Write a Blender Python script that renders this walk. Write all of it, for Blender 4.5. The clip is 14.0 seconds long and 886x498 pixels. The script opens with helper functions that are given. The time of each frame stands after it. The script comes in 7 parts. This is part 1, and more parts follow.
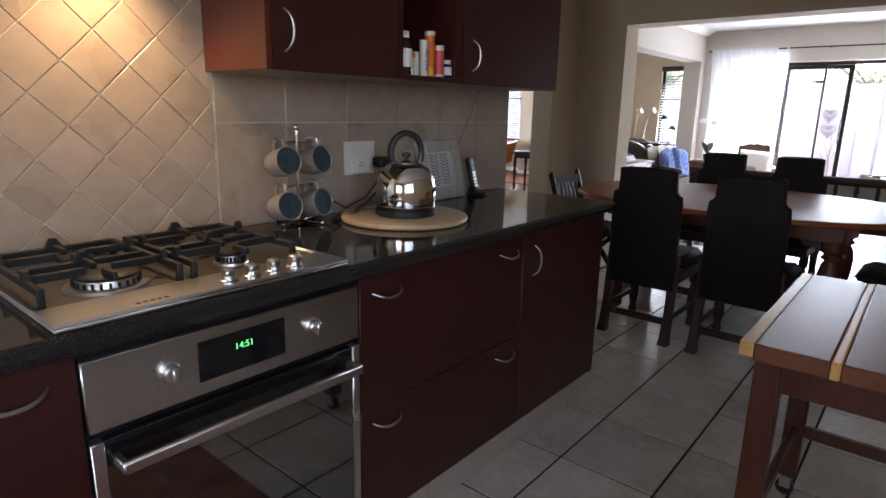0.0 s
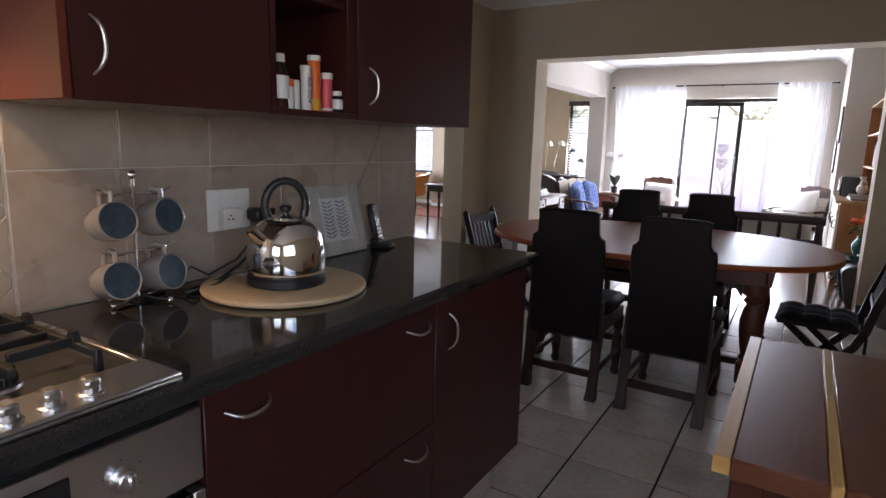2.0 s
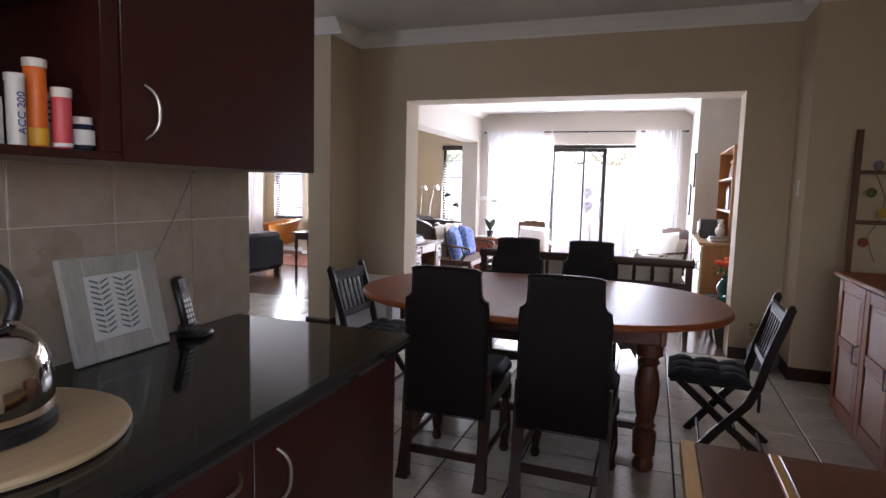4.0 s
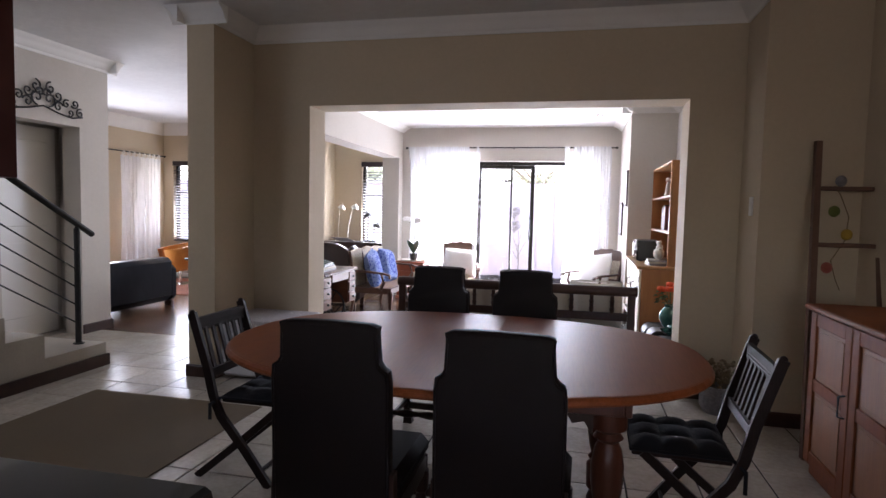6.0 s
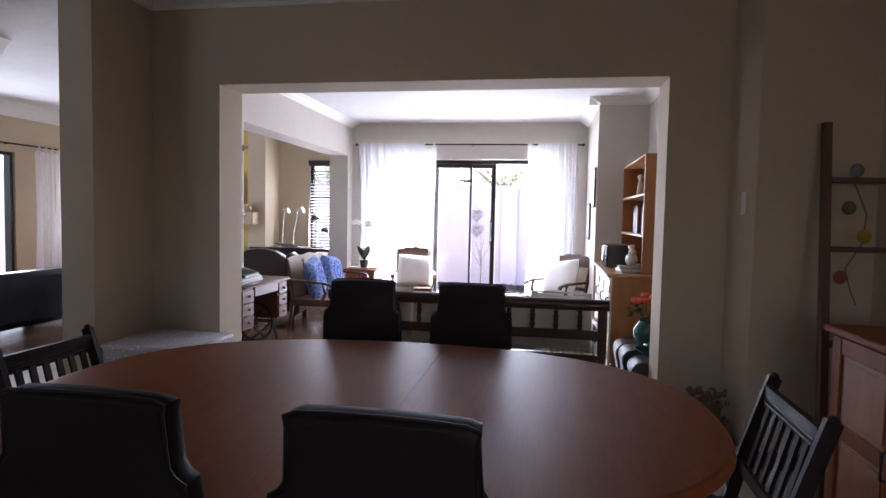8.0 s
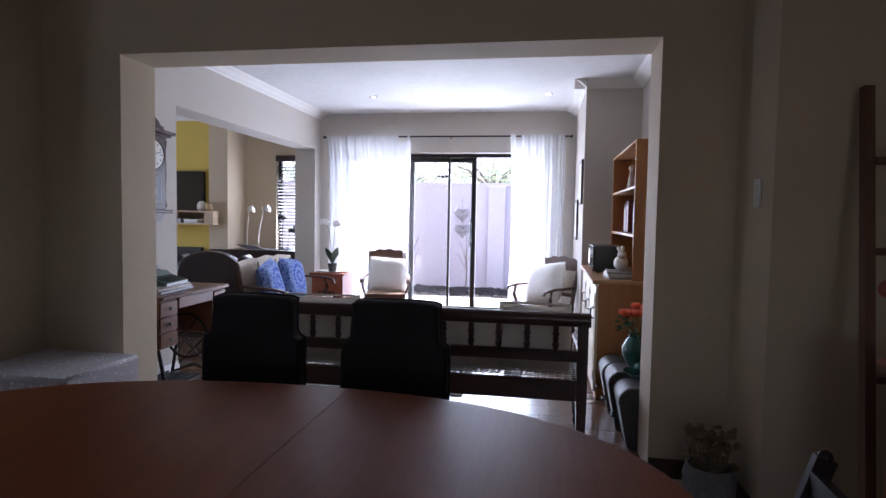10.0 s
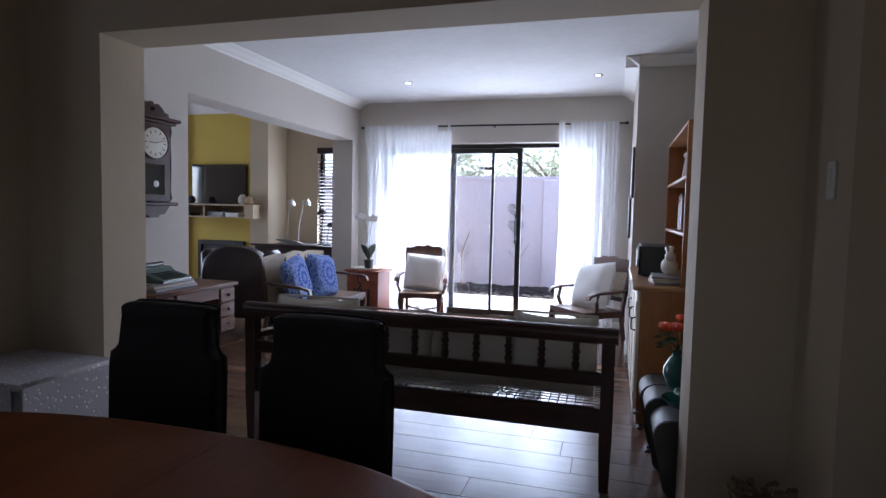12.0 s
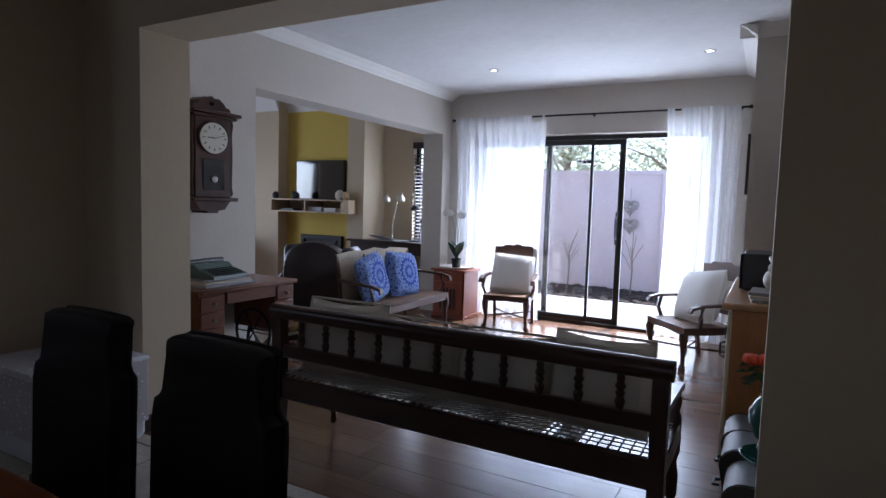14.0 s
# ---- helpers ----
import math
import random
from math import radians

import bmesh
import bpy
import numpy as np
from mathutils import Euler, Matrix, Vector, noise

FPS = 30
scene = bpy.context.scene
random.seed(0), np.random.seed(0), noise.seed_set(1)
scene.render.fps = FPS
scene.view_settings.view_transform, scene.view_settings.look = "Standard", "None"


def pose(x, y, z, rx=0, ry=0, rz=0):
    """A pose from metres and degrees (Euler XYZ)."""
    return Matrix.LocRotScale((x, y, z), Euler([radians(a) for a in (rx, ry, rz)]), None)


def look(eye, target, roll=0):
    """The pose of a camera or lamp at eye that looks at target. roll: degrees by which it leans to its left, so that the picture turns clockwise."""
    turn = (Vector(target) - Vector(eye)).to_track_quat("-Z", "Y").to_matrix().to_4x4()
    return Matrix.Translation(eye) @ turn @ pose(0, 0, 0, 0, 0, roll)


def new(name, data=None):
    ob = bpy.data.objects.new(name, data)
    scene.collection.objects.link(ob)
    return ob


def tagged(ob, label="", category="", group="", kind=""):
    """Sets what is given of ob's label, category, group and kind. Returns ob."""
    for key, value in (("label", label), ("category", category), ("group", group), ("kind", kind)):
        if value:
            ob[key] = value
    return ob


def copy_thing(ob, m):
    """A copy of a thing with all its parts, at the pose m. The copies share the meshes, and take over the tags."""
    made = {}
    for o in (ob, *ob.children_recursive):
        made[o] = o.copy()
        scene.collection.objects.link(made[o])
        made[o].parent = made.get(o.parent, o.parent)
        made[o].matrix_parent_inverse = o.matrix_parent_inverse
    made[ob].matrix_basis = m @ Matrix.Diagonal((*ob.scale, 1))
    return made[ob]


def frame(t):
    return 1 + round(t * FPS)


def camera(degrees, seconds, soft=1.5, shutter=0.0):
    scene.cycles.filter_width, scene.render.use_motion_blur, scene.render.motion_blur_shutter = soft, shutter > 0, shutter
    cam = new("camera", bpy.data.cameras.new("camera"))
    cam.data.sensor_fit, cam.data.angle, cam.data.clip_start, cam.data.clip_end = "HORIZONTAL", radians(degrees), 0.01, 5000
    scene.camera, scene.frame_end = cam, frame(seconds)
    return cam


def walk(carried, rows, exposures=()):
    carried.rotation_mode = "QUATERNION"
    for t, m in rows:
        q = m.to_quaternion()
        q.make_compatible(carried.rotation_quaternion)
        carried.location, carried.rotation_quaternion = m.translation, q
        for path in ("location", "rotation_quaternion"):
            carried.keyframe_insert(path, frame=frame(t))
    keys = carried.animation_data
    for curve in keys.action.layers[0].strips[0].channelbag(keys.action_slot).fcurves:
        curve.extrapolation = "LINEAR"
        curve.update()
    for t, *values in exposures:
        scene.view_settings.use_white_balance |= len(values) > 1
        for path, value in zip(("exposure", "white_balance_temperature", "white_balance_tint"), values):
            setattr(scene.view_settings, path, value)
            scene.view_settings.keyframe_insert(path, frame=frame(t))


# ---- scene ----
cam = camera(74.3, 14.0)
PATH = [
    (0, (0.635, 0.532, 1.23), (-0.586, 2.002, 0.777), 1.2),
    (0.5, (0.6, 0.598, 1.244), (-0.585, 2.1, 0.8), 1.3),
    (1, (0.566, 0.673, 1.261), (-0.577, 2.213, 0.838), 1.5),
    (1.5, (0.52, 0.761, 1.26), (-0.574, 2.345, 0.869), 1.5),
    (2, (0.446, 0.853, 1.262), (-0.561, 2.501, 0.911), 1.6),
    (2.5, (0.391, 0.913, 1.263), (-0.535, 2.617, 0.954), 1.6),
    (3, (0.358, 1.014, 1.27), (-0.479, 2.769, 1.001), 1.7),
    (3.5, (0.321, 1.154, 1.28), (-0.422, 2.956, 1.049), 1.6),
    (6, (0.164, 2.057, 1.285), (-0.268, 3.968, 1.156), 1.3),
    (6.5, (0.159, 2.218, 1.271), (-0.244, 4.135, 1.151), 1.3),
    (7, (0.154, 2.402, 1.265), (-0.223, 4.327, 1.149), 1.2),
    (7.5, (0.161, 2.571, 1.244), (-0.191, 4.499, 1.132), 1.2),
    (8, (0.204, 2.806, 1.252), (-0.126, 4.739, 1.143), 1.2),
    (10.5, (0.418, 3.629, 1.224), (0.093, 5.563, 1.118), 1.0),
    (11, (0.482, 3.747, 1.219), (0.118, 5.674, 1.108), 1.1),
    (11.5, (0.536, 3.875, 1.229), (0.114, 5.79, 1.113), 1.2),
    (12, (0.6, 4.018, 1.231), (0.049, 5.898, 1.105), 1.3),
    (12.5, (0.69, 4.117, 1.211), (-0.003, 5.95, 1.078), 1.3),
    (13, (0.781, 4.241, 1.232), (-0.026, 6.026, 1.089), 1.5),
    (13.5, (0.846, 4.362, 1.241), (-0.041, 6.109, 1.094), 1.6),
    (14, (0.885, 4.54, 1.254), (-0.066, 6.252, 1.102), 1.7),
]
EXPOSURES = [(0, 2.65, 6200, 16), (2.5, 2.7, 6250, 19), (3.5, 3.0, 6300, 20), (6.5, 2.65, 6250, 22), (8, 2.4, 6050, 23), (11, 1.7, 5600, 19), (14, 1.25, 5550, 16)]
walk(cam, [(t, look(eye, target, roll)) for t, eye, target, roll in PATH], EXPOSURES)

# ---- world, sun, lights, exposure ----
SUN_EL, SUN_AZ = radians(58), radians(12)
world = bpy.data.worlds.new("world")
scene.world = world
world.use_nodes = True
wn, wl = world.node_tree.nodes, world.node_tree.links
sky = wn.new("ShaderNodeTexSky")
sky.sky_type, sky.sun_disc = "NISHITA", False
sky.sun_elevation, sky.sun_rotation = SUN_EL, SUN_AZ
wl.new(sky.outputs[0], wn["Background"].inputs[0])
wn["Background"].inputs[1].default_value = 0.15
sund = bpy.data.lights.new("sun", "SUN")
sund.energy, sund.angle, sund.color = 5.0, radians(0.5), (1, 0.95, 0.88)
sun = new("sun", sund)
sun.matrix_world = look((math.sin(SUN_AZ) * math.cos(SUN_EL), math.cos(SUN_AZ) * math.cos(SUN_EL), math.sin(SUN_EL)), (0, 0, 0))


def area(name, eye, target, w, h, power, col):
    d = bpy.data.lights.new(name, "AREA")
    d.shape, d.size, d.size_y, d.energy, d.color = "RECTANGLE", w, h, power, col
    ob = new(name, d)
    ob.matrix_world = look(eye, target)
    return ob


DAY = (0.86, 0.93, 1.0)
area("daylight_patio", (-0.85, 10.98, 1.05), (-0.85, 8, 0.7), 2.3, 1.9, 42, DAY)
area("daylight_kitchen", (1.72, -0.2, 1.5), (0, 0.3, 1.1), 1.3, 1.0, 1.5, (1.0, 0.94, 0.90))
area("daylight_back", (0.6, -1.98, 1.5), (0.2, 1.5, 1.0), 1.3, 1.0, 2.0, (1.0, 0.93, 0.86))
area("daylight_lounge", (-7.02, 9.0, 1.05), (-4, 8.2, 0.8), 1.7, 1.9, 19, DAY)
area("daylight_blind_a", (-2.98, 11.22, 1.35), (-3.0, 8, 1.0), 0.6, 1.2, 9, DAY)
area("daylight_blind_b", (-6.55, 11.22, 1.35), (-6.4, 8, 1.0), 0.6, 1.2, 5, DAY)
# Added fill over the stairs; its bluish source is assumed, no opening is built.
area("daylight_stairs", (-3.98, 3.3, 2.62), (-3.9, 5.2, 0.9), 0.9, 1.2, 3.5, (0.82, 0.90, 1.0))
hood = bpy.data.lights.new("hood_bulb", "SPOT")
hood.energy, hood.color, hood.spot_size, hood.spot_blend, hood.shadow_soft_size = 2.9, (1.0, 0.66, 0.32), radians(125), 0.9, 0.03
hood_ob = new("hood_bulb", hood)
hood_ob.matrix_world = look((-0.77, 1.10, 1.60), (-0.84, 1.08, 0.9))


# ---- materials ----
def mat(name, col, rough=0.5, metal=0.0, var=0.12, scale=6.0, fine=60.0, bump=0.05, stretch=(1, 1, 1), col2=None, rnd=0.0, coat=0.0, bdist=0.01, rvar=0.1, space="Object"):
    """A surface with two scales of variation, relief, and a small change from piece to piece."""
    m = bpy.data.materials.new(name)
    m.use_nodes = True
    n, l = m.node_tree.nodes, m.node_tree.links
    b = n["Principled BSDF"]
    tc, mp = n.new("ShaderNodeTexCoord"), n.new("ShaderNodeMapping")
    mp.inputs["Scale"].default_value = stretch
    l.new(tc.outputs[space], mp.inputs[0])
    info = n.new("ShaderNodeObjectInfo")
    off = n.new("ShaderNodeVectorMath")
    off.operation = "SCALE"
    comb = n.new("ShaderNodeCombineXYZ")
    for i in range(3):
        l.new(info.outputs["Random"], comb.inputs[i])
    l.new(comb.outputs[0], off.inputs[0])
    off.inputs["Scale"].default_value = 37.0 if rnd else 0.0
    add = n.new("ShaderNodeVectorMath")
    l.new(mp.outputs[0], add.inputs[0])
    l.new(off.outputs[0], add.inputs[1])
    a, c = n.new("ShaderNodeTexNoise"), n.new("ShaderNodeTexNoise")
    for t, s, d in ((a, scale, 4.0), (c, fine, 3.0)):
        t.inputs["Scale"].default_value, t.inputs["Detail"].default_value = s, d
        l.new(add.outputs[0], t.inputs["Vector"])
    mixf = n.new("ShaderNodeMath")
    mixf.operation = "MULTIPLY_ADD"
    l.new(c.outputs[0], mixf.inputs[0])
    mixf.inputs[1].default_value = 0.4
    half = n.new("ShaderNodeMath")
    half.operation = "MULTIPLY"
    half.inputs[1].default_value = 0.6
    l.new(a.outputs[0], half.inputs[0])
    l.new(half.outputs[0], mixf.inputs[2])
    ramp = n.new("ShaderNodeMapRange")
    ramp.inputs[1].default_value, ramp.inputs[2].default_value = 0.3, 0.7
    l.new(mixf.outputs[0], ramp.inputs[0])
    mx = n.new("ShaderNodeMix")
    mx.data_type = "RGBA"
    lo = tuple(v * (1 - var) for v in col)
    hi = col2 or tuple(min(1, v * (1 + var)) for v in col)
    mx.inputs[6].default_value, mx.inputs[7].default_value = (*lo, 1), (*hi, 1)
    l.new(ramp.outputs[0], mx.inputs[0])
    out = mx.outputs[2]
    if rnd:
        hsv, mr = n.new("ShaderNodeHueSaturation"), n.new("ShaderNodeMapRange")
        mr.inputs[3].default_value, mr.inputs[4].default_value = 1 - rnd, 1 + rnd
        l.new(info.outputs["Random"], mr.inputs[0])
        l.new(mr.outputs[0], hsv.inputs["Value"])
        l.new(out, hsv.inputs["Color"])
        out = hsv.outputs[0]
    l.new(out, b.inputs["Base Color"])
    rr = n.new("ShaderNodeMapRange")
    rr.inputs[3].default_value, rr.inputs[4].default_value = max(0.02, rough * (1 - rvar)), min(1, rough * (1 + rvar))
    l.new(a.outputs[0], rr.inputs[0])
    l.new(rr.outputs[0], b.inputs["Roughness"])
    b.inputs["Metallic"].default_value, b.inputs["Coat Weight"].default_value = metal, coat
    b.inputs["Coat Roughness"].default_value = 0.15
    if bump:
        bp = n.new("ShaderNodeBump")
        bp.inputs["Strength"].default_value, bp.inputs["Distance"].default_value = bump, bdist
        l.new(c.outputs[0], bp.inputs["Height"])
        l.new(bp.outputs[0], b.inputs["Normal"])
    return m


def wood(name, col, col2, axis="x", rough=0.35, coat=0.0, rnd=0.0, grain=9.0):
    st = {"x": (0.12, 1.6, 1.6), "y": (1.6, 0.12, 1.6), "z": (1.6, 1.6, 0.12)}[axis]
    return mat(name, col, rough, var=0.1, scale=grain, fine=grain * 9, bump=0.12, stretch=st, col2=col2, rnd=rnd, coat=coat, bdist=0.002)


def glow(name, col, power):
    m = bpy.data.materials.new(name)
    m.use_nodes = True
    b = m.node_tree.nodes["Principled BSDF"]
    b.inputs["Base Color"].default_value = (*col, 1)
    b.inputs["Emission Color"].default_value = (*col, 1)
    b.inputs["Emission Strength"].default_value = power
    return m


def glassy(name, tint=(1, 1, 1), weight=0.06):
    m = bpy.data.materials.new(name)
    m.use_nodes = True
    n, l = m.node_tree.nodes, m.node_tree.links
    n.remove(n["Principled BSDF"])
    tr, gl, fr, mx = n.new("ShaderNodeBsdfTransparent"), n.new("ShaderNodeBsdfGlossy"), n.new("ShaderNodeLayerWeight"), n.new("ShaderNodeMixShader")
    tr.inputs[0].default_value = (*tint, 1)
    gl.inputs["Roughness"].default_value = 0.02
    fr.inputs[0].default_value = 0.2
    mr = n.new("ShaderNodeMapRange")
    mr.inputs[3].default_value, mr.inputs[4].default_value = 0.03, 0.5
    l.new(fr.outputs["Facing"], mr.inputs[0]), l.new(mr.outputs[0], mx.inputs[0]), l.new(tr.outputs[0], mx.inputs[1]), l.new(gl.outputs[0], mx.inputs[2])
    l.new(mx.outputs[0], n["Material Output"].inputs[0])
    return m


def sheer(name, col, clear=0.3):
    m = bpy.data.materials.new(name)
    m.use_nodes = True
    n, l = m.node_tree.nodes, m.node_tree.links
    n.remove(n["Principled BSDF"])
    tr, tl, df = n.new("ShaderNodeBsdfTransparent"), n.new("ShaderNodeBsdfTranslucent"), n.new("ShaderNodeBsdfDiffuse")
    m1, m2 = n.new("ShaderNodeMixShader"), n.new("ShaderNodeMixShader")
    tc, wv, mr = n.new("ShaderNodeTexCoord"), n.new("ShaderNodeTexNoise"), n.new("ShaderNodeMapRange")
    mp = n.new("ShaderNodeMapping")
    mp.inputs["Scale"].default_value = (60, 60, 3)
    wv.inputs["Scale"].default_value = 2.0
    l.new(tc.outputs["Object"], mp.inputs[0]), l.new(mp.outputs[0], wv.inputs["Vector"]), l.new(wv.outputs[0], mr.inputs[0])
    mr.inputs[3].default_value, mr.inputs[4].default_value = clear * 0.7, clear * 1.3
    for s in (tl, df):
        s.inputs[0].default_value = (*col, 1)
    m1.inputs[0].default_value = 0.45
    l.new(tl.outputs[0], m1.inputs[1]), l.new(df.outputs[0], m1.inputs[2])
    l.new(mr.outputs[0], m2.inputs[0]), l.new(m1.outputs[0], m2.inputs[1]), l.new(tr.outputs[0], m2.inputs[2])
    l.new(m2.outputs[0], n["Material Output"].inputs[0])
    return m


def voronoi_mat(name, col, col2, scale, rough, thresh=(0.02, 0.08), feature="DISTANCE_TO_EDGE", bump=0.3, coat=0.0):
    """Two colours in cells: crochet, prints, flecks."""
    m = bpy.data.materials.new(name)
    m.use_nodes = True
    n, l = m.node_tree.nodes, m.node_tree.links
    b = n["Principled BSDF"]
    tc, v, mr, mx = n.new("ShaderNodeTexCoord"), n.new("ShaderNodeTexVoronoi"), n.new("ShaderNodeMapRange"), n.new("ShaderNodeMix")
    v.feature = feature
    v.inputs["Scale"].default_value = scale
    mx.data_type = "RGBA"
    mr.inputs[1].default_value, mr.inputs[2].default_value = thresh
    mx.inputs[6].default_value, mx.inputs[7].default_value = (*col, 1), (*col2, 1)
    l.new(tc.outputs["Object"], v.inputs["Vector"]), l.new(v.outputs["Distance"], mr.inputs[0]), l.new(mr.outputs[0], mx.inputs[0])
    l.new(mx.outputs[2], b.inputs["Base Color"])
    b.inputs["Roughness"].default_value, b.inputs["Coat Weight"].default_value = rough, coat
    if bump:
        bp = n.new("ShaderNodeBump")
        bp.inputs["Strength"].default_value, bp.inputs["Distance"].default_value = bump, 0.003
        l.new(mr.outputs[0], bp.inputs["Height"]), l.new(bp.outputs[0], b.inputs["Normal"])
    return m


def rings_mat(name, ground, ink, scale):
    """A round printed pattern: scalloped rings round the middle of the cloth, small cells outside."""
    m = bpy.data.materials.new(name)
    m.use_nodes = True
    n, l = m.node_tree.nodes, m.node_tree.links
    b = n["Principled BSDF"]

    def calc(op, a, c=0.0):
        k = n.new("ShaderNodeMath")
        k.operation = op
        for i, v in enumerate((a, c)):
            if isinstance(v, (int, float)):
                k.inputs[i].default_value = v
            else:
                l.new(v, k.inputs[i])
        return k.outputs[0]
    tc, sp, v = n.new("ShaderNodeTexCoord"), n.new("ShaderNodeSeparateXYZ"), n.new("ShaderNodeTexVoronoi")
    v.inputs["Scale"].default_value = 38
    l.new(tc.outputs["Object"], sp.inputs[0]), l.new(tc.outputs["Object"], v.inputs["Vector"])
    x, z = sp.outputs[0], calc("SUBTRACT", sp.outputs[2], 0.22)
    r = calc("SQRT", calc("ADD", calc("MULTIPLY", x, x), calc("MULTIPLY", z, z)))
    a = calc("ARCTAN2", z, x)
    petal = calc("MULTIPLY", calc("SINE", calc("MULTIPLY", a, 18.0)), 1.3)
    ring = calc("SINE", calc("ADD", calc("MULTIPLY", r, scale), petal))
    cells = calc("SUBTRACT", calc("MULTIPLY", v.outputs["Distance"], 4.0), 1.2)
    outside = calc("GREATER_THAN", r, 0.165)
    f = calc("ADD", calc("MULTIPLY", ring, calc("SUBTRACT", 1.0, outside)), calc("MULTIPLY", cells, outside))
    mr, mx = n.new("ShaderNodeMapRange"), n.new("ShaderNodeMix")
    mx.data_type = "RGBA"
    mr.inputs[1].default_value, mr.inputs[2].default_value = 0.15, 0.45
    mx.inputs[6].default_value, mx.inputs[7].default_value = (*ground, 1), (*ink, 1)
    l.new(f, mr.inputs[0]), l.new(mr.outputs[0], mx.inputs[0]), l.new(mx.outputs[2], b.inputs["Base Color"])
    b.inputs["Roughness"].default_value = 0.9
    return m


WALL = mat("plaster_beige", (0.55, 0.455, 0.325), 0.85, var=0.05, scale=1.5, fine=35, bump=0.25, bdist=0.004)
WALL_L = mat("plaster_grey_beige", (0.54, 0.50, 0.445), 0.85, var=0.05, scale=1.5, fine=35, bump=0.25, bdist=0.004)
YELLOW = mat("plaster_mustard", (0.62, 0.46, 0.10), 0.85, var=0.06, scale=2, fine=40, bump=0.2, bdist=0.003)
CEIL = mat("ceiling_paint", (0.70, 0.70, 0.70), 0.9, var=0.06, scale=3, fine=14, bump=0.5, bdist=0.008)
CORNICE = mat("cornice_paint", (0.80, 0.79, 0.76), 0.7, var=0.03)
FTILE = mat("floor_tile", (0.50, 0.45, 0.38), 0.24, var=0.16, scale=5, fine=40, bump=0.05, rnd=0.08, bdist=0.002, col2=(0.61, 0.56, 0.485))
GROUT = mat("grout_dark", (0.012, 0.010, 0.010), 0.9)
WTILE = mat("wall_tile", (0.34, 0.265, 0.205), 0.28, var=0.14, scale=3.5, fine=22, bump=0.10, rnd=0.05, bdist=0.006, col2=(0.42, 0.34, 0.272))
WGROUT = mat("grout_light", (0.60, 0.56, 0.48), 0.9)
PLANK = wood("laminate", (0.13, 0.070, 0.042), (0.20, 0.115, 0.072), "x", 0.22, rnd=0.10, grain=5)
DARKGAP = mat("plank_gap", (0.03, 0.02, 0.015), 0.8)
SKIRT = wood("skirting_wood", (0.03, 0.012, 0.009), (0.06, 0.024, 0.016), "x", 0.4)
PLINTH = mat("plinth_tile", (0.46, 0.42, 0.34), 0.3, var=0.1)
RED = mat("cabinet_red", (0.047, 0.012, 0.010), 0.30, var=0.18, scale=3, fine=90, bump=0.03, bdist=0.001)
# Cabinet red with the warm light on the side panels put into the colour.
RED_LIT = mat("cabinet_side_lit", (0.11, 0.022, 0.010), 0.35, var=0.15, scale=4, fine=70, bump=0.03)
DARKIN = mat("cabinet_inside", (0.012, 0.007, 0.006), 0.6)
UNDER = mat("cabinet_under", (0.30, 0.26, 0.21), 0.6)
GRANITE = voronoi_mat("granite_black", (0.010, 0.010, 0.010), (0.017, 0.017, 0.017), 260, 0.06, (0.10, 0.5), "F1", 0.0)
STEEL = mat("steel_brushed", (0.60, 0.59, 0.57), 0.28, 1.0, var=0.05, scale=4, fine=160, bump=0.05, stretch=(1, 0.05, 1), bdist=0.0006)
WELL = mat("steel_dark", (0.20, 0.19, 0.18), 0.38, 1.0, var=0.1, bump=0.0)
CHROME = mat("chrome", (0.75, 0.74, 0.72), 0.07, 1.0, var=0.02, bump=0.0)
NICKEL = mat("nickel_satin", (0.50, 0.48, 0.45), 0.34, 1.0, var=0.03, bump=0.0)
BRASS = mat("brass", (0.55, 0.38, 0.16), 0.25, 1.0, var=0.1)
IRON = mat("cast_iron", (0.014, 0.014, 0.014), 0.55, 0.2, bump=0.15)
BLKGLASS = mat("black_glass", (0.008, 0.008, 0.009), 0.05, bump=0.0)
OVGLASS = mat("oven_glass", (0.012, 0.011, 0.010), 0.03, bump=0.0)
OVGLASS.node_tree.nodes["Principled BSDF"].inputs["IOR"].default_value = 2.6
PLASTIC = mat("black_plastic", (0.013, 0.013, 0.014), 0.35)
LED = glow("green_digits", (0.12, 0.8, 0.2), 0.3)
BOARD = wood("board_wood", (0.48, 0.33, 0.18), (0.60, 0.44, 0.26), "y", 0.5)
MUG_OUT = mat("mug_cream", (0.25, 0.22, 0.20), 0.2, var=0.08, scale=20)
MUG_IN = mat("mug_blue", (0.035, 0.055, 0.070), 0.25, var=0.4, scale=25)
WPLASTIC = mat("white_plastic", (0.72, 0.70, 0.66), 0.35, var=0.03)
FRAMEW = wood("frame_limed", (0.33, 0.31, 0.27), (0.46, 0.44, 0.39), "z", 0.6)
PAPER = mat("paper", (0.72, 0.73, 0.72), 0.7, var=0.03)
LEAFINK = mat("leaf_ink", (0.10, 0.17, 0.19), 0.7)
TABLE = wood("table_wood", (0.22, 0.058, 0.018), (0.31, 0.090, 0.030), "y", 0.38)
DKWOOD = wood("dark_wood", (0.022, 0.009, 0.006), (0.045, 0.018, 0.011), "z", 0.35)
CHAIRSKIN = mat("chair_leather", (0.010, 0.006, 0.006), 0.62, var=0.2, scale=8, fine=120, bump=0.15, bdist=0.001)
FOLDWOOD = wood("fold_wood", (0.016, 0.010, 0.010), (0.032, 0.020, 0.018), "z", 0.42)
CUSHDK = mat("cushion_dark", (0.012, 0.013, 0.018), 0.95, fine=200, bump=0.3)
ISL = wood("block_wood", (0.105, 0.034, 0.016), (0.165, 0.060, 0.028), "y", 0.3, coat=0.08)
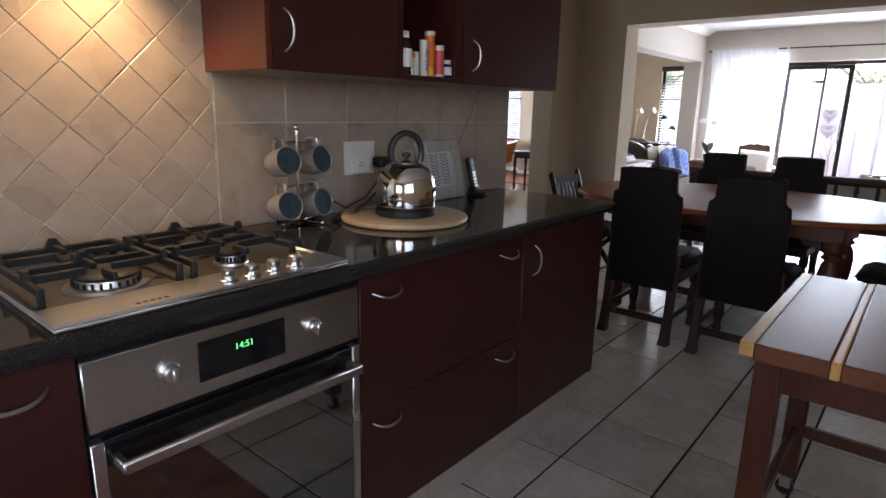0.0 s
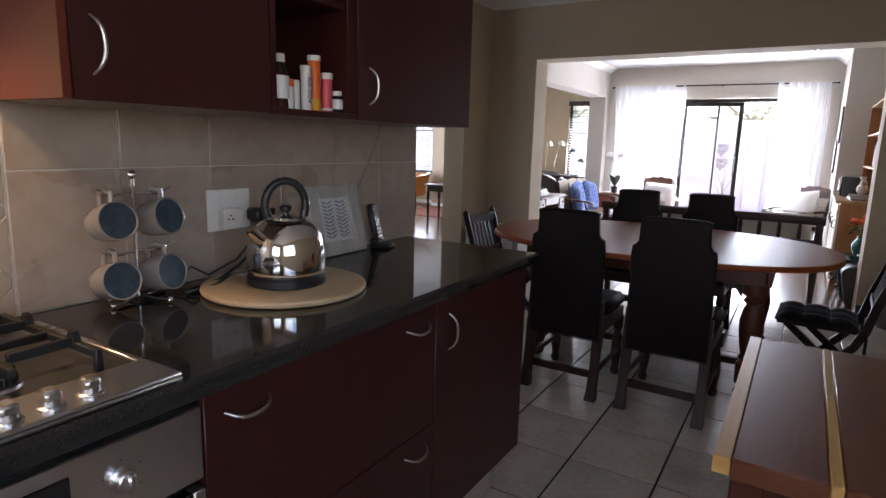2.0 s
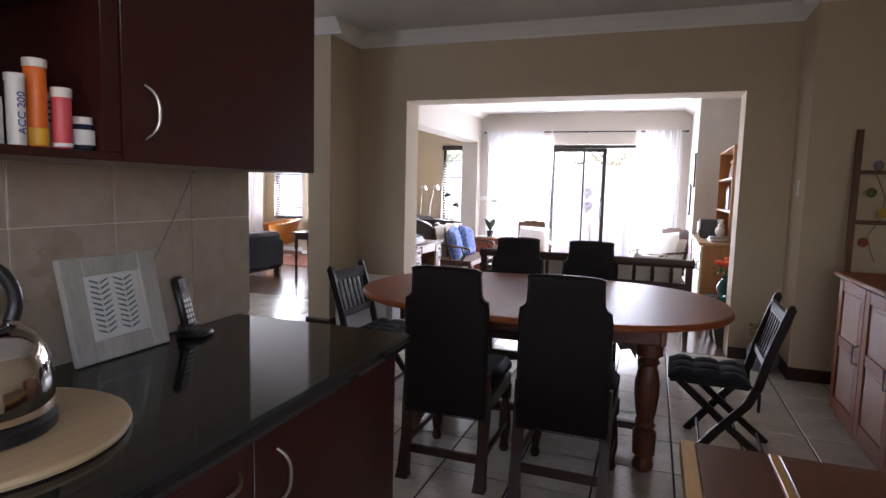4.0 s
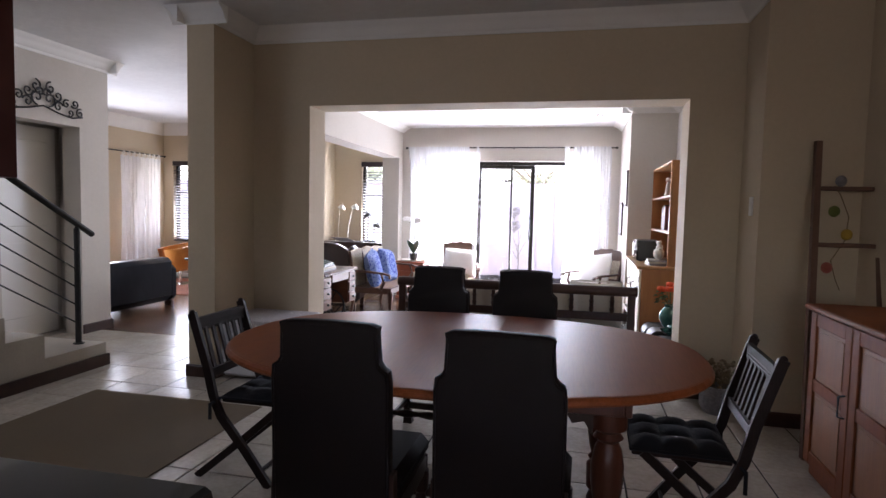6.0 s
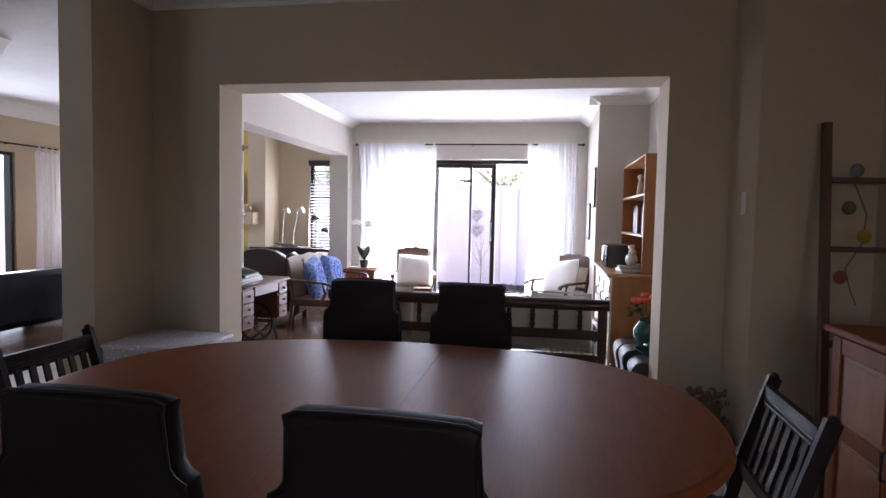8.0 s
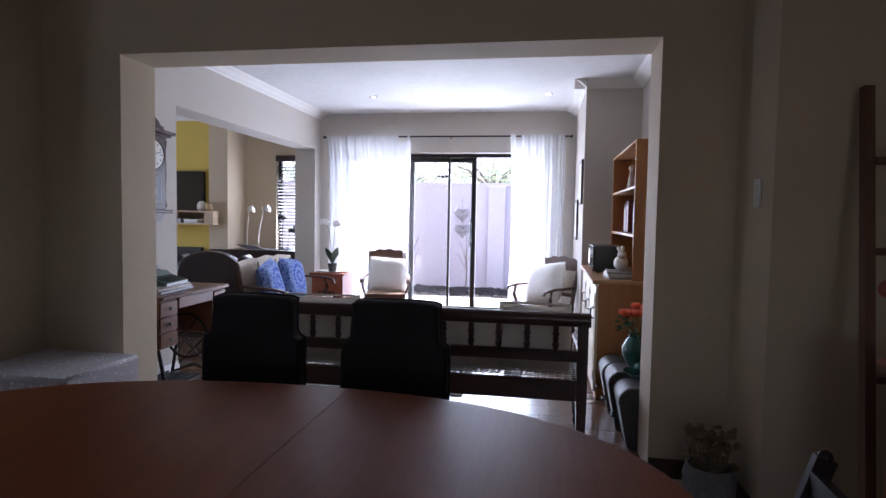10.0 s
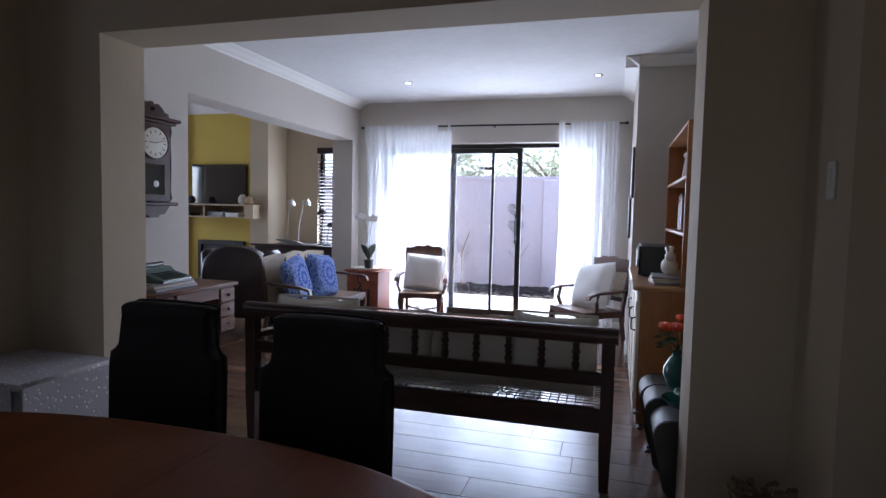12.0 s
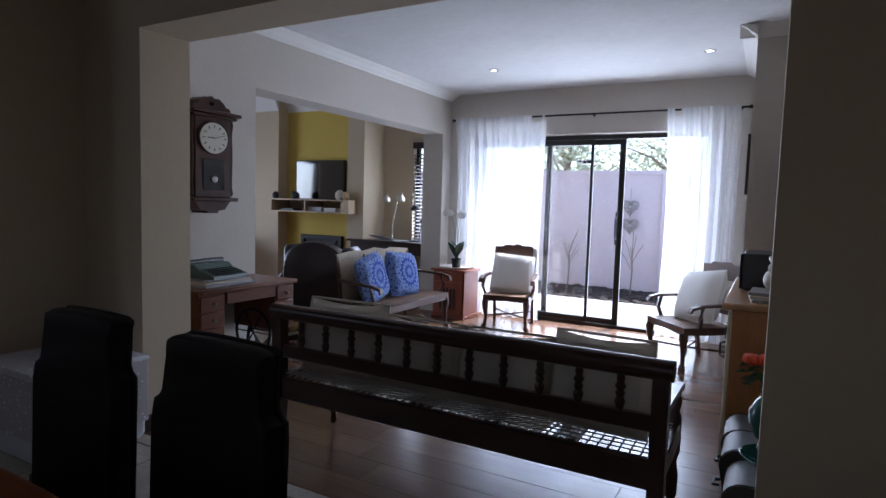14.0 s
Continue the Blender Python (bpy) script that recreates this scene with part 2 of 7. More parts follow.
ISLPALE = wood("sapwood", (0.50, 0.27, 0.07), (0.62, 0.38, 0.13), "y", 0.3, coat=0.2)
ISLLEG = wood("leg_wood", (0.05, 0.013, 0.008), (0.09, 0.026, 0.013), "z", 0.35)
BENCHW = wood("bench_wood", (0.035, 0.014, 0.010), (0.07, 0.028, 0.018), "x", 0.3)
BENCHZ = wood("bench_spindle_wood", (0.035, 0.014, 0.010), (0.07, 0.028, 0.018), "z", 0.3)
LINEN = mat("linen_cream", (0.62, 0.58, 0.50), 0.95, var=0.06, scale=8, fine=150, bump=0.4, bdist=0.002)
THONG = mat("hide_thong", (0.55, 0.54, 0.50), 0.6)
CANE = voronoi_mat("cane_weave", (0.50, 0.42, 0.30), (0.24, 0.17, 0.11), 90, 0.6, (0.1, 0.3))
CANESEAT = voronoi_mat("cane_seat", (0.22, 0.13, 0.075), (0.08, 0.045, 0.028), 90, 0.6, (0.1, 0.3))
BLUEP = rings_mat("blue_print", (0.012, 0.040, 0.24), (0.17, 0.24, 0.46), 92.0)
SETTEE = wood("settee_wood", (0.055, 0.022, 0.013), (0.10, 0.042, 0.024), "z", 0.35)
PINE = wood("pine", (0.30, 0.115, 0.030), (0.42, 0.18, 0.055), "z", 0.4)
PINEX = wood("pine_top", (0.36, 0.19, 0.08), (0.52, 0.30, 0.14), "y", 0.35)
CREAMDOOR = mat("cream_door", (0.66, 0.58, 0.42), 0.45, var=0.08)
BUFF = wood("buffet_wood", (0.20, 0.055, 0.018), (0.29, 0.088, 0.030), "z", 0.45)
BUFFPANEL = wood("buffet_panel_wood", (0.26, 0.092, 0.028), (0.36, 0.140, 0.048), "z", 0.5)
TABLELEG = wood("table_leg_wood", (0.085, 0.026, 0.014), (0.14, 0.045, 0.024), "z", 0.35)
REDCAB = wood("red_wood", (0.20, 0.050, 0.022), (0.30, 0.085, 0.038), "z", 0.4)
CLOCKW = wood("clock_wood", (0.040, 0.016, 0.010), (0.075, 0.030, 0.018), "z", 0.35)
DIAL = mat("clock_dial", (0.60, 0.57, 0.47), 0.4, var=0.05)
BRLEATHER = mat("brown_leather", (0.022, 0.009, 0.008), 0.4, var=0.3, scale=6, fine=90, bump=0.2, bdist=0.002)
BLLEATHER = mat("black_leather", (0.014, 0.016, 0.022), 0.3, var=0.25, scale=6, fine=90, bump=0.2, bdist=0.002)
TANLEATHER = mat("tan_leather", (0.42, 0.16, 0.03), 0.3, var=0.15, scale=6, bump=0.1)
SEWWOOD = wood("sewing_wood", (0.12, 0.045, 0.024), (0.19, 0.075, 0.04), "y", 0.35)
TYPE = mat("typewriter_green", (0.055, 0.095, 0.080), 0.35, var=0.05)
KEY = mat("key_dark", (0.02, 0.025, 0.022), 0.4)
CASE = mat("case_leather", (0.075, 0.070, 0.062), 0.55, var=0.25, scale=7, fine=70, bump=0.2, bdist=0.002)
CASETRIM = mat("case_trim", (0.016, 0.011, 0.009), 0.55)
WHITEC = mat("white_cotton", (0.80, 0.78, 0.75), 0.95, var=0.04, scale=8, fine=150, bump=0.4, bdist=0.002)
VASE = mat("vase_green", (0.030, 0.11, 0.095), 0.15, var=0.15)
LEAF = mat("leaf", (0.05, 0.10, 0.035), 0.5, var=0.3)
DLEAF = mat("leaf_dark", (0.02, 0.05, 0.025), 0.35, var=0.2)
ROSE = mat("rose", (0.70, 0.09, 0.02), 0.6, var=0.25, scale=30)
PETAL = mat("orchid_petal", (0.86, 0.84, 0.82), 0.6)
SOIL = mat("soil", (0.06, 0.045, 0.035), 0.95, var=0.4, scale=9, bump=1.0, bdist=0.03)
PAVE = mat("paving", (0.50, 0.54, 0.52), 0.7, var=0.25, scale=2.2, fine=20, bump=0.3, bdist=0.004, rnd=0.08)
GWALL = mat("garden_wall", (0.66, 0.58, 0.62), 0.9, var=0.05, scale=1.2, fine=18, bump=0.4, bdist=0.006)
ALU = mat("bronze_aluminium", (0.035, 0.031, 0.028), 0.4, 0.6)
ROD = mat("rod_black", (0.02, 0.018, 0.016), 0.4, 0.5)
SHEER = sheer("voile", (0.94, 0.95, 0.98), 0.42)
BLIND = wood("blind_slat", (0.022, 0.014, 0.014), (0.045, 0.028, 0.026), "x", 0.4)
GLASS = glassy("pane_glass")
CABGLASS = glassy("case_glass", (0.7, 0.72, 0.72))
SCREEN = mat("tv_screen", (0.010, 0.010, 0.012), 0.06, bump=0.0)
SCREEN.node_tree.nodes["Principled BSDF"].inputs["IOR"].default_value = 2.1
SHELFW = mat("shelf_pale", (0.52, 0.40, 0.26), 0.5, var=0.1)
CROCHET = voronoi_mat("crochet", (0.82, 0.81, 0.82), (0.50, 0.47, 0.48), 34, 0.95, (0.10, 0.30), "F1", 0.8)
CLOTH = mat("white_cloth", (0.58, 0.58, 0.60), 0.9, fine=120, bump=0.3)
RUG = mat("hall_mat", (0.125, 0.088, 0.050), 0.98, var=0.1, scale=4, fine=220, bump=0.8, bdist=0.003)
RUG2 = mat("living_rug", (0.22, 0.20, 0.16), 0.98, var=0.5, scale=14, fine=160, bump=0.8, bdist=0.003, col2=(0.34, 0.33, 0.28))
REDRUG = mat("kilim", (0.16, 0.035, 0.022), 0.98, var=0.6, scale=10, fine=160, bump=0.6, bdist=0.003, col2=(0.34, 0.12, 0.06))
LEMON = mat("lemon_yellow", (0.42, 0.27, 0.03), 0.8)
FELTGREEN = mat("felt_green", (0.13, 0.15, 0.03), 0.9)
FELTPINK = mat("felt_pink", (0.36, 0.10, 0.07), 0.9)
DRIED = mat("dried_stems", (0.20, 0.14, 0.08), 0.9, var=0.3, scale=40)
RABBIT = mat("rabbit_white", (0.62, 0.58, 0.50), 0.5, var=0.06)
LADDER = wood("ladder_wood", (0.11, 0.050, 0.030), (0.16, 0.080, 0.048), "z", 0.6)
STAIR = mat("stair_tile", (0.46, 0.42, 0.36), 0.3, var=0.1)
TREELEAF = sheer("tree_leaf", (0.46, 0.50, 0.34), 0.0)
BARK = mat("bark", (0.26, 0.21, 0.16), 0.9, var=0.3)
WICKER = mat("wicker_grey", (0.20, 0.19, 0.20), 0.8, var=0.3, scale=40, bump=0.5)
TWIG = mat("weathered_twig", (0.30, 0.27, 0.25), 0.9, var=0.4, scale=60, bump=0.4)


def tint(name, col, rough=0.4, metal=0.0):
    return mat(name, col, rough, metal, var=0.08)


T_AMBER, T_ORANGE, T_PINK, T_YEL, T_BLUE, T_NAVY = (tint(*a) for a in (("amber_glass", (0.03, 0.012, 0.008), 0.1), ("orange_print", (0.75, 0.16, 0.02)), ("pink_print", (0.62, 0.08, 0.10)), ("yellow_print", (0.70, 0.38, 0.03)), ("blue_ink", (0.05, 0.07, 0.30)), ("navy_glass", (0.012, 0.02, 0.05), 0.12)))
T_BOOKS = [tint(*a) for a in (("book_grey", (0.30, 0.29, 0.30)), ("book_dark", (0.03, 0.03, 0.04)), ("book_green", (0.06, 0.12, 0.10)), ("book_cream", (0.55, 0.50, 0.42)), ("book_red", (0.22, 0.04, 0.03)))]

for m_, v_ in ((TABLE, 0.14), (CHAIRSKIN, 0.25), (FOLDWOOD, 0.15), (BUFF, 0.1), (PINEX, 0.25), (BLLEATHER, 0.2), (MUG_IN, 0.3), (RED, 0.35), (FTILE, 0.4), (CLOCKW, 0.25), (SEWWOOD, 0.3)):
    m_.node_tree.nodes["Principled BSDF"].inputs["Specular IOR Level"].default_value = v_


# ---- mesh helpers ----
class Geo:
    """Gathers vertices and faces; every method adds one closed or open shape."""

    def __init__(self):
        self.v, self.f, self.m = [], [], Matrix.Identity(4)

    def at(self, m):
        self.m = m
        return self

    def add(self, vs, fs):
        k = len(self.v)
        self.v += [tuple(self.m @ Vector(p)) for p in vs]
        self.f += [tuple(i + k for i in f) for f in fs]
        return self

    def box(self, x0, x1, y0, y1, z0, z1, c=0.0):
        if not c:
            vs = [(x, y, z) for x in (x0, x1) for y in (y0, y1) for z in (z0, z1)]
            return self.add(vs, [(0, 1, 3, 2), (4, 6, 7, 5), (0, 4, 5, 1), (2, 3, 7, 6), (0, 2, 6, 4), (1, 5, 7, 3)])
        c = min(c, (x1 - x0) * 0.45, (y1 - y0) * 0.45, (z1 - z0) * 0.45)
        vs, ix = [], {}
        for i, x in enumerate((x0, x1)):
            for j, y in enumerate((y0, y1)):
                for k, z in enumerate((z0, z1)):
                    sx, sy, sz = (c, -c)[i], (c, -c)[j], (c, -c)[k]
                    for a, p in enumerate(((x, y + sy, z + sz), (x + sx, y, z + sz), (x + sx, y + sy, z))):
                        ix[i, j, k, a] = len(vs)
                        vs.append(p)
        g = lambda i, j, k, a: ix[i, j, k, a]
        fs = []
        for s in (0, 1):
            fs.append((g(s, 0, 0, 0), g(s, 1, 0, 0), g(s, 1, 1, 0), g(s, 0, 1, 0)))
            fs.append((g(0, s, 0, 1), g(1, s, 0, 1), g(1, s, 1, 1), g(0, s, 1, 1)))
            fs.append((g(0, 0, s, 2), g(1, 0, s, 2), g(1, 1, s, 2), g(0, 1, s, 2)))
        for a in (0, 1):
            for b in (0, 1):
                fs.append((g(a, b, 0, 0), g(a, b, 0, 1), g(a, b, 1, 1), g(a, b, 1, 0)))
                fs.append((g(a, 0, b, 0), g(a, 0, b, 2), g(a, 1, b, 2), g(a, 1, b, 0)))
                fs.append((g(0, a, b, 1), g(0, a, b, 2), g(1, a, b, 2), g(1, a, b, 1)))
        for i in (0, 1):
            for j in (0, 1):
                for k in (0, 1):
                    fs.append((g(i, j, k, 0), g(i, j, k, 1), g(i, j, k, 2)))
        return self.add(vs, fs)

    def loft(self, rings, closed=True, caps=True):
        n, vs, fs = len(rings[0]), [p for r in rings for p in r], []
        for i in range(len(rings) - 1):
            for j in range(n if closed else n - 1):
                a, b = i * n + j, i * n + (j + 1) % n
                fs.append((a, b, b + n, a + n))
        if caps and closed:
            fs += [tuple(reversed(range(n))), tuple(range(len(vs) - n, len(vs)))]
        return self.add(vs, fs)

    def lathe(self, prof, seg=20, x=0.0, y=0.0, z=0.0):
        return self.loft([[(x + r * math.cos(2 * math.pi * j / seg), y + r * math.sin(2 * math.pi * j / seg), z + h) for j in range(seg)] for r, h in prof])

    def tube(self, pts, r, seg=8):
        pts = [Vector(p) for p in pts]
        rings = []
        up = None
        for i, p in enumerate(pts):
            d = (pts[min(i + 1, len(pts) - 1)] - pts[max(i - 1, 0)]).normalized()
            if up is None:
                up = d.orthogonal().normalized()
            up = (up - d * up.dot(d)).normalized()
            s = d.cross(up)
            rr = r[i] if isinstance(r, (list, tuple)) else r
            rings.append([tuple(p + (up * math.cos(2 * math.pi * j / seg) + s * math.sin(2 * math.pi * j / seg)) * rr) for j in range(seg)])
        return self.loft(rings)

    def bar(self, pts, w, h):
        """A flat bar through points, w across and h high."""
        pts = [Vector(p) for p in pts]
        rings = []
        for i, p in enumerate(pts):
            d = (pts[min(i + 1, len(pts) - 1)] - pts[max(i - 1, 0)]).normalized()
            s = d.cross(Vector((0, 0, 1)))
            s = s.normalized() if s.length > 1e-4 else Vector((1, 0, 0))
            u = s.cross(d).normalized()
            rings.append([tuple(p + s * a * w / 2 + u * b * h / 2) for a, b in ((-1, -1), (1, -1), (1, 1), (-1, 1))])
        return self.loft(rings)

    def prism(self, poly, plane, a, b):
        def p3(u, v, w):
            return {"xy": (u, v, w), "xz": (u, w, v), "yz": (w, u, v)}[plane]
        return self.loft([[p3(u, v, w) for u, v in poly] for w in (a, b)])

    def ball(self, x, y, z, rx, ry=None, rz=None, seg=14, rings=9, wob=0.0, seed=0):
        ry, rz = ry or rx, rz or rx
        rnd = random.Random(seed)
        out = []
        for i in range(rings + 1):
            t = math.pi * i / rings
            s, c = max(math.sin(t), 0.02), math.cos(t)
            out.append([(x + rx * s * math.cos(2 * math.pi * j / seg) * (1 + rnd.uniform(-wob, wob)), y + ry * s * math.sin(2 * math.pi * j / seg) * (1 + rnd.uniform(-wob, wob)), z - rz * c) for j in range(seg)])
        return self.loft(out)

    def pillow(self, w, h, t, n=14, sag=0.0, seed=1):
        """A stuffed cushion standing in the xz plane, thick along y, its lower edge at z 0."""
        rnd = random.Random(seed)
        ph = [rnd.uniform(0, 6.28) for _ in range(6)]
        for side in (1, -1):
            vs = []
            for i in range(n + 1):
                for j in range(n + 1):
                    u, v = 2 * i / n - 1, 2 * j / n - 1
                    pin = 1 - 0.07 * (1 - abs(u)) * abs(v) ** 3, 1 - 0.07 * (1 - abs(v)) * abs(u) ** 3
                    k = max(0.0, (1 - u ** 4) * (1 - v ** 4)) ** 0.45
                    k += 0.05 * math.sin(5 * u + ph[0]) * math.sin(4 * v + ph[1]) * (1 - u * u) * (1 - v * v)
                    z = h / 2 + v * h / 2 * pin[1] * (1 - 0.0 * sag) - sag * (1 - u * u) * max(0, v)
                    vs.append((u * w / 2 * pin[0], side * t / 2 * k, z))
            fs = [(i * (n + 1) + j, (i + 1) * (n + 1) + j, (i + 1) * (n + 1) + j + 1, i * (n + 1) + j + 1)[::side] for i in range(n) for j in range(n)]
            self.add(vs, fs)
        rim = [(-1 + 2 * i / 12, -1) for i in range(12)] + [(1, -1 + 2 * i / 12) for i in range(12)] + [(1 - 2 * i / 12, 1) for i in range(12)] + [(-1, 1 - 2 * i / 12) for i in range(13)]
        return self.tube([(u * w / 2 * (1 - 0.07 * (1 - abs(u)) * abs(v) ** 3), rnd.uniform(-0.003, 0.003), h / 2 + v * h / 2 * (1 - 0.07 * (1 - abs(v)) * abs(u) ** 3)) for u, v in rim], 0.006, 6)


def mesh(name, g, material, smooth=False):
    me = bpy.data.meshes.new(name)
    me.from_pydata(g.v, [], g.f)
    bm = bmesh.new()
    bm.from_mesh(me)
    bmesh.ops.recalc_face_normals(bm, faces=bm.faces)
    bm.to_mesh(me)
    bm.free()
    me.materials.append(material)
    if smooth:
        me.shade_smooth()
        me.set_sharp_from_angle(angle=radians(38))
    return me


def part(name, g, material, parent, label="", smooth=True, m=None):
    ob = new(name, mesh(name, g, material, smooth))
    ob.parent = parent
    if m is not None:
        ob.matrix_local = m
    return tagged(ob, label)


def thing(name, x, y, z, rz, label, category, group=""):
    ob = new(name)
    ob.matrix_world = pose(x, y, z, 0, 0, rz)
    return tagged(ob, label, category, group)


def solid(name, g, material, label, category, group="", m=None, smooth=True):
    ob = new(name, mesh(name, g, material, smooth))
    if m is not None:
        ob.matrix_world = m
    return tagged(ob, label, category, group)


def setting(name, g, material, smooth=False, kind="structure"):
    return tagged(new(name, mesh(name, g, material, smooth)), "", "", "", kind)


def writing(name, text, size, material, parent, m, label="", depth=0.0006):
    c = bpy.data.curves.new(name, "FONT")
    c.body, c.size, c.extrude, c.align_x, c.align_y = text, size, depth, "CENTER", "CENTER"
    tmp = bpy.data.objects.new(name, c)
    me = bpy.data.meshes.new_from_object(tmp)
    bpy.data.objects.remove(tmp)
    me.materials.clear()
    me.materials.append(material)
    ob = new(name, me)
    ob.parent = parent
    ob.matrix_local = m
    return tagged(ob, label)

# ---- the house: walls, floors, ceilings ----
HD, HL = 2.70, 2.505
YO, YI = 6.41, 6.70
g = Geo().box(-2.45, -1.93, YO, YI, 0, HD).box(0.90, 1.40, YO, YI, 0, HD).box(-1.93, 0.90, YO, YI, 2.09, HD)
setting("wall_dining", g, WALL)
setting("wall_stub", Geo().box(-2.64, -2.42, 5.87, YO, 0, HD).box(-2.64, -2.45, YO, 7.63, 0, HD), WALL)
g = Geo().box(-2.45, -2.42, YI, 7.63, 0, HD).box(-2.68, -2.42, 7.63, 10.42, 2.05, HD).box(-2.68, -2.42, 10.42, 11.2, 0, HD)
setting("wall_arch", g, WALL_L)
g = Geo().box(-2.42, -2.16, 10.6, 10.86, 0, HD).box(0.38, 0.74, 10.6, 10.86, 0, HD).box(-2.16, 0.38, 10.6, 10.86, 2.02, HD)
setting("wall_patio", g, WALL_L)
g = Geo().box(0.74, 1.5, 9.10, 10.86, 0, HD).box(1.24, 1.5, YI, 9.10, 0, HD)
setting("wall_living_east", g, WALL_L)
g = Geo().box(1.25, 1.95, 5.97, YO, 0, HD).box(1.80, 1.95, 1.0, 5.97, 0, HD).box(1.80, 1.95, -2.2, -1.0, 0, HD).box(1.80, 1.95, -1.0, 1.0, 0, 1.0).box(1.80, 1.95, -1.0, 1.0, 2.05, HD)
setting("wall_east", g, WALL)
g = Geo().box(-7.2, -0.2, -2.2, -2.05, 0, HD).box(1.3, 1.95, -2.2, -2.05, 0, HD).box(-0.2, 1.3, -2.2, -2.05, 0, 1.0).box(-0.2, 1.3, -2.2, -2.05, 2.05, HD)
setting("wall_south", g, WALL)
setting("wall_kitchen", Geo().box(-1.06, -0.906, -2.05, 2.83, 0, HD), WALL)
g = Geo().box(-4.7, -4.5, 2.2, 5.98, 0, HD).box(-4.7, -4.5, 6.8, 7.15, 0, HD).box(-4.7, -4.5, 5.98, 6.8, 2.0, HD).box(-4.95, -4.9, 5.5, 7.15, 0, HD).box(-4.9, -4.7, 6.95, 7.15, 0, HD)
setting("wall_hall", g, WALL_L)
g = Geo().box(-7.2, -7.05, -2.05, 8.1, 0, HD).box(-7.2, -7.05, 9.85, 11.4, 0, HD).box(-7.2, -7.05, 8.1, 9.85, 2.02, HD)
setting("wall_west", g, WALL)
g = Geo().box(-7.05, -6.85, 11.2, 11.4, 0, HD).box(-6.19, -5.9, 11.2, 11.4, 0, HD).box(-3.78, -3.3, 11.2, 11.4, 0, HD).box(-6.85, -6.19, 11.2, 11.4, 0, 0.64).box(-6.85, -6.19, 11.2, 11.4, 2.02, HD)
g.box(-3.3, -2.68, 11.2, 11.4, 0, 0.64).box(-3.3, -2.68, 11.2, 11.4, 2.02, HD).box(-2.68, -2.42, 11.2, 11.4, 0, HD)
setting("wall_lounge", g, WALL)
g = Geo().box(-5.9, -5.3, 10.75, 11.2, 0, HD).box(-4.05, -3.78, 10.75, 11.2, 0, HD)
setting("wall_chimney_breast", g, WALL)
setting("wall_niche", Geo().box(-5.3, -4.05, 10.95, 11.1, 0, HD), YELLOW)

g = Geo().box(-7.2, 1.95, -2.2, YI, HD, HD + 0.12).box(-7.2, -2.5, YI, 11.4, HD, HD + 0.12).box(-2.5, 1.5, YI, 10.9, HL, HL + 0.12)
setting("ceiling", g, CEIL)


def cornice(g, x0, y0, x1, y1, nx, ny, top, s=0.10):
    """A moulded cornice along a wall from (x0, y0) to (x1, y1); (nx, ny) points into the room."""
    prof = [(0, -s), (0.012, -s), (0.02, -s * 0.82), (0.035, -s * 0.75), (0.055, -s * 0.45), (0.075, -s * 0.28), (0.092, -s * 0.18), (0.10, -s * 0.1), (0.11, 0), (0, 0)]
    g.loft([[(x + nx * u, y + ny * u, top + v - 0.001) for u, v in prof] for x, y in ((x0, y0), (x1, y1))])


g = Geo()
cornice(g, -2.45, YO, 1.25, YO, 0, -1, HD, 0.115), cornice(g, -2.42, 5.87, -2.42, YO, 1, 0, HD, 0.115), cornice(g, -2.75, 5.87, -2.31, 5.87, 0, -1, HD, 0.115)
cornice(g, -2.64, 5.76, -2.64, 7.63, -1, 0, HD, 0.115), cornice(g, -2.68, 7.63, -2.68, 11.2, -1, 0, HD, 0.115)
cornice(g, 1.25, 5.87, 1.25, YO, -1, 0, HD, 0.115), cornice(g, 1.15, 5.97, 1.80, 5.97, 0, -1, HD, 0.115), cornice(g, 1.80, -2.05, 1.80, 5.97, -1, 0, HD, 0.115)
cornice(g, -4.5, 2.2, -4.5, 7.26, 1, 0, HD, 0.115), cornice(g, -4.7, 7.15, -4.39, 7.15, 0, 1, HD, 0.115), cornice(g, -0.906, -2.05, -0.906, 2.91, 1, 0, HD, 0.115)
cornice(g, -7.05, 7.2, -7.05, 11.2, 1, 0, HD, 0.20), cornice(g, -7.05, 11.2, -5.9, 11.2, 0, -1, HD, 0.20), cornice(g, -3.78, 11.2, -2.68, 11.2, 0, -1, HD, 0.20)
cornice(g, -5.9, 10.75, -5.3, 10.75, 0, -1, HD, 0.20), cornice(g, -5.3, 10.95, -4.05, 10.95, 0, -1, HD, 0.20), cornice(g, -4.05, 10.75, -3.68, 10.75, 0, -1, HD, 0.20), cornice(g, -3.78, 10.65, -3.78, 11.2, 1, 0, HD, 0.20)
cornice(g, -2.42, YI, -2.42, 10.6, 1, 0, HL, 0.07), cornice(g, 0.74, 8.99, 0.74, 10.6, -1, 0, HL, 0.07), cornice(g, 0.63, 9.10, 1.24, 9.10, 0, -1, HL, 0.07), cornice(g, 1.24, YI, 1.24, 9.10, -1, 0, HL, 0.07)
setting("trim_cornice", g, CORNICE, smooth=True)


def skirting(g, x0, y0, x1, y1, nx, ny, h=0.09):
    prof = [(0, 0), (0.016, 0), (0.016, h - 0.012), (0.009, h), (0, h)]
    g.loft([[(x + nx * u, y + ny * u, v) for u, v in prof] for x, y in ((x0, y0), (x1, y1))])


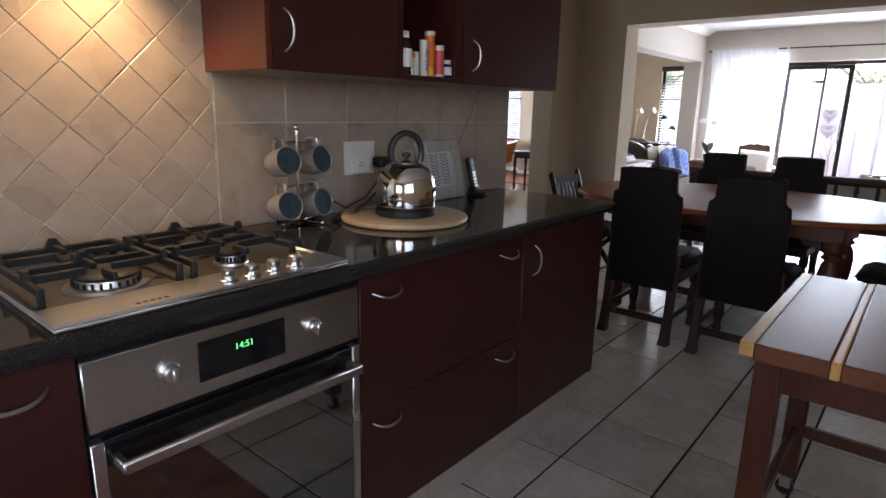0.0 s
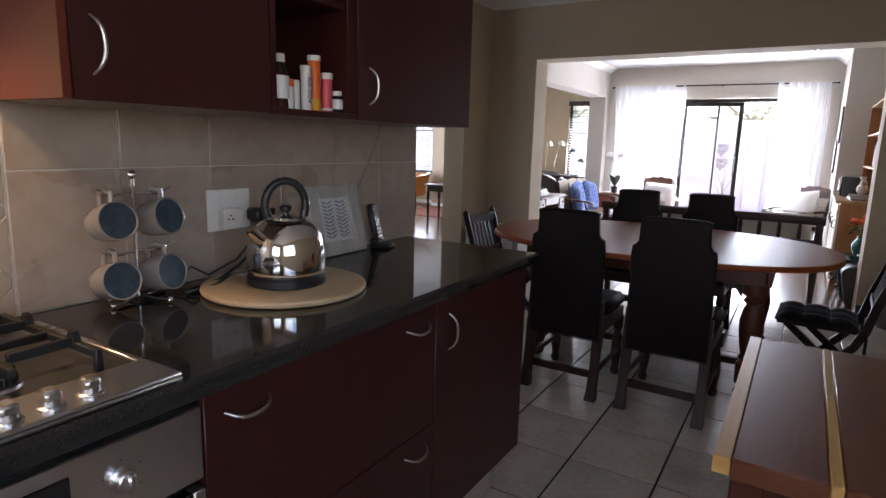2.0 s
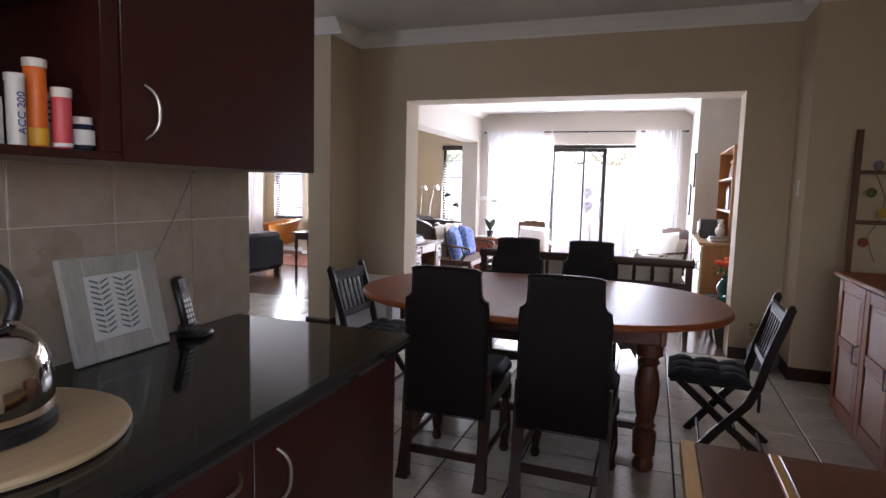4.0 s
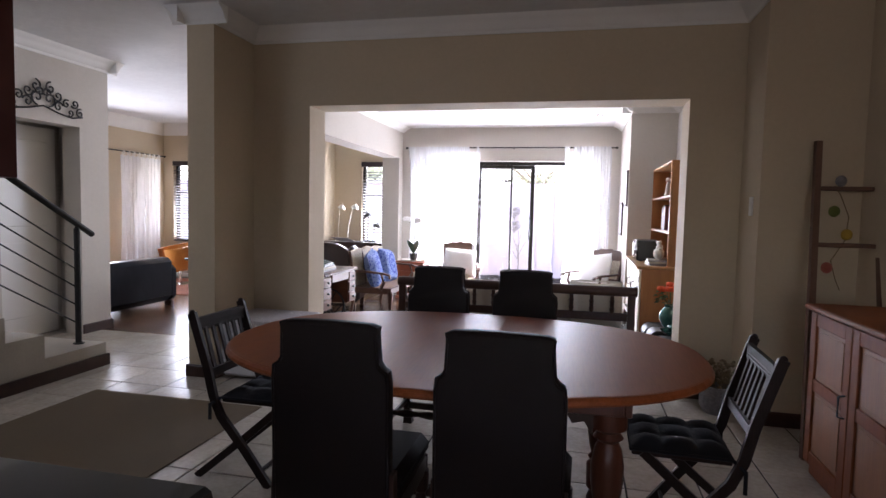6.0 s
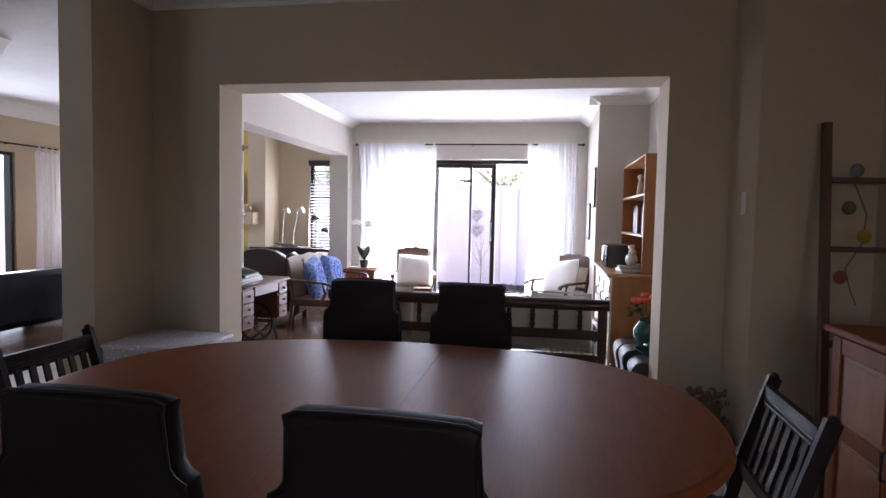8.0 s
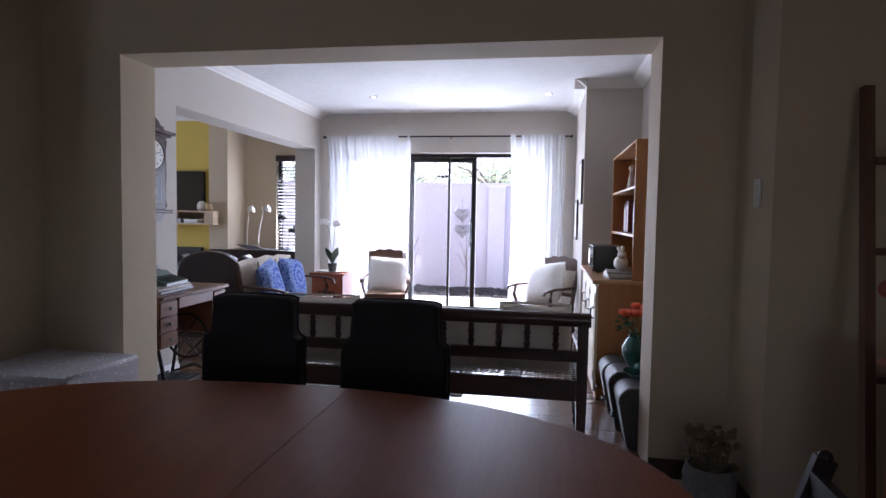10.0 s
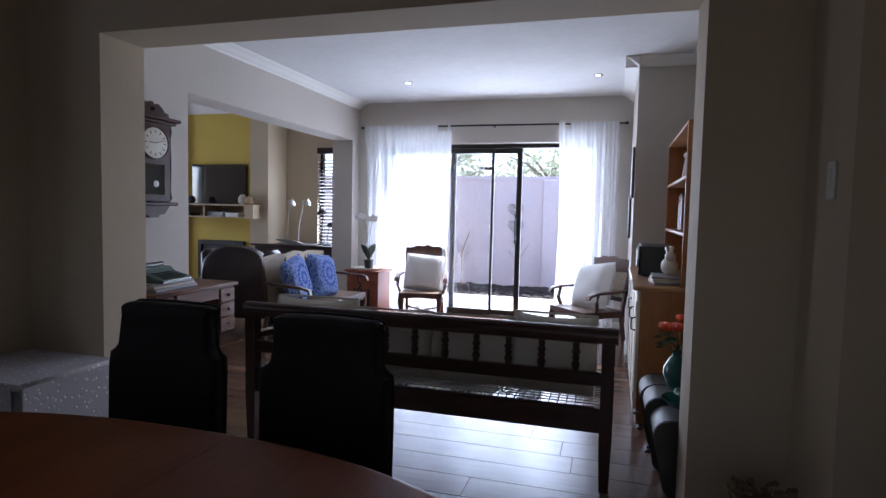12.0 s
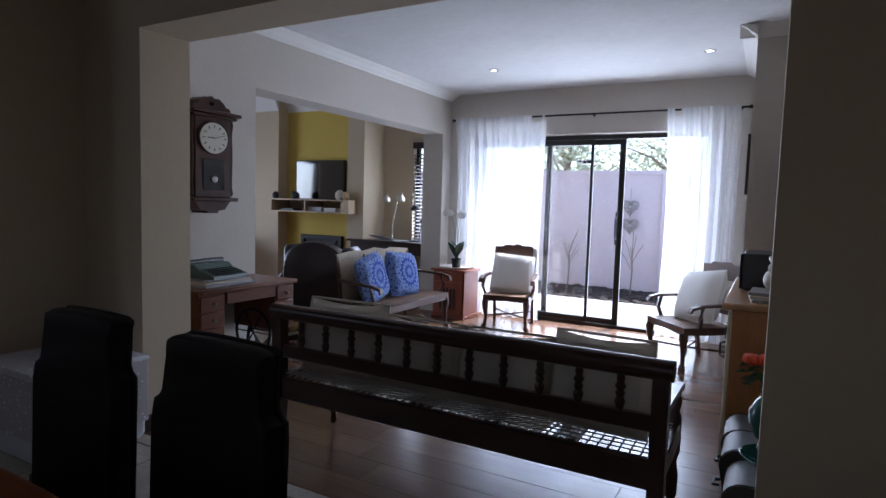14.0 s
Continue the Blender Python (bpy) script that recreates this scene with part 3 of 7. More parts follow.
g = Geo()
for a in ((-2.404, YO, -1.93, YO, 0, -1), (-1.93, YO - 0.016, -1.93, YI, 1, 0), (-2.42, 5.87, -2.42, YO, 1, 0), (-2.656, 5.87, -2.404, 5.87, 0, -1), (0.9, YO, 1.25, YO, 0, -1), (1.25, 5.97, 1.25, YO, -1, 0), (1.234, 5.97, 1.8, 5.97, 0, -1), (1.8, 1.0, 1.8, 5.97, -1, 0),
          (-4.5, 6.8, -4.5, 7.166, 1, 0), (-4.7, 7.15, -4.484, 7.15, 0, 1), (-2.64, 5.87, -2.64, 7.63, -1, 0), (-1.06, -2.05, -1.06, 2.83, -1, 0), (-1.06, 2.83, -0.906, 2.83, 0, 1)):
    skirting(g, *a)
setting("baseboard", g, SKIRT)
g = Geo()
for a in ((-2.42, YI, -2.42, 7.63, 1, 0), (-2.42, 10.6, -2.16, 10.6, 0, -1), (0.38, 10.6, 0.74, 10.6, 0, -1), (0.74, 9.10, 0.74, 10.6, -1, 0), (-7.05, 7.2, -7.05, 8.1, 1, 0), (-7.05, 9.85, -7.05, 11.2, 1, 0), (-7.05, 11.2, -5.9, 11.2, 0, -1), (-5.9, 10.75, -5.3, 10.75, 0, -1), (-4.05, 10.75, -3.78, 10.75, 0, -1), (-3.78, 11.2, -2.68, 11.2, 0, -1)):
    skirting(g, *a, h=0.07)
setting("baseboard_living", g, CORNICE)

# ground outside, paving, soil, garden wall
setting("ground", Geo().box(-80, 80, -60, 160, -0.4, -0.12), SOIL)
slab_base = setting("pavement", Geo().box(-5.5, 3.0, 10.88, 12.75, -0.12, -0.055), GROUT)
g = Geo()
rnd = random.Random(4)
for i in range(90):
    for j in range(10):
        x, y = -5.5 + i * 0.095 + rnd.uniform(-.03, .03), 12.78 + j * 0.165 + rnd.uniform(-.06, .06)
        g.ball(x, y, -0.09, rnd.uniform(.05, .10), rnd.uniform(.05, .10), rnd.uniform(.03, .06), 6, 4, 0.2, i * 10 + j)
setting("soil_bed", g, SOIL, kind="stuff")
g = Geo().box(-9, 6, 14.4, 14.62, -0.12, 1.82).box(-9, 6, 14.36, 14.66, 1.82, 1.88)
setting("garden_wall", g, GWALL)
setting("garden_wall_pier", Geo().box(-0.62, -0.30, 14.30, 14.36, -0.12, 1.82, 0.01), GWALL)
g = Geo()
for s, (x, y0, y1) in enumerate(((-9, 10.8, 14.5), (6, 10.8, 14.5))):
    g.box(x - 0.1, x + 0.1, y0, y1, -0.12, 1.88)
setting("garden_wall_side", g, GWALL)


# patio door
def sliding_door(name, x0, x1, y, z1, stiles, handle_x):
    d = thing(name, x0, y, 0, 0, "bronze aluminium sliding glass door onto the patio", "door")
    d["kind"] = "structure"
    w = x1 - x0
    part("door_frame", Geo().box(0, w, -0.04, 0.06, 0, 0.035, 0.004).box(0, w, -0.04, 0.06, z1 - 0.045, z1, 0.004).box(0, 0.04, -0.04, 0.06, 0.035, z1 - 0.045, 0.004).box(w - 0.04, w, -0.04, 0.06, 0.035, z1 - 0.045, 0.004), ALU, d)
    for a, b, yy, sw_ in stiles:
        a, b = a - x0, b - x0
        leaf = part("leaf_frame", Geo().box(a, a + sw_, yy, yy + 0.03, 0.04, z1 - 0.05, 0.004).box(b - sw_, b, yy, yy + 0.03, 0.04, z1 - 0.05, 0.004).box(a, b, yy + 0.002, yy + 0.028, 0.036, 0.09, 0.004).box(a, b, yy + 0.002, yy + 0.028, z1 - 0.10, z1 - 0.046, 0.004), ALU, d)
        p = part("pane", Geo().box(a + 0.04, b - 0.04, yy + 0.012, yy + 0.017, 0.085, z1 - 0.095), GLASS, leaf, smooth=False)
        p.visible_shadow = False
    hx = handle_x - x0
    part("door_handle", Geo().tube([(hx, -0.03, 0.93), (hx, -0.065, 0.95), (hx, -0.065, 1.15), (hx, -0.03, 1.17)], 0.010).box(hx - 0.012, hx + 0.012, -0.035, -0.026, 0.88, 1.22, 0.003), PLASTIC, d)
    return d


sliding_door("door_1", -2.14, 0.36, 10.74, 2.015, ((-2.10, -1.245, 0.03, 0.045), (-1.29, -0.445, 0.0, 0.06), (-1.62, -0.765, -0.032, 0.030)), -0.50)
st_ = thing("alarm_sticker", -0.87, 10.738, 1.74, 0, "small black and white alarm sticker on the patio door", "sticker")
part("backing", Geo().box(-0.075, 0.075, -0.001, 0.0, -0.022, 0.022), PAPER, st_, smooth=False)
part("print", Geo().box(-0.015, 0.02, -0.0016, -0.001, -0.016, 0.014).box(0.028, 0.07, -0.0016, -0.001, -0.014, 0.016).box(-0.068, -0.030, -0.0016, -0.001, -0.002, 0.014), PLASTIC, st_, smooth=False)
dd = thing("door_2", -7.12, 8.12, 0, 90, "bronze aluminium sliding glass door in the lounge", "door")
dd["kind"] = "structure"
part("door_frame", Geo().box(0, 1.71, -0.05, 0.05, 0, 0.04, 0.004).box(0, 1.71, -0.05, 0.05, 1.97, 2.015, 0.004).box(0, 0.045, -0.05, 0.05, 0.04, 1.97).box(0.83, 0.88, -0.04, 0.04, 0.04, 1.97).box(1.665, 1.71, -0.05, 0.05, 0.04, 1.97), ALU, dd)
p = part("pane", Geo().box(0.045, 0.83, -0.003, 0.003, 0.04, 1.97).box(0.88, 1.665, -0.003, 0.003, 0.04, 1.97), GLASS, dd, smooth=False)
p.visible_shadow = False


def window(name, x0, x1, y, z0, z1, rz=0, blind=True):
    w = thing(name, x0, y, z0, rz, "dark timber window with lowered slatted blinds" if blind else "white-framed kitchen window", "window")
    w["kind"] = "structure"
    ww, h = x1 - x0, z1 - z0
    fr = ALU if blind else WPLASTIC
    part("window_frame", Geo().box(0, ww, 0, 0.06, 0, 0.04, 0.004).box(0, ww, 0, 0.06, h - 0.04, h, 0.004).box(0, 0.04, 0, 0.06, 0.04, h - 0.04, 0.004).box(ww - 0.04, ww, 0, 0.06, 0.04, h - 0.04, 0.004).box(0.04, ww - 0.04, 0, 0.055, h * 0.62, h * 0.62 + 0.04, 0.004), fr, w)
    p = part("pane", Geo().box(0.04, ww - 0.04, 0.028, 0.033, 0.04, h * 0.62).box(0.04, ww - 0.04, 0.028, 0.033, h * 0.62 + 0.04, h - 0.04), GLASS, w, smooth=False)
    p.visible_shadow = False
    if blind:
        b = part("blind", Geo().box(0.0, ww, -0.10, -0.04, h - 0.05, h + 0.03, 0.004).box(0.02, ww - 0.02, -0.10, -0.045, 0.0, 0.025, 0.004).box(0.11, 0.113, -0.074, -0.071, 0.02, h - 0.04).box(ww - 0.113, ww - 0.11, -0.074, -0.071, 0.02, h - 0.04), BLIND, w)
        n = int((h - 0.1) / 0.046)
        slat = mesh("slat", Geo().at(pose(0, 0, 0, 20)).box(0.015, ww - 0.015, -0.025, 0.025, -0.0015, 0.0015), BLIND)
        for i in range(n):
            s = new("slat", slat)
            s.parent = b
            s.location = (0, -0.072, 0.05 + i * 0.046)
    return w


window("window_1", -3.3, -2.68, 11.27, 0.64, 2.02)
window("window_2", -6.85, -6.19, 11.27, 0.64, 2.02)
window("window_3", -0.2, 1.3, -2.16, 1.0, 2.05, 0, False)
w4 = window("window_4", -1.0, 1.0, 1.86, 1.0, 2.05, 0, False)
w4.matrix_world = pose(1.90, -1.0, 1.0, 0, 0, 90)


def curtain(name, x0, x1, y, z0, z1, folds, label, m=None, tabs=6, seed=1, gap=None):
    """A voile curtain hanging from tabs on a rod, in the xz plane."""
    c = thing(name, 0, 0, 0, 0, label, "curtain", "voile curtains")
    if m is not None:
        c.matrix_world = m
    rnd = random.Random(seed)
    ph = [rnd.uniform(0, 6.28) for _ in range(4)]
    nu, nv = 90, 16
    vs = []
    for j in range(nv + 1):
        v = j / nv
        for i in range(nu + 1):
            u = i / nu
            amp = 0.018 + 0.022 * v
            yy = y + amp * math.sin(u * folds * 6.28 + ph[0] + 0.6 * math.sin(3 * v + ph[1])) + 0.012 * math.sin(u * folds * 2.3 * 6.28 + ph[2] + v)
            xx = x0 + (x1 - x0) * (u + (0.5 - u) * 0.06 * math.sin(3.1 * v)) + 0.01 * math.sin(4 * v + ph[3])
            zt = z1 - 0.06
            if gap is not None:
                notch = abs(u - gap) < 0.045 or xx > x1 - 0.012
                yy = y - 0.022 + 0.3 * (yy - y) if j < 2 else yy
                zt = z1 - 0.055 if notch else z1 + 0.016 + 0.006 * math.sin(u * folds * 12.6)
            vs.append((xx, yy, zt - (zt - z0) * v))
    fs = [(j * (nu + 1) + i, j * (nu + 1) + i + 1, (j + 1) * (nu + 1) + i + 1, (j + 1) * (nu + 1) + i) for j in range(nv) for i in range(nu)]
    part("cloth", Geo().add(vs, fs), SHEER, c)
    for i in range(tabs if gap is None else 0):
        xx = x0 + (x1 - x0) * (i + 0.5) / tabs
        part("tab", Geo().loft([[(xx - 0.018, y + a, z), (xx + 0.018, y + a, z), (xx + 0.018, y + a * 0.85, z - 0.001), (xx - 0.018, y + a * 0.85, z - 0.001)] for a, z in ((0.02, z1 - 0.075), (0.018, z1), (0.0, z1 + 0.016), (-0.018, z1), (-0.02, z1 - 0.075))]), LINEN, c)
    return c


def rod(name, pts, label, brackets):
    r = thing(name, 0, 0, 0, 0, label, "curtain rod")
    part("rod", Geo().tube(pts, 0.010, 10), ROD, r)
    for p in (pts[0], pts[-1]):
        part("finial", Geo().ball(*p, 0.018), ROD, r)
    for a, b in brackets:
        part("bracket", Geo().tube([a, b], 0.006).ball(*b, 0.012), ROD, r)
    return r


rod("curtain_rod", [(-2.33, 10.5, 2.2), (-1.0, 10.5, 2.205), (0.68, 10.5, 2.2)], "thin black iron curtain rod above the patio door", [((x, 10.5, 2.2), (x, 10.6, 2.2)) for x in (-2.2, -0.75, 0.6)])
curtain("curtain", -2.30, -1.22, 10.5, 0.03, 2.2, 9, "sheer white voile curtain drawn half over the patio door", seed=2, gap=0.90)
curtain("curtain", -0.02, 0.62, 10.5, 0.03, 2.2, 6, "sheer white voile curtain gathered beside the patio door", seed=5, gap=0.15)
rod("curtain_rod", [(-6.95, 8.0, 2.12), (-6.95, 9.5, 2.122), (-6.95, 11.1, 2.12)], "thin black iron curtain rod above the lounge door", [((-6.95, y, 2.12), (-7.05, y, 2.12)) for y in (8.2, 9.7, 11.0)])
curtain("curtain", 0, 0.92, 0, 0.03, 2.12, 8, "sheer white voile curtain beside the lounge door", pose(-6.95, 10.08, 0, 0, 0, 90), tabs=8, seed=9)

# hall: door, stairs, rail
dn = thing("door_3", -4.88, 6.0, 0, 0, "white painted panelled door standing in the hall recess", "door")
dn["kind"] = "structure"
part("leaf", Geo().box(0, 0.04, -0.02, 0.85, 0.01, 1.99, 0.004).box(0.04, 0.052, 0.10, 0.75, 0.2, 0.9, 0.004).box(0.04, 0.052, 0.10, 0.75, 1.05, 1.85, 0.004), WPLASTIC, dn)
part("door_handle", Geo().tube([(0.04, 0.09, 1.0), (0.09, 0.09, 1.0), (0.09, 0.20, 1.0)], 0.009), NICKEL, dn)
g = Geo()
yy = [5.95, 5.40, 5.11, 4.82, 4.53, 4.24, 3.95, 3.66]
for i, y in enumerate(yy):
    g.box(-4.5, -3.45, 2.3, y, 0.17 * i + (0.0 if i == 0 else 0.01), 0.17 * (i + 1) + 0.01)
setting("stairs", g, STAIR)
g = Geo().prism([(3.4, 0), (5.962, 0), (5.962, 0.09), (3.4, 0.09)], "yz", -3.45, -3.43).box(-4.5, -3.43, 5.95, 5.966, 0, 0.09)
setting("baseboard_stair", g, SKIRT)
sr = thing("stair_rail", -3.60, 5.84, 0.18, 0, "black steel stair railing with five thin rods", "railing")
part("newel", Geo().lathe([(0.04, 0), (0.04, 0.008), (0.022, 0.012), (0.022, 0.90), (0.012, 0.91), (0.012, 0.94)], 14), IRON, sr)
SL = 0.60
hr = [(0, 0.16, 0.86), (0, 0.0, 0.94), (0, -1.0, 0.94 + SL), (0, -2.4, 0.94 + SL * 2.4)]
part("handrail", Geo().tube(hr[1:], 0.024, 12).tube([(0, 0.14, 0.94 - 0.084), (0, 0, 0.94)], 0.024, 12).ball(0, 0.14, 0.856, 0.024), IRON, sr)
for i in range(5):
    z = 0.16 + i * 0.14
    part("rod", Geo().tube([(0, 0, z), (0, -2.4, z + SL * 2.4)], 0.006, 6), IRON, sr)
part("newel", Geo().tube([(0, -1.9, 0.95), (0, -1.9, 0.93 + SL * 1.9)], 0.02, 12), IRON, sr)


# ---- kitchen ----
def arc_handle(w, r=0.0032, vertical=False, bow=0.022, sweep=0.018):
    """A thin bow handle on a front that faces +x, its middle at the origin."""
    pts = []
    for i in range(11):
        t = -1 + 2 * i / 10
        pts.append((bow * (1 - t ** 4) + 0.002, 0, w / 2 * t) if vertical else (bow * (1 - t ** 4) + 0.002, w / 2 * t, sweep * t * t * 0.8))
    if vertical:
        pts = [(x, 0.012 * (1 - (2 * i / 10 - 1) ** 2), z) for i, (x, y, z) in enumerate(pts)]
    return Geo().tube(pts, [r * (0.6 + 0.4 * (1 - (2 * i / 10 - 1) ** 2)) * 1.2 for i in range(11)], 8)


def base_unit(y0, y1, fronts, label, handles, body_x=-0.375):
    u = thing("base_cabinet", -0.90, y0, 0.15, 0, label, "kitchen cabinet", "kitchen base cabinets")
    w = y1 - y0
    part("body", Geo().box(0.01, body_x + 0.90, 0.001, w - 0.001, 0, 0.70), DARKIN, u, smooth=False)
    for k, (a, b, z0, z1, nm) in enumerate(fronts):
        f = part(nm, Geo().box(body_x + 0.90 + 0.002, body_x + 0.92, a - y0 + 0.0015, b - y0 - 0.0015, z0 - 0.15, z1 - 0.15, 0.0015), RED, u)
        for hk, hy, hz, hw, vert in handles:
            if hk == k:
                part("handle", arc_handle(hw, vertical=vert), NICKEL, f, "thin bowed nickel handle", m=pose(body_x + 0.92, hy - y0, hz - 0.15))
    return u


base_unit(-1.0, 0.822, [(-1.0, -0.38, 0.16, 0.842, "door"), (-0.38, 0.23, 0.16, 0.842, "door"), (0.23, 0.822, 0.50, 0.842, "drawer"), (0.23, 0.822, 0.16, 0.497, "drawer")], "dark red-brown kitchen base cabinet beside the oven", [(0, -0.47, 0.76, 0.10, True), (2, 0.34, 0.79, 0.10, False), (2, 0.73, 0.79, 0.10, False), (3, 0.34, 0.44, 0.10, False), (3, 0.73, 0.44, 0.10, False)])
base_unit(1.418, 2.138, [(1.418, 2.138, 0.497, 0.842, "drawer"), (1.418, 2.138, 0.16, 0.494, "drawer")], "dark red-brown kitchen cabinet with two wide pan drawers", [(0, 1.508, 0.782, 0.10, False), (0, 2.048, 0.782, 0.10, False), (1, 1.508, 0.436, 0.10, False), (1, 2.048, 0.436, 0.10, False)])
u = base_unit(2.140, 2.735, [(2.140, 2.735, 0.16, 0.842, "door")], "dark red-brown kitchen cabinet with one door at the counter's end", [(0, 2.205, 0.742, 0.105, True)])
part("side_panel", Geo().box(0.01, 0.54, 0.5955, 0.610, 0, 0.70, 0.0015), RED, u)
g = Geo()
for i in range(8):
    a, b = -1.0 + i * 0.46, min(-1.0 + (i + 1) * 0.46 - 0.004, 2.66)
    if b > a:
        g.box(-0.90, -0.42, a, b, 0, 0.15, 0.002)
tagged(setting("plinth", g, PLINTH), "beige tiled plinth under the base cabinets", "plinth")
g = Geo()
prof = [(-0.903, 0.848), (-0.337, 0.848), (-0.327, 0.853), (-0.323, 0.866), (-0.327, 0.880), (-0.337, 0.886), (-0.903, 0.886)]
g.loft([[(x, y, z) for x, z in prof] for y in (-1.0, 2.772)])
solid("worktop", g, GRANITE, "polished black granite kitchen worktop with a rounded edge", "worktop", smooth=False)

# oven
ov = thing("oven", -0.378, 0.825, 0.152, 0, "built-in stainless steel oven with a black glass door", "oven")
W = 0.590
part("body", Geo().box(-0.40, 0.0, 0.003, W - 0.003, 0.0, 0.69), PLASTIC, ov, smooth=False)
cp = part("control_panel", Geo().box(0.002, 0.024, 0, W, 0.545, 0.675, 0.003), STEEL, ov, "brushed steel control panel")
ds = part("display", Geo().box(0.024, 0.0265, 0.193, 0.383, 0.572, 0.652, 0.001), BLKGLASS, cp, "black clock display")
writing("digits", "14:51", 0.019, LED, cp, pose(0.0270, 0.288, 0.622, 90, 0, 90), "green lit digits 14:51", 0.0003)
for y in (0.14, 0.455):
    kn = part("knob", Geo().at(pose(0.024, y, 0.612, 0, 90)).lathe([(0.021, 0), (0.021, 0.003), (0.017, 0.006), (0.0165, 0.016), (0.014, 0.018)], 24), STEEL, cp, "round satin metal knob")
    part("grip", Geo().box(0.040, 0.052, y - 0.006, y + 0.006, 0.597, 0.627, 0.003), STEEL, cp)
for y in (0.14, 0.455):
    for i in range(0, 9, 2):
        a = radians(-130 + i * 32)
        part("dial_mark", Geo().box(0.0242, 0.0248, y + 0.031 * math.sin(a) - 0.001, y + 0.031 * math.sin(a) + 0.001, 0.612 + 0.031 * math.cos(a) - 0.001, 0.612 + 0.031 * math.cos(a) + 0.001), PLASTIC, cp, smooth=False)
dr = part("door", Geo().box(0.002, 0.026, 0, 0.022, 0.02, 0.528, 0.002).box(0.002, 0.026, W - 0.022, W, 0.02, 0.528, 0.002).box(0.002, 0.026, 0.022, W - 0.022, 0.02, 0.05, 0.002), STEEL, ov, "steel oven door frame")
part("door_head", Geo().box(0.002, 0.024, 0.022, W - 0.022, 0.478, 0.528, 0.002), BLKGLASS, dr, "black glass strip behind the handle")
part("glass", Geo().box(0.004, 0.022, 0.022, W - 0.022, 0.05, 0.478), OVGLASS, dr, "dark reflecting door glass", smooth=False)
part("door_handle", Geo().box(0.060, 0.074, 0.03, W - 0.03, 0.478, 0.502, 0.004).box(0.024, 0.061, 0.031, 0.043, 0.481, 0.499, 0.002).box(0.024, 0.061, W - 0.043, W - 0.031, 0.481, 0.499, 0.002), STEEL, dr, "flat brushed steel bar handle")

# gas hob
hb = thing("hob", -0.80, 0.795, 0.886, 0, "stainless steel gas hob with black cast iron pan supports", "hob")
part("well", Geo().box(0.0125, 0.3515, 0.0125, 0.5725, 0.0065, 0.0072), WELL, hb, "darker steel hob well", smooth=False)
part("plate", Geo().box(0, 0.455, 0, 0.585, 0, 0.006, 0.002), STEEL, hb)
part("front_panel", Geo().box(0.352, 0.455, 0, 0.585, 0.006, 0.014, 0.004), STEEL, hb)
for a in ((0.0, 0.012, 0.0, 0.585), (0.012, 0.352, 0, 0.012), (0.012, 0.352, 0.573, 0.585)):
    part("rim", Geo().box(*a, 0.006, 0.012, 0.002), STEEL, hb)
for (bx, by, br) in ((0.262, 0.150, 0.066), (0.11, 0.150, 0.040), (0.11, 0.40, 0.048), (0.275, 0.400, 0.034)):
    bn = part("burner", Geo().lathe([(br * 1.15, 0.006), (br * 1.1, 0.012), (br * 0.85, 0.014), (br * 0.82, 0.026), (br * 0.7, 0.028)], 28, bx, by), STEEL, hb, "steel burner ring")
    part("cap", Geo().lathe([(br * 0.86, 0.0285), (br * 0.88, 0.033), (br * 0.8, 0.037), (br * 0.3, 0.038)], 28, bx, by), IRON, bn, "black burner cap")
    g = Geo()
    for i in range(24):
        a = i * math.pi / 12
        g.box(bx + br * 0.87 * math.cos(a) - 0.002, bx + br * 0.87 * math.cos(a) + 0.002, by + br * 0.87 * math.sin(a) - 0.002, by + br * 0.87 * math.sin(a) + 0.002, 0.014, 0.024)
    part("flame_ports", g, IRON, bn, smooth=False)
for a, b in ((0.02, 0.255), (0.285, 0.52)):
    s = Geo()
    cy = (a + b) / 2
    for y in (a, b):
        s.box(0.02, 0.335, y - 0.006, y + 0.006, 0.030, 0.044, 0.002)
        for x in (0.11, 0.265):
            s.prism([(x - 0.016, 0.043), (x + 0.016, 0.043), (x + 0.007, 0.060), (x - 0.004, 0.062)], "xz", y - 0.005, y + 0.005)
    for x in (0.02, 0.185):
        s.box(x - 0.006, x + 0.006, a, b, 0.030, 0.044, 0.002)
        s.prism([(cy - 0.018, 0.043), (cy + 0.018, 0.043), (cy + 0.006, 0.062), (cy - 0.006, 0.062)], "yz", x - 0.005, x + 0.005)
    for bx in (0.11, 0.265):
        for dx, dy in ((1, 0), (-1, 0), (0, 1), (0, -1)):
            if dx:
                s.box(bx + min(dx * 0.022, dx * 0.075), bx + max(dx * 0.022, dx * 0.075), cy - 0.005, cy + 0.005, 0.036, 0.050, 0.002)
            else:
                s.box(bx - 0.005, bx + 0.005, cy + min(dy * 0.022, dy * 0.115), cy + max(dy * 0.022, dy * 0.115), 0.034, 0.050, 0.002)
    for x in (0.02, 0.335):
        for y in (a, b):
            s.box(x - 0.006, x + 0.006, y - 0.006, y + 0.006, 0.006, 0.044, 0.002)
    part("pan_support", s, IRON, hb, "black cast iron pan support")
for i in range(4):
    y = 0.308 + i * 0.051
    k = part("knob", Geo().lathe([(0.018, 0.014), (0.018, 0.017), (0.014, 0.019), (0.013, 0.026)], 20, 0.424, y).box(0.410, 0.438, y - 0.011, y + 0.011, 0.024, 0.040, 0.004), STEEL, hb, "square satin metal gas knob")
g = Geo()
for i in range(5):
    g.box(0.43, 0.438, 0.13 + i * 0.012, 0.138 + i * 0.012, 0.0141, 0.0146)
part("mark", g, PLASTIC, hb, smooth=False)

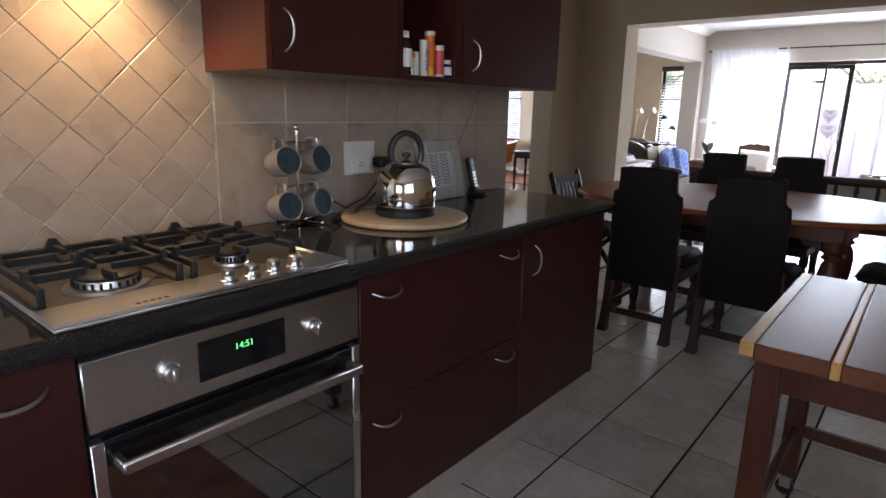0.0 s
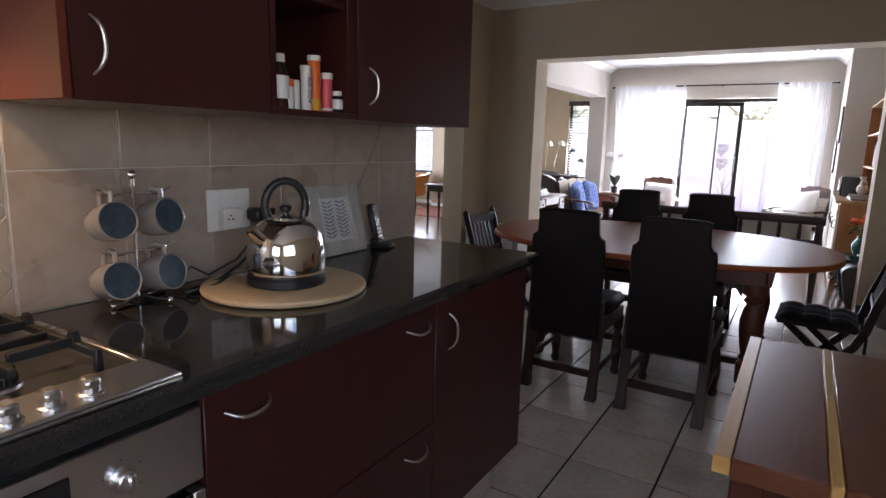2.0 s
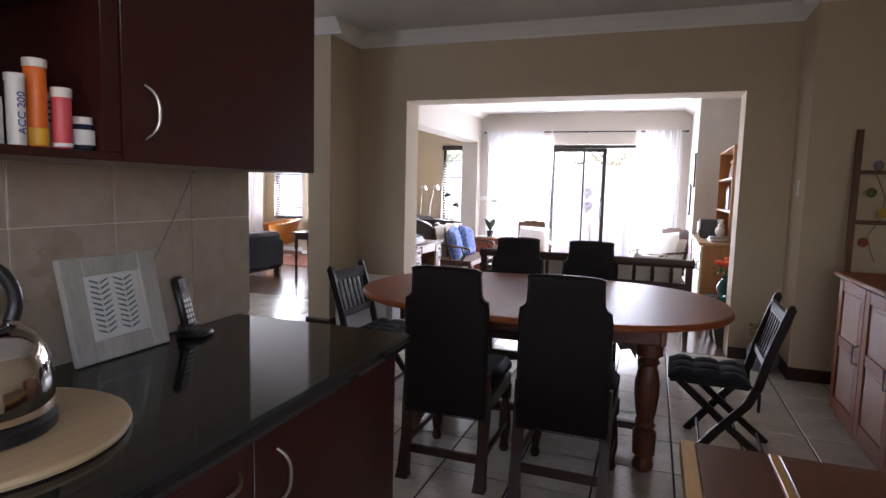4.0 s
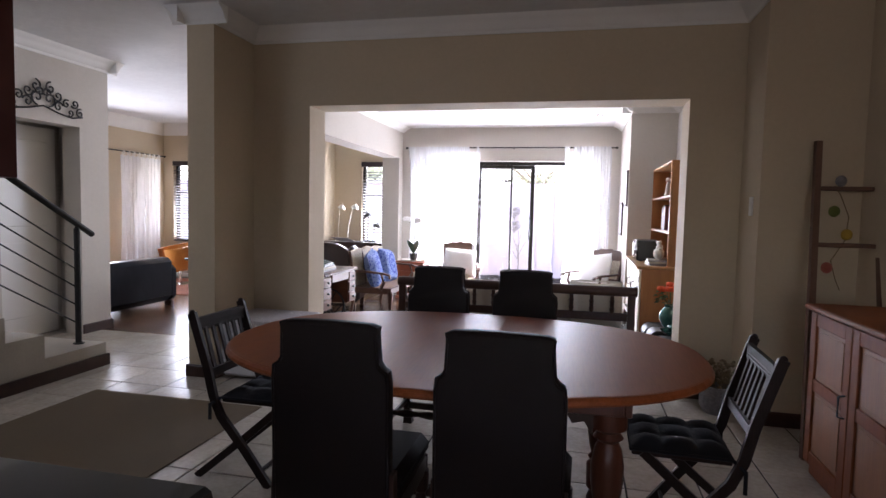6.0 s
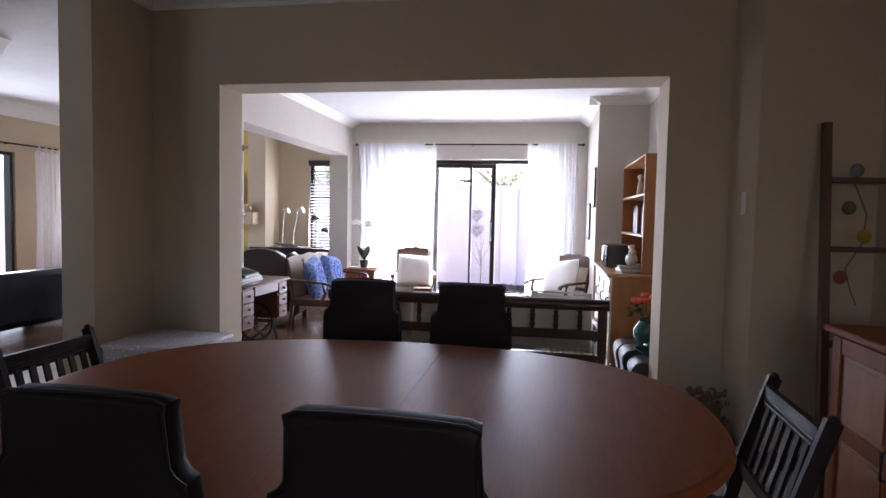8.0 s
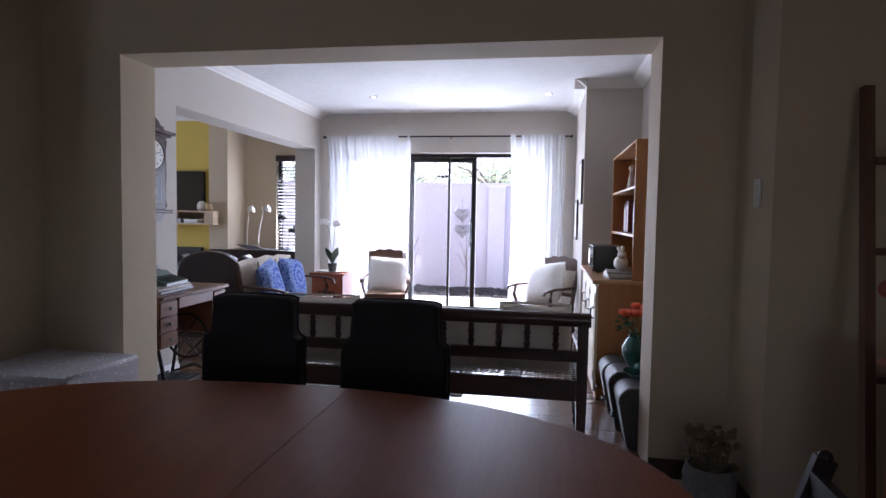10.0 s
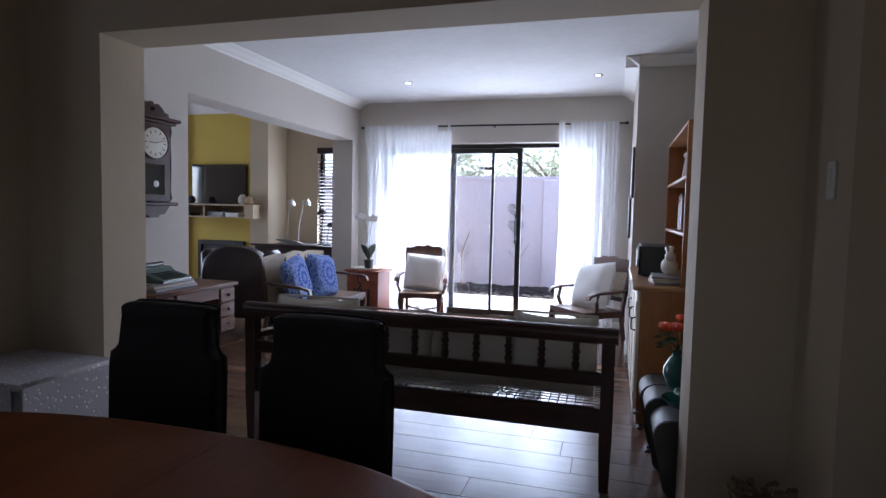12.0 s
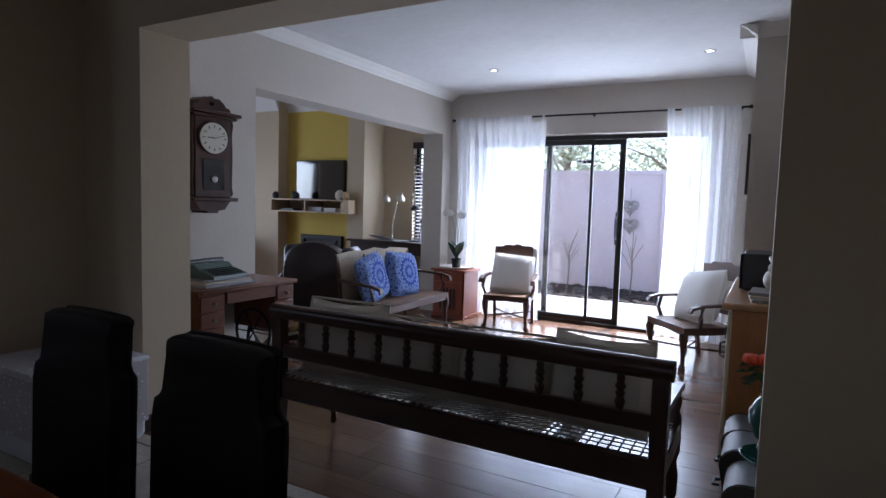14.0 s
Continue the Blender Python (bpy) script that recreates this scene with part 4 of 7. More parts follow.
# wall cabinets
uc = thing("wall_cabinet", -0.90, 1.385, 1.317, 0, "dark red-brown wall cabinet with a bowed nickel handle", "kitchen cabinet", "kitchen wall cabinets")
part("body", Geo().box(0.002, 0.267, 0.002, 0.428, 0.004, 0.70), DARKIN, uc, smooth=False)
part("side_panel", Geo().box(0.002, 0.288, -0.016, 0.0, 0.0, 0.70, 0.0015), RED_LIT, uc, "side panel with warm lamplight put into its red")
d = part("door", Geo().box(0.270, 0.290, 0.001, 0.427, 0.0, 0.70, 0.0015), RED, uc)
part("handle", arc_handle(0.098, vertical=True), NICKEL, d, m=pose(0.290, 0.034, 0.092))
part("underside", Geo().box(0.0025, 0.266, 0.003, 0.427, -0.001, 0.0035), UNDER, uc, "pale underside", smooth=False)
os_ = thing("wall_shelf_unit", -0.90, 1.817, 1.317, 0, "open dark shelf unit filled with medicine bottles", "shelf", "kitchen wall cabinets")
part("back_panel", Geo().box(0.002, 0.012, 0, 0.298, 0, 0.70), RED, os_)
for a, b in ((0, 0.016), (0.262, 0.298)):
    part("side_panel", Geo().box(0.012, 0.288, a, b, 0.016, 0.70, 0.001), RED, os_)
part("shelf_board", Geo().box(0.012, 0.288, 0, 0.298, 0.0, 0.015, 0.001), RED, os_)
part("shelf_board", Geo().box(0.013, 0.275, 0.017, 0.261, 0.275, 0.291, 0.001), RED, os_)
uc = thing("wall_cabinet", -0.90, 2.117, 1.317, 0, "dark red-brown wall cabinet above the end of the counter", "kitchen cabinet", "kitchen wall cabinets")
part("body", Geo().box(0.002, 0.267, 0.002, 0.603, 0.004, 0.70), DARKIN, uc, smooth=False)
part("side_panel", Geo().box(0.002, 0.288, 0.605, 0.620, 0.0, 0.70, 0.0015), RED_LIT, uc)
d = part("door", Geo().box(0.270, 0.290, 0.001, 0.620, 0.0, 0.70, 0.0015), RED, uc)
part("handle", arc_handle(0.098, vertical=True), NICKEL, d, m=pose(0.290, 0.048, 0.092))
part("underside", Geo().box(0.0025, 0.266, 0.003, 0.583, -0.001, 0.0035), UNDER, uc, "pale underside", smooth=False)
hd = thing("cooker_hood", -0.90, 0.80, 1.62, 0, "stainless steel cooker hood with a warm bulb over the hob", "cooker hood")
part("canopy", Geo().loft([[(0.003, 0, 0), (0.46, 0, 0), (0.46, 0.57, 0), (0.003, 0.57, 0)], [(0.003, 0, 0.05), (0.46, 0, 0.05), (0.46, 0.57, 0.05), (0.003, 0.57, 0.05)], [(0.003, 0.17, 0.25), (0.26, 0.17, 0.25), (0.26, 0.40, 0.25), (0.003, 0.40, 0.25)]]), STEEL, hd, smooth=False)
part("flue", Geo().box(0.003, 0.26, 0.17, 0.40, 0.25, 1.05, 0.002), STEEL, hd)


# bottles on the open shelf
def bottle(x, y, prof, cap, mats, label, band=None):
    b = thing("bottle", x, 1.964 + (y - 1.952) * 1.08, 1.333, 0, label, "medicine bottle", "medicine bottles on the open shelf")
    b.scale = (1.04, 1.04, 1.04)
    part("body", Geo().lathe(prof, 18), mats[0], b)
    part("cap", Geo().lathe(cap, 18), mats[1], b)
    if band:
        r, z0, z1, mt = band
        part("label", Geo().lathe([(r, z0), (r + 0.0006, z0 + 0.001), (r + 0.0006, z1 - 0.001), (r, z1)], 18), mt, b)
    return b


def tubeprof(r, h):
    return [(r * 0.95, 0), (r, 0.002), (r, h - 0.002), (r * 0.97, h)]


bottle(-0.630, 1.854, [(0.018, 0), (0.02, 0.004), (0.02, 0.075), (0.010, 0.095), (0.009, 0.10)], [(0.012, 0.10), (0.012, 0.116), (0.011, 0.118)], (T_AMBER, WPLASTIC), "brown glass medicine bottle with a white cap and label", (0.0202, 0.02, 0.07, PAPER))
bottle(-0.645, 1.892, tubeprof(0.014, 0.05), [(0.014, 0.05), (0.013, 0.066), (0.011, 0.068)], (WPLASTIC, T_ORANGE), "small white bottle with an orange cap")
bottle(-0.650, 1.916, tubeprof(0.012, 0.058), [(0.012, 0.058), (0.011, 0.067), (0.010, 0.068)], (PAPER, WPLASTIC), "plain white medicine bottle")
b = bottle(-0.638, 1.940, tubeprof(0.0125, 0.092), [(0.0135, 0.092), (0.0135, 0.102), (0.012, 0.103)], (WPLASTIC, WPLASTIC), "white tablet tube lettered in blue")
writing("lettering", "ACC 200", 0.016, T_BLUE, b, pose(0.0130, 0, 0.046, 90, 0, 90) @ pose(0, 0, 0, 0, 0, 90), "blue lettering ACC 200", 0.0004)
bottle(-0.645, 1.974, tubeprof(0.015, 0.118), [(0.0165, 0.118), (0.0165, 0.130), (0.015, 0.131)], (T_ORANGE, WPLASTIC), "tall orange and white tablet tube", (0.0153, 0.002, 0.028, T_YEL))
bottle(-0.635, 2.006, tubeprof(0.014, 0.078), [(0.0152, 0.078), (0.0152, 0.092), (0.014, 0.093)], (T_PINK, WPLASTIC), "pink tablet tube with a white cap", (0.0143, 0.002, 0.008, WPLASTIC))
bottle(-0.640, 2.042, [(0.017, 0), (0.018, 0.003), (0.018, 0.036), (0.015, 0.041)], [(0.016, 0.041), (0.016, 0.052), (0.014, 0.053)], (T_NAVY, WPLASTIC), "squat dark blue jar with a white lid", (0.0182, 0.008, 0.032, PAPER))
bx = thing("medicine_box", -0.72, 1.875, 1.333, 0, "grey and blue medicine carton standing behind the bottles", "box")
part("carton", Geo().box(-0.01, 0.01, -0.04, 0.035, 0, 0.128, 0.001), T_BOOKS[0], bx)
bx = thing("medicine_box", -0.685, 2.02, 1.333, 8, "white medicine carton behind the pink tube", "box")
part("carton", Geo().box(-0.01, 0.01, -0.012, 0.028, 0, 0.094, 0.001), PAPER, bx)
g = Geo()
for i in range(4):
    g.box(0.0103, 0.0108, -0.005, 0.018, 0.045 + i * 0.01, 0.049 + i * 0.01)
part("print", g, PLASTIC, bx, smooth=False)


# mug tree
def mug():
    mg = new("mug")
    tagged(mg, "cream pottery mug glazed blue inside, hanging from the mug tree", "mug", "mugs on the mug tree")
    part("body", Geo().lathe([(0.020, 0), (0.030, 0.003), (0.037, 0.02), (0.040, 0.045), (0.0405, 0.085), (0.0385, 0.0855), (0.0375, 0.084), (0.037, 0.03), (0.025, 0.010), (0.004, 0.008)], 28), MUG_OUT, mg)
    part("glaze", Geo().lathe([(0.0372, 0.082), (0.0367, 0.03), (0.0247, 0.0105), (0.003, 0.0088)], 28), MUG_IN, mg, "dark blue inner glaze")
    part("handle", Geo().tube([(0.038, 0, 0.068), (0.058, 0, 0.072), (0.066, 0, 0.05), (0.060, 0, 0.028), (0.037, 0, 0.02)], 0.006, 8), MUG_OUT, mg)
    return mg


TX, TY = -0.828, 1.602
mt = thing("mug_tree", TX, TY, 0.886, 0, "chrome wire mug tree holding four mugs on the worktop", "mug tree")
part("post", Geo().tube([(0, 0, 0.008), (0, 0, 0.278)], 0.005, 10).ball(0, 0, 0.287, 0.011), CHROME, mt)
g = Geo()
for a in (20, 110, 200, 290):
    c, s = math.cos(radians(a)), math.sin(radians(a))
    g.tube([(0, 0, 0.012), (c * 0.045, s * 0.045, 0.006), (c * 0.078, s * 0.078, 0.006)], 0.004, 8).ball(c * 0.08, s * 0.08, 0.007, 0.007)
part("foot", g, CHROME, mt)
for z in (0.113, 0.243):
    part("arm", Geo().tube([(0.01, -0.085, z + 0.015), (0.008, -0.05, z), (0, 0, z + 0.003), (0.008, 0.05, z), (0.01, 0.085, z + 0.015)], 0.0035, 8), CHROME, mt)
m0 = mug()
for z in (0.113, 0.243):
    for s in (-1, 1):
        mm = pose(TX + 0.01, TY - 0.008 + s * 0.055, 0.886 + z - 0.056, 0, 0, 0) @ pose(0, 0, 0, 0, 78, 4 + 6 * s) @ pose(0, 0, -0.045, 0, 0, 180)
        c = copy_thing(m0, mm @ Matrix.Scale(1.04, 4))
for o in (*m0.children_recursive, m0):
    bpy.data.objects.remove(o)

# sockets
sk = thing("wall_socket", -0.8985, 1.910, 1.065, 0, "white double wall socket on the tiled wall", "socket")
part("plate", Geo().box(0, 0.008, -0.070, 0.070, -0.056, 0.056, 0.003), WPLASTIC, sk)
for a in (-0.04, 0.018):
    part("switch", Geo().box(0.008, 0.0115, a, a + 0.02, 0.02, 0.042, 0.001), WPLASTIC, sk)
part("adaptor", Geo().box(0.008, 0.038, -0.04, 0.022, -0.05, 0.005, 0.004), WPLASTIC, sk)
g = Geo()
for yy_, zz_ in ((-0.028, -0.022), (-0.014, -0.022), (-0.021, -0.012)):
    g.at(pose(0.0381, yy_, zz_, 0, 90)).lathe([(0.0028, 0), (0.0028, 0.0008)], 10)
part("socket_hole", g, PLASTIC, sk)
pl = thing("plug", -0.864, 1.972, 1.050, 0, "black kettle plug in the wall socket with its cord", "plug")
part("body", Geo().box(-0.02, 0.03, -0.014, 0.03, -0.018, 0.018, 0.006).box(0.03, 0.045, 0.0, 0.02, -0.008, 0.008, 0.004).box(-0.02, 0.0, 0.03, 0.08, -0.01, 0.012, 0.004), PLASTIC, pl)
cord = [(-0.832, 1.975, 1.036), (-0.827, 1.955, 0.986), (-0.822, 1.920, 0.951), (-0.812, 1.870, 0.926), (-0.792, 1.790, 0.904), (-0.802, 1.720, 0.892), (-0.782, 1.690, 0.892), (-0.752, 1.750, 0.904), (-0.772, 1.810, 0.916), (-0.742, 1.830, 0.921), (-0.712, 1.850, 0.916)]
cr = thing("power_cord", 0, 0, 0, 0, "black kettle cord looping over the worktop", "cord")
part("wire", Geo().tube(cord, 0.0042, 6), PLASTIC, cr)
part("wire", Geo().tube([(-0.827, 1.980, 1.031), (-0.842, 1.890, 0.936), (-0.832, 1.790, 0.911), (-0.852, 1.755, 0.936), (-0.857, 1.740, 0.921), (-0.842, 1.690, 0.896), (-0.812, 1.590, 0.891)], 0.0032, 6), PLASTIC, cr)
pw = thing("phone_wire", 0, 0, 0, 0, "thin grey telephone wire down the tiles", "cord")
part("wire", Geo().tube([(-0.889, 2.590, 1.321), (-0.889, 2.510, 1.186), (-0.888, 2.390, 1.006), (-0.872, 2.390, 0.916)], 0.0016, 6), WICKER, pw)

# board, kettle
solid("chopping_board", Geo().lathe([(0.178, 0), (0.191, 0.003), (0.194, 0.009), (0.192, 0.015), (0.185, 0.018), (0.13, 0.018)], 64), BOARD, "round pale wooden board under the kettle", "chopping board", m=pose(-0.650, 1.882, 0.886) @ Matrix.Scale(1.05, 4))
KX, KY = -0.640, 1.878
kt = thing("kettle", KX, KY, 0.904, 0, "polished stainless steel kettle with a black loop handle", "kettle")
kt.scale = (1.25, 1.25, 1.15)
part("base", Geo().lathe([(0.074, 0), (0.078, 0.004), (0.078, 0.018), (0.073, 0.024), (0.06, 0.025)], 40), PLASTIC, kt, "black base ring")
part("body", Geo().lathe([(0.071, 0.024), (0.076, 0.028), (0.077, 0.038), (0.0765, 0.070), (0.074, 0.092), (0.068, 0.112), (0.057, 0.128), (0.043, 0.138), (0.032, 0.142), (0.02, 0.143)], 44), CHROME, kt)
lid = part("lid", Geo().lathe([(0.034, 0.141), (0.034, 0.145), (0.022, 0.149), (0.004, 0.151)], 30), CHROME, kt)
part("knob", Geo().lathe([(0.006, 0.150), (0.006, 0.156), (0.012, 0.160), (0.012, 0.168), (0.004, 0.171)], 18), PLASTIC, lid)
hp = []
for i in range(17):
    a = radians(-28 + i * 236 / 16)
    hp.append((0.0, 0.040 * math.cos(a), 0.170 + 0.052 * math.sin(a)))
part("handle", Geo().at(pose(0, 0, 0, 0, 0, -30)).tube(hp, 0.0085, 12), PLASTIC, kt, "thick black loop handle")
part("spout", Geo().at(pose(0, 0, 0, 0, 0, 180)).tube([(0, 0.055, 0.100), (0, 0.075, 0.112), (0, 0.088, 0.130)], [0.017, 0.014, 0.011], 14), CHROME, kt)

# picture frame, phone
pf = thing("picture_frame", -0.862, 2.312, 0.887, 0, "limed wooden frame with a fern print leaning on the tiles", "picture frame")
pf.scale = (1.08, 1.08, 1.08)
M = pose(0.02, 0, 0, 0, -13, 0)
fg = Geo().at(M)
for a in ((-0.115, -0.068, 0, 0.215), (0.068, 0.115, 0, 0.215), (-0.068, 0.068, 0, 0.042), (-0.068, 0.068, 0.175, 0.215)):
    fg.box(-0.006, 0.010, a[0], a[1], a[2], a[3], 0.003)
part("frame", fg, FRAMEW, pf)
part("print", Geo().at(M).box(-0.005, 0.001, -0.070, 0.070, 0.040, 0.177), PAPER, pf, "white print of two fern rows", smooth=False)
g = Geo().at(M)
for cx in (-0.030, 0.028):
    for i in range(10):
        for s in (-1, 1):
            z = 0.052 + i * 0.0115
            g.add([(0.0018, cx + s * 0.002, z), (0.0018, cx + s * 0.022, z + 0.009), (0.0018, cx + s * 0.023, z + 0.013), (0.0018, cx + s * 0.002, z + 0.005)], [(0, 1, 2, 3)])
part("fern", g, LEAFINK, pf, smooth=False)
part("pane", Geo().at(M).box(0.0025, 0.004, -0.069, 0.069, 0.041, 0.176), GLASS, pf, smooth=False).visible_shadow = False
ph = thing("cordless_phone", -0.825, 2.51, 0.887, 12, "black cordless phone standing in its cradle", "telephone")
part("cradle", Geo().box(-0.035, 0.04, -0.034, 0.034, 0, 0.014, 0.006).box(-0.035, 0.0, -0.03, 0.03, 0.01, 0.035, 0.008), PLASTIC, ph)
hs = part("handset", Geo().at(pose(-0.012, 0, 0.012, 0, -14, 0)).box(-0.011, 0.011, -0.023, 0.023, 0, 0.145, 0.008), PLASTIC, ph)
part("screen", Geo().at(pose(-0.012, 0, 0.012, 0, -14, 0)).box(0.011, 0.0122, -0.016, 0.016, 0.095, 0.125, 0.001), WICKER, hs)
g = Geo().at(pose(-0.012, 0, 0.012, 0, -14, 0))
for i in range(5):
    for j in range(3):
        g.box(0.011, 0.013, -0.016 + j * 0.012, -0.008 + j * 0.012, 0.02 + i * 0.014, 0.029 + i * 0.014, 0.001)
part("keypad", g, NICKEL, hs)

# butcher's trolley
IX0, IX1, IY0, IY1, IH = 0.366, 1.03, 1.90, 2.675, 0.745
it = thing("kitchen_trolley", 0, 0, 0, 0, "two-tone hardwood kitchen trolley on castors", "kitchen trolley")
for a, b in ((IX0 + 0.028, 0.537), (0.557, 0.80), (0.80, IX1)):
    part("top_board", Geo().box(a + 0.0004, b - 0.0004, IY0, IY1, IH - 0.04, IH, 0.003), ISL, it, "polished red-brown top board")
part("inlay", Geo().box(0.5375, 0.5565, IY0, IY1, IH - 0.04, IH + 0.0003, 0.003), ISLPALE, it, "pale sapwood stripe")
part("inlay", Geo().prism([(IY0, IH), (IY0, IH - 0.032), (IY0 + 0.01, IH - 0.036), (IY1, IH - 0.036), (IY1, IH)], "yz", IX0, IX0 + 0.0276), ISLPALE, it, "pale sapwood edge")
part("apron", Geo().box(IX0 + 0.04, IX1 - 0.04, IY0 + 0.05, IY0 + 0.072, IH - 0.12, IH - 0.041, 0.003).box(IX0 + 0.04, IX1 - 0.04, IY1 - 0.072, IY1 - 0.05, IH - 0.12, IH - 0.041, 0.003).box(IX0 + 0.045, IX0 + 0.067, IY0 + 0.05, IY1 - 0.05, IH - 0.12, IH - 0.041, 0.003).box(IX1 - 0.067, IX1 - 0.045, IY0 + 0.05, IY1 - 0.05, IH - 0.12, IH - 0.041, 0.003), ISLLEG, it)
for x in (IX0 + 0.028, IX1 - 0.083):
    for y in (IY0 + 0.035, IY1 - 0.09):
        lg = part("leg", Geo().box(x, x + 0.055, y, y + 0.055, 0.075, IH - 0.041, 0.004), ISLLEG, it)
        cs = part("castor", Geo().at(pose(x + 0.028, y + 0.028, 0.027, 90)).lathe([(0.008, -0.012), (0.027, -0.010), (0.027, 0.010), (0.008, 0.012)], 18), PLASTIC, lg)
        part("castor_fork", Geo().box(x + 0.012, x + 0.044, y + 0.008, y + 0.014, 0.03, 0.075).box(x + 0.012, x + 0.044, y + 0.042, y + 0.048, 0.03, 0.075).box(x + 0.012, x + 0.044, y + 0.008, y + 0.048, 0.068, 0.0745), NICKEL, lg)
part("rail", Geo().box(IX0 + 0.083, IX1 - 0.083, IY1 - 0.075, IY1 - 0.055, 0.22, 0.26, 0.003).box(IX0 + 0.083, IX1 - 0.083, IY0 + 0.05, IY0 + 0.07, 0.22, 0.26, 0.003).box(IX0 + 0.045, IX0 + 0.065, IY0 + 0.09, IY1 - 0.09, 0.22, 0.26, 0.003), ISLLEG, it)
rugk = thing("kitchen_rug", -0.02, -0.05, 0.0, 0, "dark red patterned kilim rug on the kitchen floor", "rug")
part("pile", Geo().box(-0.26, 0.87, 0.05, 1.50, 0.001, 0.010, 0.003), REDRUG, rugk)
g = Geo()
for i in range(8):
    for j in range(5):
        g.box(-0.18 + j * 0.21, -0.10 + j * 0.21, 0.14 + i * 0.165, 0.18 + i * 0.165, 0.010, 0.0108)
part("motif", g, DRIED, rugk, smooth=False)


# ---- dining room ----
TCX, TCY, TA, TB = -0.275, 4.385, 0.945, 0.683


def oval(a, b, n=72, p=2.35):
    out = []
    for i in range(n):
        t = 2 * math.pi * i / n
        c, s = math.cos(t), math.sin(t)
        out.append((a * math.copysign(abs(c) ** (2 / p), c), b * math.copysign(abs(s) ** (2 / p), s)))
    return out


tb = thing("dining_table", TCX, TCY, 0, 0, "oval reddish-brown wooden extending dining table with turned legs", "dining table")
rings = [(0.030, 0.720), (0.006, 0.722), (0.0, 0.730), (0.002, 0.740), (0.010, 0.7485), (0.018, 0.750)]
for s in (-1, 1):
    def half(a, b, z, cut):
        keep = [k for k, q in enumerate(oval(TA, TB)) if s * (q[0] - cut) > 0.02]
        pts = [oval(a, b)[k] for k in keep]
        pts.sort(key=lambda p: math.atan2(p[1], s * (p[0] - cut)))
        yy = b * (1 - (abs(cut) / a) ** 2.35) ** (1 / 2.35)
        return [(cut + s * 0.0006, -yy, z)] + [(x, y, z) for x, y in pts] + [(cut + s * 0.0006, yy, z)]
    part("tabletop", Geo().loft([half(TA - d, TB - d, z, 0.12) for d, z in rings]), TABLE, tb, "polished oval table half", smooth=False)
part("apron", Geo().box(-0.62, 0.62, -0.34, -0.315, 0.61, 0.719, 0.004).box(-0.62, 0.62, 0.315, 0.34, 0.61, 0.719, 0.004).box(-0.645, -0.62, -0.34, 0.34, 0.61, 0.719, 0.004).box(0.62, 0.645, -0.34, 0.34, 0.61, 0.719, 0.004), TABLELEG, tb)
legp = [(0.030, 0.0), (0.046, 0.014), (0.050, 0.035), (0.040, 0.060), (0.032, 0.072), (0.050, 0.085), (0.053, 0.19), (0.036, 0.205), (0.048, 0.222), (0.034, 0.24), (0.044, 0.28), (0.055, 0.36), (0.057, 0.42), (0.046, 0.48), (0.034, 0.505), (0.052, 0.52), (0.038, 0.54), (0.062, 0.555), (0.062, 0.719)]
for x in (-0.575, 0.575):
    for y in (-0.275, 0.275):
        part("leg", Geo().lathe(legp, 20, x, y), TABLELEG, tb)
part("stretcher", Geo().box(-0.575, 0.575, -0.02, 0.02, 0.085, 0.125, 0.005).box(-0.60, -0.55, -0.25, 0.25, 0.085, 0.125, 0.005).box(0.55, 0.60, -0.25, 0.25, 0.085, 0.125, 0.005), DKWOOD, tb)
part("bracket", Geo().prism([(-0.52, 0.61), (-0.52, 0.54), (-0.49, 0.585), (-0.45, 0.575), (-0.43, 0.61)], "xz", -0.335, -0.32), DKWOOD, tb)
part("bracket", Geo().prism([(0.52, 0.61), (0.52, 0.54), (0.49, 0.585), (0.45, 0.575), (0.43, 0.61)], "xz", -0.335, -0.32), DKWOOD, tb)


